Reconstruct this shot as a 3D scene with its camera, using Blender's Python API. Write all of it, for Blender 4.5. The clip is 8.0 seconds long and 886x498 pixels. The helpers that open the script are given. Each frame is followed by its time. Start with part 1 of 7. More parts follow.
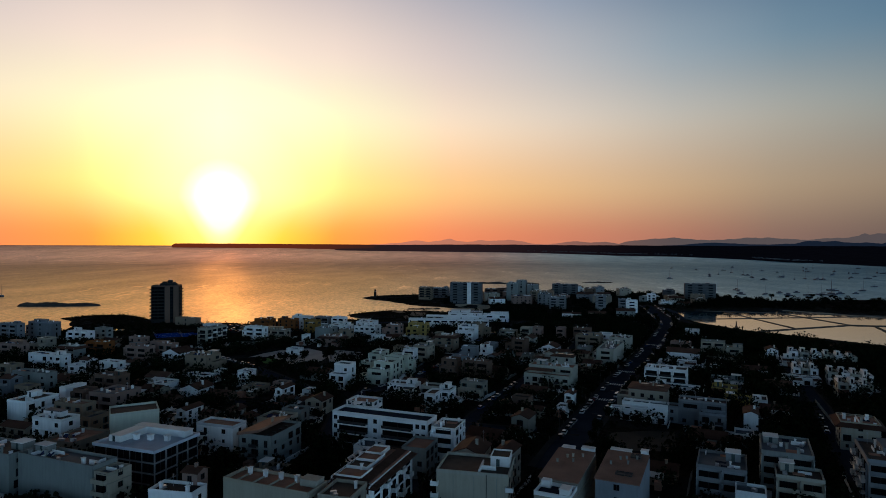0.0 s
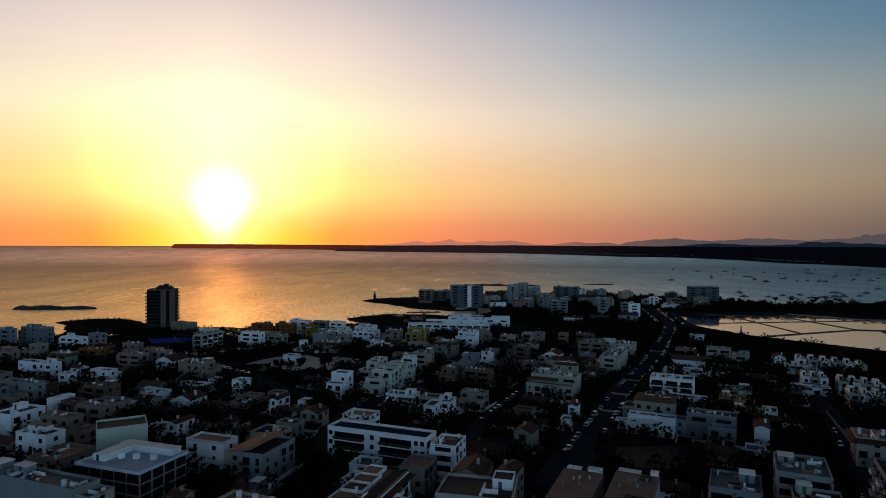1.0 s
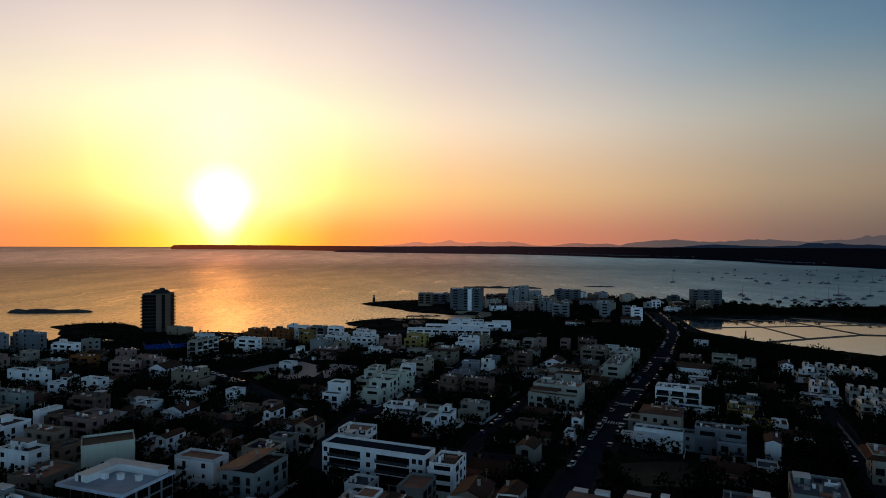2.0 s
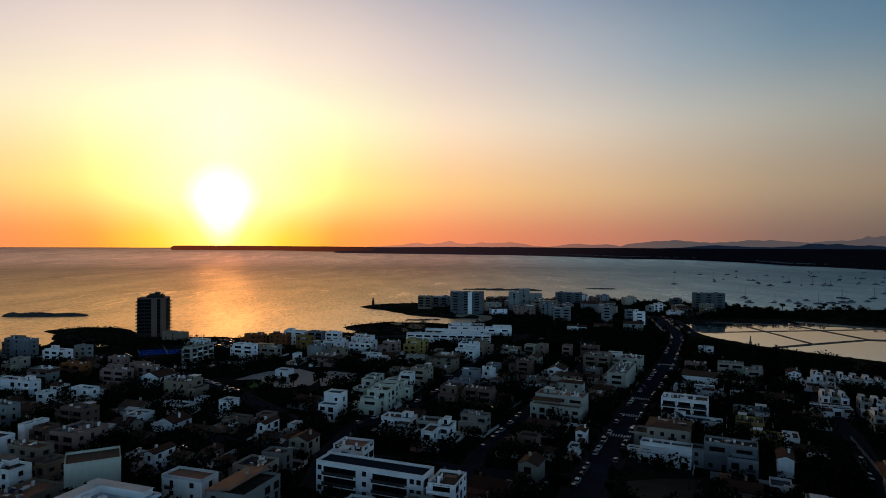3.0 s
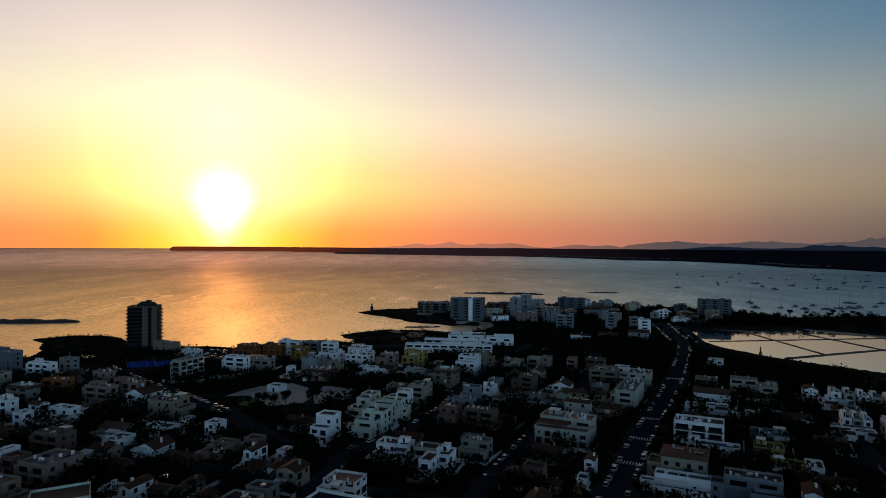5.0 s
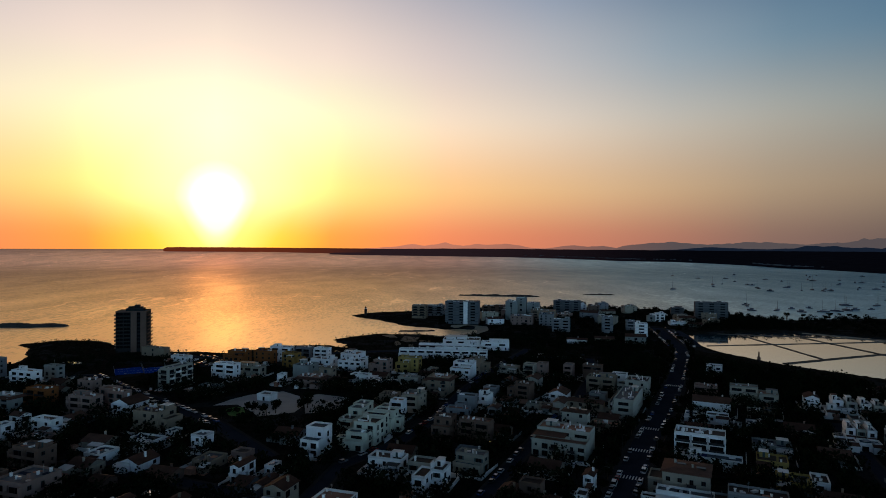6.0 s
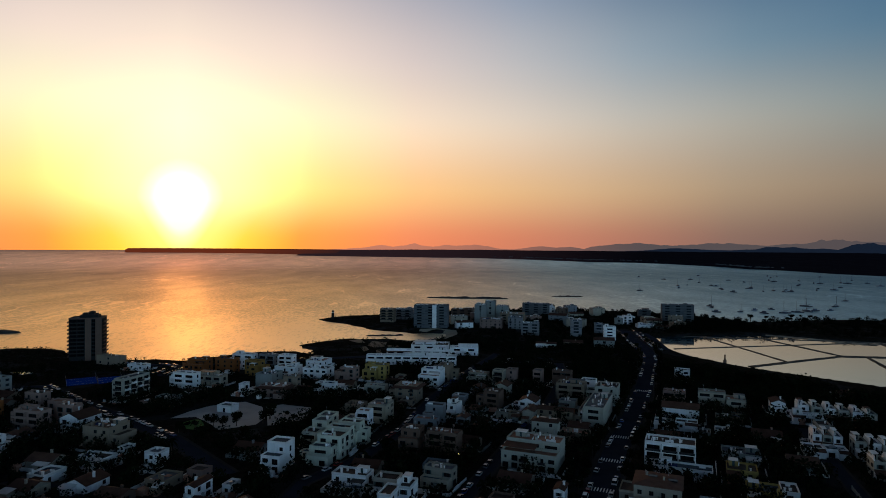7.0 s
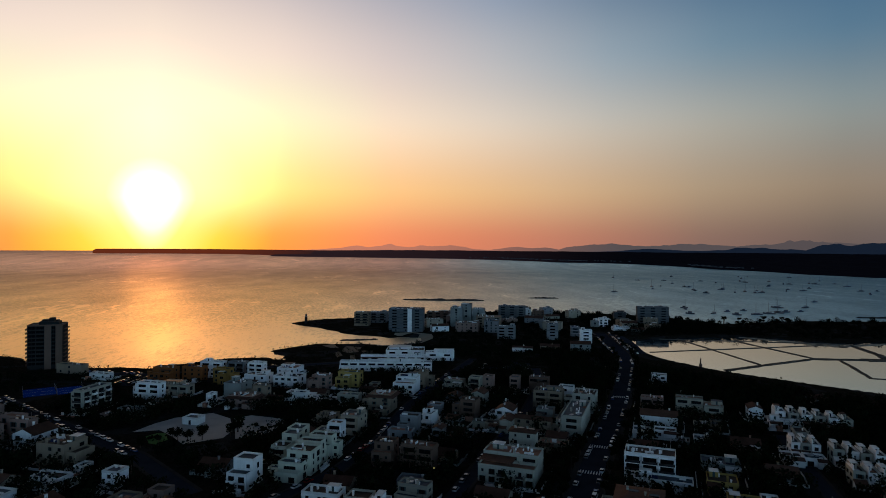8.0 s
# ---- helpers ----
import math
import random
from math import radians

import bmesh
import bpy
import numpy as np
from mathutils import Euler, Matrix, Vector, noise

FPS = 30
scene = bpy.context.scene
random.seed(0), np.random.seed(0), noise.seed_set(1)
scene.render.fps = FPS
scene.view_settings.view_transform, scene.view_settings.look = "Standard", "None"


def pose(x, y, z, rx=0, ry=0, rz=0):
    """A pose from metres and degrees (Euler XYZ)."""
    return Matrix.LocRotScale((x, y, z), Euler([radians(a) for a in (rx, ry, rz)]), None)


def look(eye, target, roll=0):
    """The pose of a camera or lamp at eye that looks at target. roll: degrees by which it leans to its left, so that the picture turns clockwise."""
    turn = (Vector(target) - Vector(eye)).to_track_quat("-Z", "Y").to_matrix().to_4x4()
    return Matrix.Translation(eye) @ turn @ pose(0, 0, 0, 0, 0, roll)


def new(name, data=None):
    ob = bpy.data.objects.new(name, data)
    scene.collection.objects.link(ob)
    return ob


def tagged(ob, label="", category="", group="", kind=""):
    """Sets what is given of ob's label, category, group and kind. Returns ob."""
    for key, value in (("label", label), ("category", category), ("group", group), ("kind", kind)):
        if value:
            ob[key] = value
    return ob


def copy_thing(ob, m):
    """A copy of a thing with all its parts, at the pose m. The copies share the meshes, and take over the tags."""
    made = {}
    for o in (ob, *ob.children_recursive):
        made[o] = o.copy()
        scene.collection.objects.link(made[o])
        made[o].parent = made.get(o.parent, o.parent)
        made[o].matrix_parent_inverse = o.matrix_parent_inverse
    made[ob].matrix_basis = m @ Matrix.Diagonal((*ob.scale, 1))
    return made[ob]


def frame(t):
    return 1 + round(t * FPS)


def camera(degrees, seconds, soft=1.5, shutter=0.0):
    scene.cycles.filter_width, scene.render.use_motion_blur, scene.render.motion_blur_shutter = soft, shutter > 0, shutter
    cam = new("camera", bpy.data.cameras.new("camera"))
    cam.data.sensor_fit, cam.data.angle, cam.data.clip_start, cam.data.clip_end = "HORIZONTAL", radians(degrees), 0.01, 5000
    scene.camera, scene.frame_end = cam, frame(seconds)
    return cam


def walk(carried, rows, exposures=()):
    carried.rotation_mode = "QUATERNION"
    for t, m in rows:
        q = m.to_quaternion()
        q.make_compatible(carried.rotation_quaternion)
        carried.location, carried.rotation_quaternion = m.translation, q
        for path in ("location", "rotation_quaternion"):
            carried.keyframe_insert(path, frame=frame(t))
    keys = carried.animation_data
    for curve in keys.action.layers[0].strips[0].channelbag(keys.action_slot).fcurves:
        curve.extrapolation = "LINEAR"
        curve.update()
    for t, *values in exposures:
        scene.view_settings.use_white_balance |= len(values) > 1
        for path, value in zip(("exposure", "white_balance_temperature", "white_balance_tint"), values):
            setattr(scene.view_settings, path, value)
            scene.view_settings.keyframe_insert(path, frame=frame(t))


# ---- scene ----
# ---- camera and its walk ----
LENS = 71.25
cam = camera(LENS, 8.0, soft=0.9)
PATH = [
    (0.0, 0.0, 0.0, 72.0, -1.359, -0.395, 0.19),
    (0.5, 0.2, 4.13, 73.37, -1.341, -0.385, 0.2),
    (1.0, 0.42, 8.16, 74.7, -1.323, -0.372, 0.21),
    (1.5, 0.63, 12.14, 76.0, -1.316, -0.345, 0.22),
    (3.0, 1.23, 24.47, 80.05, -1.303, -0.292, 0.24),
    (3.5, 1.49, 28.52, 81.44, -1.285, -0.285, 0.25),
    (4.0, 1.72, 32.52, 82.84, -1.255, -0.285, 0.26),
    (4.5, 1.88, 36.57, 84.2, -1.25, -0.285, 0.28),
    (5.5, 2.25, 44.4, 86.95, -1.27, -0.27, 0.28),
    (6.0, 2.52, 48.23, 88.31, -1.72, -0.255, 0.285),
    (6.5, 3.01, 51.88, 89.64, -2.98, -0.225, 0.295),
    (7.0, 3.57, 55.69, 90.97, -4.56, -0.19, 0.3),
    (7.5, 4.12, 59.8, 92.29, -5.98, -0.17, 0.305),
    (8.0, 4.54, 64.17, 93.69, -6.81, -0.165, 0.31),
]
walk(cam, [(t, pose(x, y, z, 0, 0, yaw) @ pose(0, 0, 0, 90 + pitch) @ pose(0, 0, 0, 0, 0, roll))
           for t, x, y, z, yaw, pitch, roll in PATH])

# ---- world, sun and light ----
SUN_AZ, SUN_EL = -18.4, 3.4      # degrees clockwise from +y, and above the horizon
scene.view_settings.exposure = 0.0


def lin(r, g, b):
    return tuple((c / 255 / 12.92 if c <= 10 else ((c / 255 + 0.055) / 1.055) ** 2.4) for c in (r, g, b))


class Nodes:
    """Small helper to write node trees in one line each."""

    def __init__(self, tree):
        self.tree = tree
        tree.nodes.clear()

    def add(self, kind):
        return self.tree.nodes.new(kind)

    def link(self, a, b):
        self.tree.links.new(a, b)

    def put(self, socket, v):
        if isinstance(v, bpy.types.NodeSocket):
            self.link(v, socket)
        else:
            socket.default_value = v

    def math(self, op, a, b=0.0, c=0.0):
        n = self.add("ShaderNodeMath")
        n.operation = op
        for s, v in zip(n.inputs, (a, b, c)):
            self.put(s, v)
        return n.outputs[0]

    def ramp(self, fac, stops, mode="LINEAR"):
        n = self.add("ShaderNodeValToRGB")
        n.color_ramp.interpolation = mode
        el = n.color_ramp.elements
        while len(el) > 1:
            el.remove(el[-1])
        for i, (p, c) in enumerate(stops):
            e = el[0] if i == 0 else el.new(p)
            e.position = p
            e.color = (*c, 1) if len(c) == 3 else c
        self.link(fac, n.inputs[0])
        return n.outputs[0]

    def mix(self, fac, a, b, blend="MIX"):
        n = self.add("ShaderNodeMix")
        n.data_type, n.blend_type = "RGBA", blend
        self.put(n.inputs[0], fac)
        self.put(n.inputs[6], a if isinstance(a, bpy.types.NodeSocket) else (*a, 1))
        self.put(n.inputs[7], b if isinstance(b, bpy.types.NodeSocket) else (*b, 1))
        return n.outputs[2]

    def span(self, v, a, b, c=0.0, d=1.0):
        n = self.add("ShaderNodeMapRange")
        n.interpolation_type = "SMOOTHSTEP"
        for s, x in zip(n.inputs, (v, a, b, c, d)):
            self.put(s, x)
        return n.outputs[0]

    def noise(self, vec, scale, detail=4.0, rough=0.55):
        n = self.add("ShaderNodeTexNoise")
        if vec is not None:
            self.link(vec, n.inputs["Vector"])
        n.inputs["Scale"].default_value, n.inputs["Detail"].default_value, n.inputs["Roughness"].default_value = scale, detail, rough
        return n.outputs["Fac"]


def make_sky():
    world = bpy.data.worlds.new("evening_sky")
    scene.world = world
    world.use_nodes = True
    n = Nodes(world.node_tree)
    xyz = n.add("ShaderNodeSeparateXYZ")
    n.link(n.add("ShaderNodeTexCoord").outputs["Generated"], xyz.inputs[0])
    deg = 57.29578
    az = n.math("MULTIPLY", n.math("ARCTAN2", xyz.outputs[0], xyz.outputs[1]), deg)
    off = n.math("ABSOLUTE", n.math("WRAP", n.math("SUBTRACT", az, SUN_AZ), 180.0, -180.0))
    el = n.math("MULTIPLY", n.math("ARCSINE", xyz.outputs[2]), deg)
    t = n.math("DIVIDE", off, 180.0)

    def row(stops):
        return n.ramp(t, [(a / 180, lin(*c)) for a, c in stops])

    r0 = row(SKY_LOW)
    r1 = row(SKY_GLOW)
    r2 = row(SKY_MID)
    r3 = row(SKY_HIGH)
    c = n.mix(n.span(el, 0.5, 5.6), r0, r1)
    c = n.mix(n.span(el, 4.0, 12.5), c, r2)
    c = n.mix(n.span(el, 9.5, 17.5), c, row(SKY_UPPER))
    c = n.mix(n.span(el, 15.5, 24.0), c, r3)
    c = n.mix(n.span(el, 21.5, 45.0), c, lin(*SKY_ZENITH))
    # the burnt-out sun and its halo, drawn to a point where the haze near the sea dims it
    below = n.math("MAXIMUM", n.math("SUBTRACT", 3.95, el), 0.0)
    k = n.math("MULTIPLY_ADD", below, 0.14, 1.07)
    dx = n.math("MULTIPLY", off, k)
    dy = n.math("MULTIPLY", n.math("ADD", n.math("SUBTRACT", el, 3.95), n.math("MULTIPLY", below, 0.24)), 1.07)
    r = n.math("SQRT", n.math("ADD", n.math("MULTIPLY", dx, dx), n.math("MULTIPLY", dy, dy)))
    halo = n.ramp(n.math("DIVIDE", r, 20.6), [(0.0, (0.25, 0.3, 0.95)), (0.1, (0.22, 0.27, 0.85)), (0.13, (0.1, 0.14, 0.5)), (0.18, (0.04, 0.06, 0.2)), (0.4, (0.01, 0.02, 0.04)), (0.7, (0, 0, 0))])
    c = n.mix(1.0, c, halo, "ADD")
    # near the sun the red end is far brighter than the film can hold
    hot = n.math("MULTIPLY", n.span(r, 2.0, 15.0, 1.0, 0.0), n.span(el, 2.0, 6.0))
    c = n.mix(1.0, c, n.mix(hot, (1.0, 1.0, 1.0), (2.4, 1.3, 0.9)), "MULTIPLY")
    c = n.mix(1.0, c, n.mix(n.span(r, 1.5, 4.2, 1.0, 0.0), (1.0, 1.0, 1.0), (1.7, 1.35, 1.0)), "MULTIPLY")
    back = n.add("ShaderNodeBackground")
    n.link(c, back.inputs[0])
    air = n.add("ShaderNodeTexSky")
    air.sky_type, air.sun_disc, air.sun_elevation, air.sun_rotation = "NISHITA", False, radians(SUN_EL), radians(SUN_AZ)
    faint = n.add("ShaderNodeBackground")
    n.link(air.outputs[0], faint.inputs[0])
    faint.inputs[1].default_value = 0.01
    both = n.add("ShaderNodeAddShader")
    n.link(back.outputs[0], both.inputs[0])
    n.link(faint.outputs[0], both.inputs[1])
    n.link(both.outputs[0], n.add("ShaderNodeOutputWorld").inputs[0])


# sky colours by the angle from the sun's bearing, at four heights
SKY_LOW = [(0, (255, 226, 25)), (3, (255, 212, 32)), (6, (253, 180, 44)), (10, (236, 134, 68)), (20, (228, 127, 95)), (35, (187, 120, 101)), (48, (131, 103, 96)), (58, (100, 88, 87)), (95, (95, 104, 120)), (180, (262, 344, 408))]
SKY_GLOW = [(0, (255, 251, 165)), (7, (255, 247, 150)), (11, (254, 220, 124)), (20, (248, 191, 126)), (35, (210, 170, 129)), (48, (166, 142, 118)), (58, (142, 123, 106)), (95, (100, 112, 130)), (180, (262, 344, 408))]
SKY_MID = [(0, (254, 252, 222)), (10, (253, 250, 200)), (20, (249, 224, 196)), (30, (224, 207, 189)), (40, (191, 184, 173)), (49, (166, 165, 157)), (58, (137, 146, 145)), (95, (92, 110, 135)), (180, (236, 314, 379))]
SKY_UPPER = [(0, (249, 230, 211)), (10, (241, 220, 206)), (20, (214, 199, 195)), (30, (184, 183, 186)), (40, (145, 160, 172)), (49, (111, 137, 155)), (58, (86, 119, 143)), (95, (70, 96, 126)), (180, (105, 152, 205))]
SKY_HIGH = [(0, (210, 192, 190)), (10, (193, 183, 187)), (20, (164, 165, 178)), (30, (132, 148, 171)), (40, (97, 121, 147)), (49, (69, 102, 134)), (58, (49, 89, 127)), (95, (55, 82, 115)), (180, (60, 95, 135))]
SKY_ZENITH = (10, 16, 26)
make_sky()

lamp = bpy.data.lights.new("sun", "SUN")
lamp.energy, lamp.angle, lamp.color = 0.1, radians(4.0), (1.0, 0.5, 0.16)
sun = new("sun", lamp)
saz, sel = radians(SUN_AZ), radians(SUN_EL)
sun.matrix_basis = look((0, 0, 0), (-math.sin(saz) * math.cos(sel), -math.cos(saz) * math.cos(sel), -math.sin(sel)))
sun.location = (-1000, 3000, 400)

# ---- materials ----
def surface(name, colour, rough=0.8, vary=0.25, scale=0.6, fine=9.0, bump=0.05, metal=0.0, spec=0.08, random_tint=0.0, streak=False):
    """A procedural surface: base colour broken up at two scales, with a fine relief."""
    m = bpy.data.materials.new(name)
    m.use_nodes = True
    n = Nodes(m.node_tree)
    out, p = n.add("ShaderNodeOutputMaterial"), n.add("ShaderNodeBsdfPrincipled")
    n.link(p.outputs[0], out.inputs[0])
    pos = n.add("ShaderNodeNewGeometry").outputs["Position"]
    big = n.noise(pos, scale * 0.35, 3)
    small = n.noise(pos, fine, 4)
    f = n.math("ADD", n.math("MULTIPLY", big, 0.65), n.math("MULTIPLY", small, 0.35))
    if streak:
        mp = n.add("ShaderNodeMapping")
        n.link(pos, mp.inputs[0])
        mp.inputs["Scale"].default_value = (1.3, 1.3, 0.12)
        f = n.math("ADD", n.math("MULTIPLY", f, 0.6), n.math("MULTIPLY", n.noise(mp.outputs[0], 1.2, 5), 0.4))
    lo = tuple(c * (1 - vary) for c in colour)
    hi = tuple(min(1, c * (1 + vary * 0.6)) for c in colour)
    col = n.ramp(f, [(0.3, lo), (0.5, colour), (0.7, hi)])
    if random_tint:
        rnd = n.add("ShaderNodeObjectInfo").outputs["Random"]
        col = n.mix(1.0, col, n.ramp(rnd, [(0, (1 - random_tint,) * 3), (0.5, (1, 1 - random_tint * 0.2, 1 - random_tint * 0.4)), (1, (1, 1, 1))]), "MULTIPLY")
    n.link(col, p.inputs["Base Color"])
    p.inputs["Roughness"].default_value, p.inputs["Metallic"].default_value = rough, metal
    p.inputs["Specular IOR Level"].default_value = spec
    if bump:
        b = n.add("ShaderNodeBump")
        b.inputs["Strength"].default_value, b.inputs["Distance"].default_value = 0.5, bump
        n.link(small, b.inputs["Height"])
        n.link(b.outputs[0], p.inputs["Normal"])
    return m


WALLS = {
    "white": surface("white_render", (0.8, 0.8, 0.79), 0.85, 0.22, 0.5, 5, 0.02, random_tint=0.2, streak=True),
    "cream": surface("cream_render", (0.34, 0.315, 0.259), 0.85, 0.22, 0.5, 5, 0.02, random_tint=0.4, streak=True),
    "ivory": surface("ivory_render", (0.352, 0.343, 0.29), 0.85, 0.2, 0.5, 5, 0.02, random_tint=0.2, streak=True),
    "lime": surface("pale_lime_render", (0.52, 0.53, 0.43), 0.85, 0.2, 0.5, 5, 0.02, random_tint=0.15, streak=True),
    "stucco": surface("weathered_stucco", (0.212, 0.221, 0.204), 0.9, 0.22, 0.4, 4, 0.03, streak=True),
    "grey": surface("grey_render", (0.196, 0.212, 0.23), 0.85, 0.22, 0.5, 5, 0.02, random_tint=0.4, streak=True),
    "slate": surface("slate_grey_render", (0.102, 0.115, 0.128), 0.85, 0.22, 0.5, 5, 0.02, random_tint=0.4, streak=True),
    "sand": surface("sand_render", (0.23, 0.178, 0.128), 0.85, 0.18, 0.5, 5, 0.02, random_tint=0.15, streak=True),
    "pink": surface("pink_render", (0.255, 0.17, 0.14), 0.85, 0.16, 0.5, 5, 0.02, random_tint=0.15, streak=True),
    "brown": surface("brown_render", (0.128, 0.0808, 0.0595), 0.85, 0.18, 0.5, 5, 0.02, random_tint=0.15, streak=True),
    "orange": surface("orange_render", (0.2, 0.07, 0.022), 0.85, 0.16, 0.5, 5, 0.02, random_tint=0.15, streak=True),
    "ochre": surface("ochre_render", (0.24, 0.13, 0.035), 0.85, 0.16, 0.5, 5, 0.02, streak=True),
    "yellow": surface("yellow_render", (0.34, 0.24, 0.075), 0.85, 0.16, 0.5, 5, 0.02, random_tint=0.15, streak=True),
    "dark": surface("dark_tower_render", (0.02, 0.02, 0.02), 0.8, 0.2, 0.5, 5, 0.02, streak=True),
}
M_TILE = surface("terracotta_tile", (0.075, 0.036, 0.025), 0.85, 0.35, 0.9, 6, 0.06, random_tint=0.35)
M_BROWN = surface("brown_roof_tile", (0.115, 0.058, 0.04), 0.85, 0.35, 0.9, 6, 0.06, random_tint=0.35)
M_WARM = surface("weathered_brown_roof_tile", (0.24, 0.13, 0.092), 0.85, 0.35, 0.5, 5, 0.06)
M_DECK = surface("roof_deck_tile", (0.0808, 0.0595, 0.0493), 0.8, 0.35, 0.9, 6, 0.02, random_tint=0.5)
M_DECK_GREY = surface("grey_roof_membrane", (0.11, 0.122, 0.14), 0.7, 0.3, 0.7, 6, 0.02, random_tint=0.4)
M_ROOF_PALE = surface("pale_roof_membrane", (0.42, 0.46, 0.52), 0.7, 0.3, 0.5, 5, 0.02)
M_TERRACE = surface("terracotta_terrace_tile", (0.34, 0.17, 0.115), 0.8, 0.35, 0.9, 6, 0.02, random_tint=0.25)
M_TRIM = surface("white_trim", (0.78, 0.78, 0.76), 0.7, 0.2, 0.6, 6, 0.01, random_tint=0.25)
M_FRAME = surface("window_frame", (0.035, 0.03, 0.028), 0.5, 0.2, 1, 10, 0.0)
M_GLASS = surface("dark_window_glass", (0.004, 0.005, 0.006), 0.08, 0.2, 1, 3, 0.0, spec=0.05)
M_SHUTTER = surface("shutter_paint", (0.05, 0.07, 0.07), 0.6, 0.3, 1, 10, 0.01, random_tint=0.4)
M_METAL = surface("galvanised_metal", (0.4, 0.4, 0.42), 0.4, 0.2, 2, 20, 0.0, metal=0.8)
M_SOLAR = surface("solar_panel_glass", (0.02, 0.03, 0.08), 0.12, 0.2, 2, 20, 0.0, spec=0.5)
M_BARK = surface("bark", (0.07, 0.05, 0.035), 0.9, 0.3, 2, 12, 0.05)
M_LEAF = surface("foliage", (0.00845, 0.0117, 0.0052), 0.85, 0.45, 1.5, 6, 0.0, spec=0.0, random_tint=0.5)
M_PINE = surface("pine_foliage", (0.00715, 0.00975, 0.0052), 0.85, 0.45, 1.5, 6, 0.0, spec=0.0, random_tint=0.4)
M_ASPHALT = surface("asphalt", (0.0289, 0.034, 0.0476), 0.85, 0.3, 0.4, 8, 0.01, spec=0.0)
M_PAVE = surface("pavement_slabs", (0.045, 0.043, 0.042), 0.85, 0.25, 0.6, 8, 0.01, spec=0.0)
M_PLAZA = surface("pale_plaza_paving", (0.4, 0.385, 0.36), 0.85, 0.25, 0.3, 5, 0.01)
M_PAINT = surface("road_paint", (0.7, 0.7, 0.68), 0.7, 0.25, 2, 14, 0.0)
M_RUBBER = surface("tyre_rubber", (0.02, 0.02, 0.02), 0.85, 0.2, 4, 30, 0.0)
M_LAWN = surface("lawn", (0.05, 0.14, 0.03), 0.9, 0.35, 1, 9, 0.03)
M_ROCK = surface("shore_rock", (0.06, 0.055, 0.05), 0.9, 0.4, 0.4, 3, 0.2)
M_SAND = surface("beach_sand", (0.33, 0.28, 0.21), 0.9, 0.2, 0.2, 4, 0.03)
M_DRY = surface("dry_sandy_soil", (0.2, 0.165, 0.125), 0.95, 0.35, 0.25, 3, 0.06)
M_SOIL = surface("bare_dark_earth", (0.06, 0.048, 0.036), 0.95, 0.45, 0.25, 3, 0.1)
M_DIKE = surface("salt_pan_dike", (0.1, 0.085, 0.07), 0.9, 0.4, 0.5, 4, 0.1)
M_HULL = surface("boat_hull", (0.1, 0.125, 0.17), 0.35, 0.15, 1, 6, 0.0, random_tint=0.6)
M_MAST = surface("mast_alloy", (0.12, 0.12, 0.13), 0.4, 0.2, 1, 6, 0.0, metal=0.6)
M_BLUE = surface("blue_court_paint", (0.008, 0.05, 0.28), 0.9, 0.25, 0.6, 7, 0.02, spec=0.0)
CAR_PAINT = [surface(f"{k}_car_paint", c, 0.25, 0.1, 1, 9, 0.0, spec=0.5) for k, c in
             (("white", (0.7, 0.7, 0.7)), ("silver", (0.45, 0.46, 0.48)), ("black", (0.02, 0.02, 0.025)), ("red", (0.25, 0.02, 0.02)), ("blue", (0.03, 0.07, 0.2)), ("grey", (0.15, 0.15, 0.16)))]


def glowing(name, colour, strength):
    m = bpy.data.materials.new(name)
    m.use_nodes = True
    n = Nodes(m.node_tree)
    e = n.add("ShaderNodeEmission")
    e.inputs[0].default_value, e.inputs[1].default_value = (*colour, 1), strength
    n.link(e.outputs[0], n.add("ShaderNodeOutputMaterial").inputs[0])
    return m


M_LAMP = glowing("lit_street_lamp", (1.0, 0.85, 0.3), 2.0)


def ground_material():
    m = bpy.data.materials.new("dry_ground")
    m.use_nodes = True
    n = Nodes(m.node_tree)
    out, p = n.add("ShaderNodeOutputMaterial"), n.add("ShaderNodeBsdfPrincipled")
    n.link(p.outputs[0], out.inputs[0])
    pos = n.add("ShaderNodeNewGeometry").outputs["Position"]
    patch = n.noise(pos, 0.045, 4)
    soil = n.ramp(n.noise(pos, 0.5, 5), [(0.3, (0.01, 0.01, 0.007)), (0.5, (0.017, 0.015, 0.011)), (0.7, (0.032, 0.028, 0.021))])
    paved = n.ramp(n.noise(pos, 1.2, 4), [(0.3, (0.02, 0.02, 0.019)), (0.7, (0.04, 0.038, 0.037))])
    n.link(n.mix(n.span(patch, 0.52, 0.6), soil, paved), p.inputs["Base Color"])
    p.inputs["Roughness"].default_value = 0.95
    p.inputs["Specular IOR Level"].default_value = 0.0
    b = n.add("ShaderNodeBump")
    b.inputs["Strength"].default_value, b.inputs["Distance"].default_value = 0.6, 0.15
    n.link(n.noise(pos, 1.5, 5), b.inputs["Height"])
    n.link(b.outputs[0], p.inputs["Normal"])
    return m


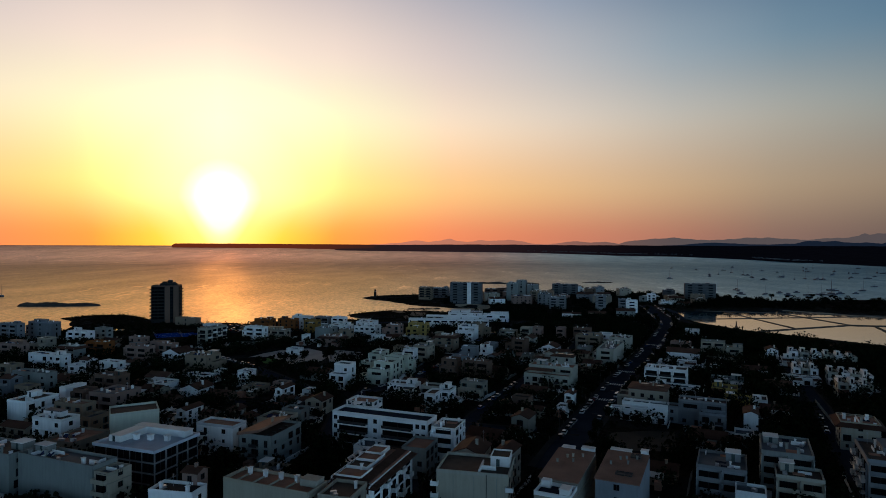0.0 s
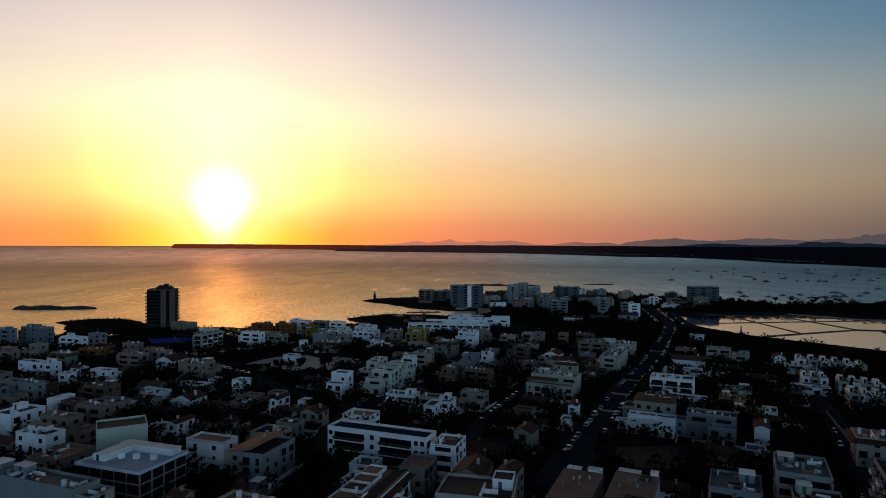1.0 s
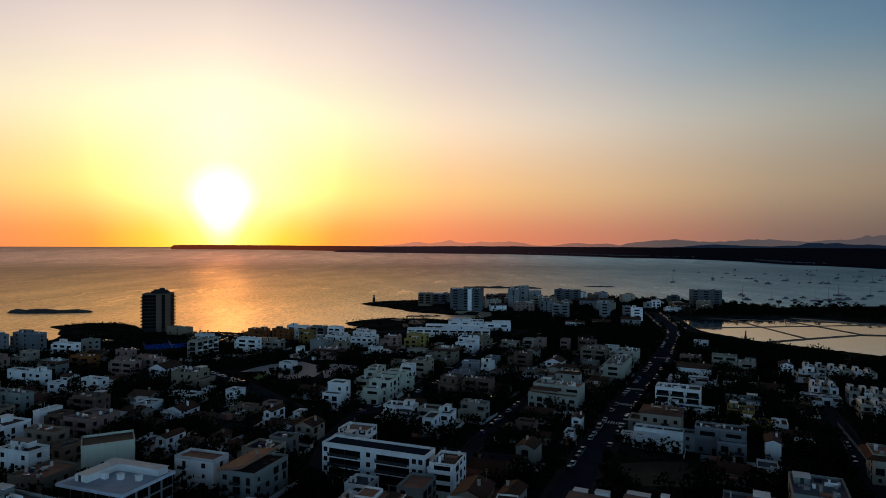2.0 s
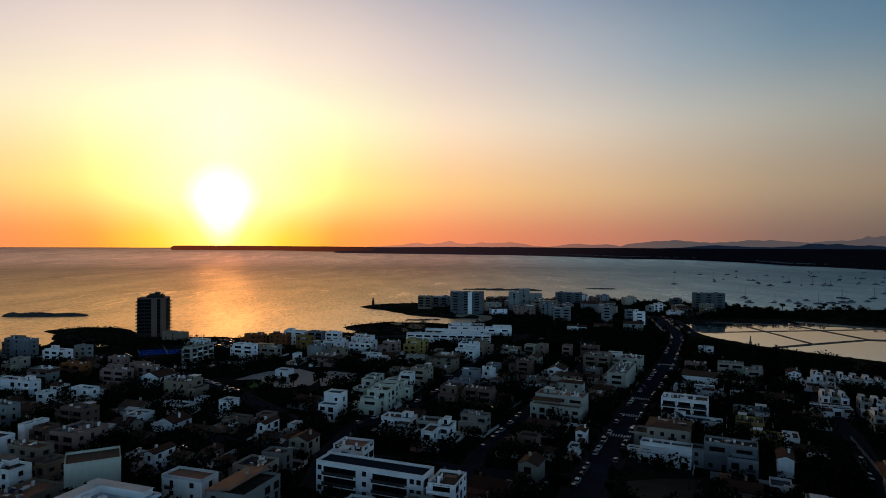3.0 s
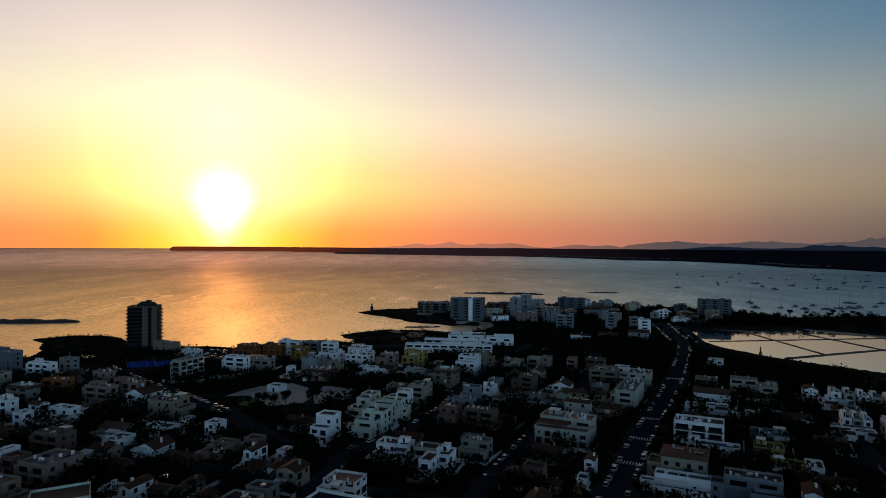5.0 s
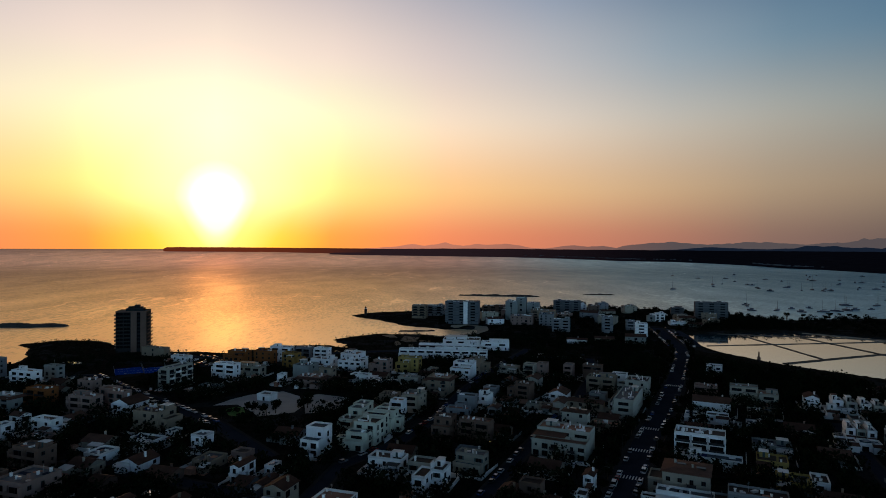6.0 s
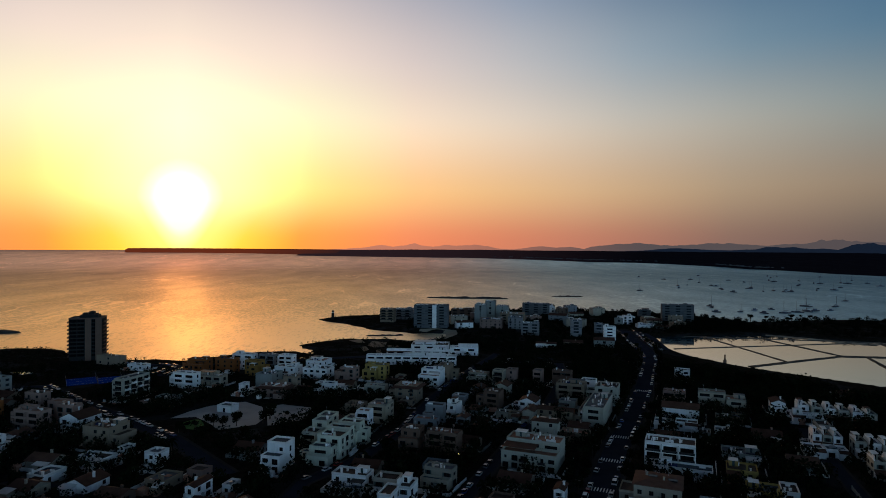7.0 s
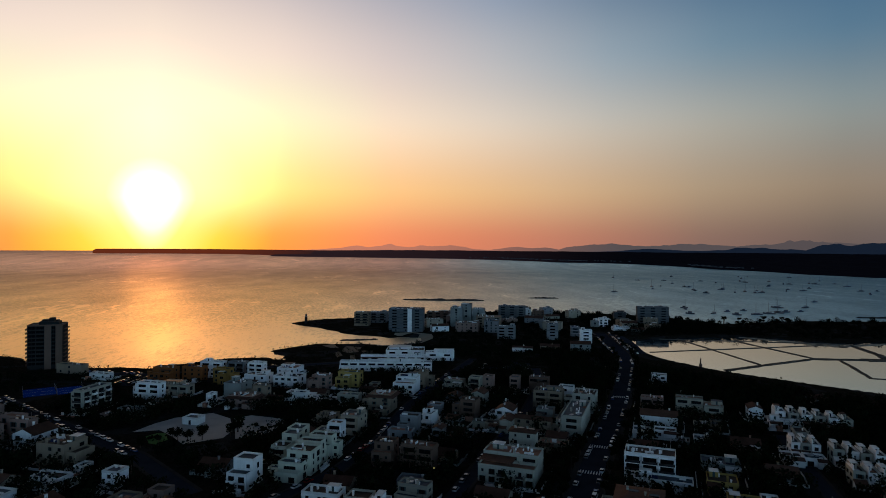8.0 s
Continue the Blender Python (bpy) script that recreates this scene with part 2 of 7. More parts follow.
def water_material(name, rough, waves, strength, floor=0.0):
    """Dark water under a glossy skin, whose share follows Fresnel; slicks of calmer water break up the ripples."""
    m = bpy.data.materials.new(name)
    m.use_nodes = True
    n = Nodes(m.node_tree)
    out, mix = n.add("ShaderNodeOutputMaterial"), n.add("ShaderNodeMixShader")
    deep, skin = n.add("ShaderNodeBsdfDiffuse"), n.add("ShaderNodeBsdfGlossy")
    deep.inputs[0].default_value = (0.006, 0.05, 0.09, 1)
    skin.inputs[0].default_value = (1.0, 0.88, 0.72, 1) if waves else (1, 0.96, 0.88, 1)
    pos = n.add("ShaderNodeNewGeometry").outputs["Position"]
    mp = n.add("ShaderNodeMapping")
    n.link(pos, mp.inputs[0])
    mp.inputs["Scale"].default_value = (1.1, 0.4, 1.0)
    mp.inputs["Rotation"].default_value = (0, 0, radians(3))
    slick = n.noise(mp.outputs[0], 0.008, 6, 0.65)
    n.link(n.span(slick, 0.35, 0.65, rough * 0.88, rough), skin.inputs["Roughness"])
    fres = n.add("ShaderNodeFresnel")
    fres.inputs["IOR"].default_value = 1.33
    if waves:
        warp = n.add("ShaderNodeVectorMath")
        warp.operation = "ADD"
        n.link(mp.outputs[0], warp.inputs[0])
        n.link(slick, warp.inputs[1])
        fine = n.noise(warp.outputs[0], 0.26, 8, 0.7)
        b = n.add("ShaderNodeBump")
        b.inputs["Distance"].default_value = waves
        n.link(n.span(slick, 0.3, 0.7, 0.72, 1.0), b.inputs["Strength"])
        n.link(fine, b.inputs["Height"])
        n.link(b.outputs[0], skin.inputs["Normal"])
    share = n.math("MAXIMUM", n.math("MULTIPLY", fres.outputs[0], strength), floor)
    if waves:
        # a choppy surface never mirrors fully at a flat angle; wavelets and old wakes break the sheen
        share = n.math("MINIMUM", share, n.math("MULTIPLY_ADD", fres.outputs[0], -1.66, 1.7))
        chop = n.add("ShaderNodeMapping")
        n.link(pos, chop.inputs[0])
        chop.inputs["Scale"].default_value = (1.2, 0.32, 1.0)
        chop.inputs["Rotation"].default_value = (0, 0, radians(-2))
        wavelet = n.math("ADD", n.math("MULTIPLY", n.noise(chop.outputs[0], 0.2, 7, 0.82), 0.7), n.math("MULTIPLY", n.noise(warp.outputs[0], 0.012, 5, 0.6), 0.3))
        share = n.math("MULTIPLY", share, n.span(wavelet, 0.36, 0.64, 0.7, 1.36))
        line = n.math("ABSOLUTE", n.math("SUBTRACT", n.noise(mp.outputs[0], 0.0065, 3, 0.6), 0.5))
        drift = n.span(n.noise(pos, 0.0035, 2, 0.5), 0.5, 0.62)
        share = n.math("MULTIPLY", share, n.math("MULTIPLY_ADD", n.math("MULTIPLY", n.span(line, 0.0, 0.016, 1.0, 0.0), drift), 0.5, 1.0))
        # reflected sky put into the tint by place: golden near, pink offshore, blue-green bay
        place = n.add("ShaderNodeSeparateXYZ")
        n.link(pos, place.inputs[0])
        bay = n.span(n.math("SUBTRACT", place.outputs[0], n.math("MULTIPLY", place.outputs[1], 0.12)), -380.0, 480.0)
        n.link(n.mix(bay, (0.006, 0.05, 0.09), (0.006, 0.085, 0.14)), deep.inputs[0])
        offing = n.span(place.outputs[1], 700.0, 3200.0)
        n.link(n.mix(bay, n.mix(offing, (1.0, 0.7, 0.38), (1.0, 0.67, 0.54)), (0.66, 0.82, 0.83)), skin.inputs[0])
    n.link(share, mix.inputs[0])
    n.link(deep.outputs[0], mix.inputs[1])
    n.link(skin.outputs[0], mix.inputs[2])
    n.link(mix.outputs[0], out.inputs[0])
    return m


M_GROUND = ground_material()
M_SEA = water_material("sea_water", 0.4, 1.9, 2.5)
M_POND = water_material("still_brine", 0.04, 0.0, 1.0, 0.68)


def distance_material(name, colour, haze, amount, warm=None, turn=(-0.05, 0.42)):
    """A far ridge; the haze before it is put in as a glow of the ridge itself."""
    m = bpy.data.materials.new(name)
    m.use_nodes = True
    n = Nodes(m.node_tree)
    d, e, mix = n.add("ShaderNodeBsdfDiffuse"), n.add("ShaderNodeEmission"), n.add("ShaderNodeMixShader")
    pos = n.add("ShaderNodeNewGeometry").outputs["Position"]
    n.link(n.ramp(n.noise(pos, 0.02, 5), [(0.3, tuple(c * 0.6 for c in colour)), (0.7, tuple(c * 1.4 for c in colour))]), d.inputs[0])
    # this added haze glow is warm on the sun's side and cools away from it
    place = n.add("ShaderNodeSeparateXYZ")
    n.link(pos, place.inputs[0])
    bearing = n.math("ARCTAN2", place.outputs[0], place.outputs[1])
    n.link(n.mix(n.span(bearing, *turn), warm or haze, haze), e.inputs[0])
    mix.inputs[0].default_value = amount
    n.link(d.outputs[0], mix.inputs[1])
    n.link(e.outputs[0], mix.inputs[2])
    n.link(mix.outputs[0], n.add("ShaderNodeOutputMaterial").inputs[0])
    return m


# ---- mesh helpers ----
def mesh_from(name, bm, *mats):
    me = bpy.data.meshes.new(name)
    bm.to_mesh(me)
    bm.free()
    for m in mats:
        me.materials.append(m)
    return me


def box(bm, x0, y0, z0, x1, y1, z1, mat=0):
    v = [bm.verts.new(c) for c in ((x0, y0, z0), (x1, y0, z0), (x1, y1, z0), (x0, y1, z0), (x0, y0, z1), (x1, y0, z1), (x1, y1, z1), (x0, y1, z1))]
    for f in ((3, 2, 1, 0), (4, 5, 6, 7), (0, 1, 5, 4), (1, 2, 6, 5), (2, 3, 7, 6), (3, 0, 4, 7)):
        bm.faces.new([v[i] for i in f]).material_index = mat


def tube(bm, x, y, z0, z1, r0, r1, sides=8, mat=0):
    a = [2 * math.pi * i / sides for i in range(sides)]
    lo = [bm.verts.new((x + r0 * math.cos(t), y + r0 * math.sin(t), z0)) for t in a]
    hi = [bm.verts.new((x + r1 * math.cos(t), y + r1 * math.sin(t), z1)) for t in a]
    for i in range(sides):
        bm.faces.new((lo[i], lo[(i + 1) % sides], hi[(i + 1) % sides], hi[i])).material_index = mat
    bm.faces.new(hi).material_index = mat
    bm.faces.new(lo[::-1]).material_index = mat


def part(name, bm, material, parent, label="", m=None):
    """Links a bmesh, or a mesh already made, as one mesh object under a thing or under a part."""
    me = bm if isinstance(bm, bpy.types.Mesh) else mesh_from(name, bm, *(material if isinstance(material, (list, tuple)) else [material]))
    ob = new(name, me)
    ob.parent = parent
    if m is not None:
        ob.matrix_basis = m
    return tagged(ob, label)


def thing(name, m, label, category, group="", kind=""):
    ob = new(name)
    ob.matrix_basis = m
    return tagged(ob, label, category, group, kind)


GROUND = 2.5


# ---- the sea, the land and the distance ----
EYE_MEAN = Vector((0.0, 30.0, 82.0))


def far(x, y, z):
    """Draws places past 3 km nearer along the line of sight, to keep all within 4.8 km."""
    d = Vector((x, y, z)) - EYE_MEAN
    r = d.length
    if r > 3000:
        d *= (3000 + 1800 * (1 - 1 / (1 + (r - 3000) / 6000))) / r
    return EYE_MEAN + d


def earth_drop(r):
    return r * r / 14.8e6


def make_sea():
    bm = bmesh.new()
    radii = [0, 150, 300, 500, 800, 1200, 1700, 2300, 3000, 4000, 5500, 7500, 10000, 14000, 20000, 27000, 34500]
    sides = 180
    rings = []
    for r in radii:
        if r == 0:
            rings.append([bm.verts.new((0, 30, 0))] * sides)
            continue
        rings.append([bm.verts.new(far(r * math.sin(2 * math.pi * i / sides), 30 + r * math.cos(2 * math.pi * i / sides), -earth_drop(r))) for i in range(sides)])
    for a, b in zip(rings, rings[1:]):
        for i in range(sides):
            j = (i + 1) % sides
            vs = [a[i], a[j], b[j], b[i]] if a[0] is not a[1] else [a[0], b[j], b[i]]
            bm.faces.new(vs)
    bmesh.ops.recalc_face_normals(bm, faces=bm.faces)
    bm.faces.ensure_lookup_table()
    if bm.faces[0].normal.z < 0:
        bmesh.ops.reverse_faces(bm, faces=bm.faces)
    for f in bm.faces:
        f.smooth = True
    tagged(new("water", mesh_from("water", bm, M_SEA)), "wide rippled sea glowing under the low sun", "sea", kind="structure")


COAST = [(-1200, -700), (-1200, 330), (-520, 380), (-330, 470), (-296, 512), (-318, 560), (-348, 600), (-330, 622), (-286, 618), (-250, 575), (-209, 566), (-161, 557),
         (-145, 568), (-113, 597), (-81, 594), (-62, 584), (-66, 605), (-86, 632), (-45, 664), (-2, 664), (24, 648), (46, 660), (57, 682), (58, 700), (42, 708), (26, 704), (-18, 737),
         (-28, 755), (-90, 832), (-52, 868), (-8, 880), (40, 905), (130, 930), (250, 935), (330, 905), (400, 862), (440, 780), (545, 802), (660, 783), (900, 800), (1300, 830), (1300, -700)]
SALT = [(262, 664), (250, 600), (247, 564), (266, 508), (300, 462), (333, 422), (420, 318), (560, 200), (760, 200), (900, 520), (620, 596), (500, 628), (463, 620), (430, 655), (391, 672), (341, 676), (300, 668)]


def signed_distance(px, py, poly):
    """Distance to the edge of a polygon, positive inside, over arrays of places."""
    best = np.full(px.shape, 1e9)
    inside = np.zeros(px.shape, bool)
    for (ax, ay), (bx, by) in zip(poly, poly[1:] + poly[:1]):
        ex, ey = bx - ax, by - ay
        t = np.clip(((px - ax) * ex + (py - ay) * ey) / (ex * ex + ey * ey), 0, 1)
        best = np.minimum(best, np.hypot(px - ax - t * ex, py - ay - t * ey))
        if by != ay:
            inside ^= ((ay > py) != (by > py)) & (px < (bx - ax) * (py - ay) / (by - ay) + ax)
    return np.where(inside, best, -best)


def make_land():
    step = 5.0
    xs, ys = np.arange(-900, 1250, step), np.arange(-400, 1000, step)
    gx, gy = np.meshgrid(xs, ys)
    wob = np.array([noise.fractal((x * 0.035, y * 0.035, 1.7), 1.0, 2.0, 4) for x, y in zip(gx.ravel(), gy.ravel())]).reshape(gx.shape)
    sd = signed_distance(gx, gy, COAST) + wob * 5
    z = np.clip(sd * 0.22, -2.5, GROUND)
    z = np.where((z > 0.05) & (z < GROUND), z + np.abs(wob) * 0.5 * (GROUND - z), z)
    pond = signed_distance(gx, gy, SALT) + wob * 1.5
    z = np.minimum(z, np.clip(0.9 - pond * 0.35, -0.4, 50))
    ny, nx = gx.shape
    idx = np.arange(nx * ny).reshape(ny, nx)
    faces = np.stack([idx[:-1, :-1], idx[:-1, 1:], idx[1:, 1:], idx[1:, :-1]], -1).reshape(-1, 4)
    me = bpy.data.meshes.new("ground")
    me.from_pydata(np.stack([gx, gy, z], -1).reshape(-1, 3).tolist(), [], faces.tolist())
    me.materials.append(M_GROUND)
    tagged(new("ground", me), "dry dark coastal ground under the town", "ground", kind="structure")
    # the brine that fills the pans
    bm = bmesh.new()
    vs = [bm.verts.new((x, y, 0.55)) for x, y in SALT]
    bmesh.ops.triangle_fill(bm, edges=[bm.edges.new((a, b)) for a, b in zip(vs, vs[1:] + vs[:1])], use_beauty=True)
    bmesh.ops.recalc_face_normals(bm, faces=bm.faces)
    for f in bm.faces:
        if f.normal.z < 0:
            f.normal_flip()
    tagged(new("salt_pan_water", mesh_from("salt_pan_water", bm, M_POND)), "still mirror-like brine in shallow salt pans", "salt pan", kind="structure")


def dike(ax, ay, bx, by, width, height=0.45, sandy=False):
    length, ang = math.hypot(bx - ax, by - ay), math.atan2(by - ay, bx - ax)
    bm = bmesh.new()
    steps = max(3, int(length / 6))
    rng = random.Random(int(ax * 7 + by))
    prev = None
    for i in range(steps + 1):
        x = length * i / steps
        w, s, h = width * rng.uniform(0.8, 1.2) / 2, rng.uniform(-0.3, 0.3), height * rng.uniform(0.75, 1.1)
        row = [bm.verts.new(c) for c in ((x, s - w * 1.6, -0.3), (x, s - w, h), (x, s + w, h), (x, s + w * 1.6, -0.3))]
        if prev:
            for k in range(3):
                bm.faces.new((prev[k], row[k], row[k + 1], prev[k + 1]))
        prev = row
    ob = new("dike", mesh_from("dike", bm, M_SAND if sandy else M_DIKE))
    ob.matrix_basis = pose(ax, ay, 0.55, 0, 0, math.degrees(ang))
    tagged(ob, "pale salt-crusted bank of the salt pans" if sandy else "low earth dike between salt pans", "dike", "salt pan dikes", "structure")


def ridge(name, rows, colour, haze, amount, label, rough=0.0, seed=0, warm=None, turn=(-0.05, 0.42)):
    """Far land: rows of bearing x at depth y, the shore's depth, the crest's depth and the crest's height, in metres
    fitted to the camera's view, before far().
    """
    bm = bmesh.new()
    prev = None
    for (ax, ad, ac, ah), (bx, bd, bc, bh) in zip(rows, rows[1:]):
        steps = 14
        for i in range(steps + (1 if (bx, bd, bc, bh) == rows[-1] else 0)):
            t = i / steps
            k, d, c, h = (a + (b - a) * t for a, b in ((ax, bx), (ad, bd), (ac, bc), (ah, bh)))
            h *= 1 + rough * noise.fractal((k * 55, seed, 0.3), 0.8, 2.0, 5)
            row = [bm.verts.new(far(k * dd, 30 + dd, zz)) for dd, zz in
                   ((d, -6 - earth_drop(d)), (d * 1.004, 3 - earth_drop(d)), (d + (c - d) * 0.5, h * 0.45 - earth_drop(d)), (c, h - earth_drop(c)), (c * 1.3, -60 - earth_drop(c)))]
            if prev:
                for a in range(4):
                    bm.faces.new((prev[a], row[a], row[a + 1], prev[a + 1]))
            prev = row
    tagged(new(name, mesh_from(name, bm, distance_material(name, colour, haze, amount, warm, turn))), label, "distance", kind="structure")


make_sea()
make_land()
HEADLAND = [(-0.414, 10910, 12547, 50), (-0.4095, 10562, 12147, 84), (-0.3898, 10447, 12537, 86), (-0.3268, 10251, 13327, 87), (-0.2366, 9680, 13552, 84), (-0.146, 7964, 11946, 80), (-0.0915, 6922, 11076, 76), (-0.04, 7300, 11500, 72), (0.02, 7700, 11900, 40)]
FAR_SHORE = [(-0.1533, 7020, 7160, 4), (-0.1424, 6787, 10181, 24), (-0.1, 6540, 10130, 42), (-0.055, 6292, 10068, 67), (0.0363, 5870, 9980, 76), (0.128, 5500, 9900, 76), (0.22, 4892, 9295, 71), (0.3124, 4103, 8206, 72),
             (0.4052, 3832, 7664, 69), (0.5263, 3112, 6846, 68), (0.5919, 2676, 5887, 72), (0.7498, 2144, 5146, 72), (0.8747, 1895, 4549, 72), (1.6, 1500, 4000, 70)]
MOUNTAINS = [(-0.1187, 86), (-0.0641, 146), (-0.0368, 203), (-0.0186, 251), (-0.0003, 207), (0.0216, 246), (0.0335, 320), (0.0454, 248), (0.0637, 204), (0.0821, 261), (0.1096, 246), (0.1326, 285),
             (0.1555, 223), (0.1739, 152), (0.197, 136), (0.22, 203), (0.2431, 242), (0.2662, 208), (0.2893, 238), (0.3124, 158), (0.3235, 242), (0.3495, 301), (0.4052, 354), (0.4424, 294),
             (0.4703, 288), (0.5077, 348), (0.5638, 393), (0.6012, 324), (0.6294, 300), (0.6575, 378), (0.6857, 363), (0.7234, 498), (0.7611, 522), (0.8178, 456), (1.3, 300)]
HILLS = [(0.3636, 51), (0.4129, 71), (0.4428, 102), (0.4728, 121), (0.5133, 95), (0.5643, 82), (0.6056, 102), (0.6263, 162), (0.6524, 147), (0.6682, 160), (0.6998, 121), (0.7316, 129), (0.753, 113),
         (0.7852, 223), (0.8155, 244), (0.8395, 204), (0.8723, 261), (0.9142, 277), (0.9948, 242), (1.5, 120)]
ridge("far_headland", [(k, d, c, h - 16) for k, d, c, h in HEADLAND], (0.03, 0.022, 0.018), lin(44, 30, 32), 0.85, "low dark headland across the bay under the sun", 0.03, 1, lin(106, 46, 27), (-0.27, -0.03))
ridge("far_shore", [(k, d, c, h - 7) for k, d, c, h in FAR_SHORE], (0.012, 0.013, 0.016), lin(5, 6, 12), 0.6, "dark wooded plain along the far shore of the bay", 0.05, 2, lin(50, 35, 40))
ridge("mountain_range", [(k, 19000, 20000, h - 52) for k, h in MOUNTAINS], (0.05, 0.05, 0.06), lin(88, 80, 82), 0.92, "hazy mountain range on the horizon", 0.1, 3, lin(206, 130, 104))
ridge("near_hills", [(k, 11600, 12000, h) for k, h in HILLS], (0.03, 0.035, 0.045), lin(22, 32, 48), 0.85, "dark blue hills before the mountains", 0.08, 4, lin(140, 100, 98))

for args in ((255, 592, 470, 618, 1.6), (320, 667, 317, 527, 1.6), (276, 508, 379, 547, 3.6), (379, 547, 420, 538, 5.0), (420, 538, 500, 522, 11.0), (500, 522, 640, 470, 12.0), (372, 640, 381, 548, 2.2),
             (470, 618, 452, 560, 5.0), (452, 560, 440, 540, 5.0), (365, 470, 400, 545, 2.4), (400, 430, 470, 530, 2.4), (365, 470, 560, 380, 1.0), (300, 668, 470, 618, 1.4), (395, 672, 455, 600, 3.0)):
    dike(*args)
for args in ((252, 668, 245, 592, 6.0), (245, 592, 250, 540, 4.5), (250, 540, 268, 508, 3.0), (300, 676, 345, 684, 6.0), (392, 676, 452, 606, 6.5), (452, 606, 520, 618, 5.0)):
    dike(*args, sandy=True)


def islet(x, y, length, width, height, ang, seed):
    bm = bmesh.new()
    n, m = 26, 9
    grid = []
    for i in range(n):
        row = []
        for j in range(m):
            u, v = i / (n - 1) * 2 - 1, j / (m - 1) * 2 - 1
            edge = max(0.0, 1 - u * u) ** 0.5
            h = height * max(0.0, 1 - v * v) ** 0.6 * edge ** 0.5 * (0.7 + 0.6 * noise.fractal((u * 3, v * 2, seed), 1, 2, 4))
            row.append(bm.verts.new((u * length / 2, v * width / 2 * edge * (0.8 + 0.4 * noise.noise((u * 4, seed, 0))), h - 0.5)))
        grid.append(row)
    for i in range(n - 1):
        for j in range(m - 1):
            bm.faces.new((grid[i][j], grid[i + 1][j], grid[i + 1][j + 1], grid[i][j + 1]))
    ob = new("rocky_islet", mesh_from("rocky_islet", bm, M_ROCK))
    ob.matrix_basis = pose(x, y, 0, 0, 0, ang)
    tagged(ob, "low dark rocky islet in the sea", "islet", "islets", "structure")


islet(-425, 722, 92, 22, 5.5, 6, 1)
islet(135, 1145, 150, 16, 4.0, -12, 2)
islet(325, 1180, 60, 12, 3.0, -8, 3)
islet(700, 830, 70, 10, 3.0, -12, 4)
islet(10, 742, 60, 22, 3.5, -20, 5)
islet(-5, 690, 40, 9, 2.0, 5, 6)

# ---- roads ----
FOOTPRINTS = []
ROOFS = []
STREETS = []


def street(name, pts, width, label, pavement=2.2):
    """A strip of asphalt along a line of places, with raised pavements on both sides."""
    STREETS.append((pts, width / 2 + pavement))
    lift = 0.007 * len(STREETS)
    sides = []
    for i, (x, y) in enumerate(pts):
        a, b = pts[max(0, i - 1)], pts[min(len(pts) - 1, i + 1)]
        d = Vector((b[0] - a[0], b[1] - a[1])).normalized()
        sides.append((Vector((x, y)), Vector((-d.y, d.x))))

    def strip(obname, o0, o1, z0, z1, mat, lab, cat):
        bm = bmesh.new()
        prev = None
        for p, s in sides:
            a, b = p + s * o0, p + s * o1
            row = [bm.verts.new((*a, z0)), bm.verts.new((*a, z1)), bm.verts.new((*b, z1)), bm.verts.new((*b, z0))]
            if prev:
                for k in range(3):
                    bm.faces.new((prev[k], prev[k + 1], row[k + 1], row[k]))
            prev = row
        bmesh.ops.recalc_face_normals(bm, faces=bm.faces)
        tagged(new(obname, mesh_from(obname, bm, mat)), lab, cat, kind="structure")

    strip("road", -width / 2, width / 2, GROUND - 0.3, GROUND + 0.02 + lift, M_ASPHALT, label, "road")
    for o0, o1 in ((-width / 2 - pavement, -width / 2), (width / 2, width / 2 + pavement)):
        strip("pavement", o0, o1, GROUND - 0.3, GROUND + 0.14 + lift, M_PAVE, "worn concrete pavement with a kerb", "pavement")


AVENUE = [(38, 190), (48, 212), (64, 245), (101, 319), (122, 357), (160, 431), (206, 528), (222, 575), (236, 640), (250, 700)]
street("avenue", AVENUE, 10.5, "wide asphalt avenue lined with parked cars")
street("side_street", [(-8, 170), (20, 252), (41, 298), (60, 337), (92, 400), (120, 470), (130, 520)], 5.2, "narrow asphalt street between houses", 1.2)
street("side_street", [(-36, 222), (-37, 255), (-30, 290), (-9, 317), (9, 355), (26, 415), (43, 458), (65, 509), (90, 564)], 5.2, "narrow asphalt street between houses", 1.2)
street("shore_road", [(-300, 440), (-213, 460), (-173, 419), (-136, 385), (-95, 345), (-60, 300)], 7, "asphalt road along the shore with parked cars", 1.5)
street("cross_street", [(-140, 300), (-60, 262), (-21, 250), (30, 232), (56, 228)], 6, "narrow asphalt cross street", 1.3)
street("side_street", [(115, 150), (140, 205), (170, 262), (205, 345)], 5.0, "asphalt street beside a low wall", 1.0)
street("coast_road", [(-200, 535), (-150, 520), (-60, 545), (0, 560)], 7, "asphalt road along the sea front", 1.5)


def zebra(x, y, ang, count=9):
    root = thing("zebra_crossing", pose(x, y, GROUND + 0.032, 0, 0, ang), "worn white painted zebra crossing on the avenue", "crossing", "zebra crossings", "structure")
    bm = bmesh.new()
    box(bm, -0.25, -1.9, 0, 0.25, 1.9, 0.006)
    me = mesh_from("stripe", bm, M_PAINT)
    for i in range(count):
        part("stripe", me, None, root, m=pose(-4.4 + i * 1.1, 0, 0))


for x, y in ((94.5, 306), (110, 337), (79.5, 276), (158, 427)):
    zebra(x, y, -27)


def pad(name, x, y, w, d, ang, mat, label, category, z=0.03):
    bm = bmesh.new()
    box(bm, -w / 2, -d / 2, -0.3, w / 2, d / 2, z)
    ob = new(name, mesh_from(name, bm, mat))
    ob.matrix_basis = pose(x, y, GROUND, 0, 0, ang)
    tagged(ob, label, category, kind="structure")


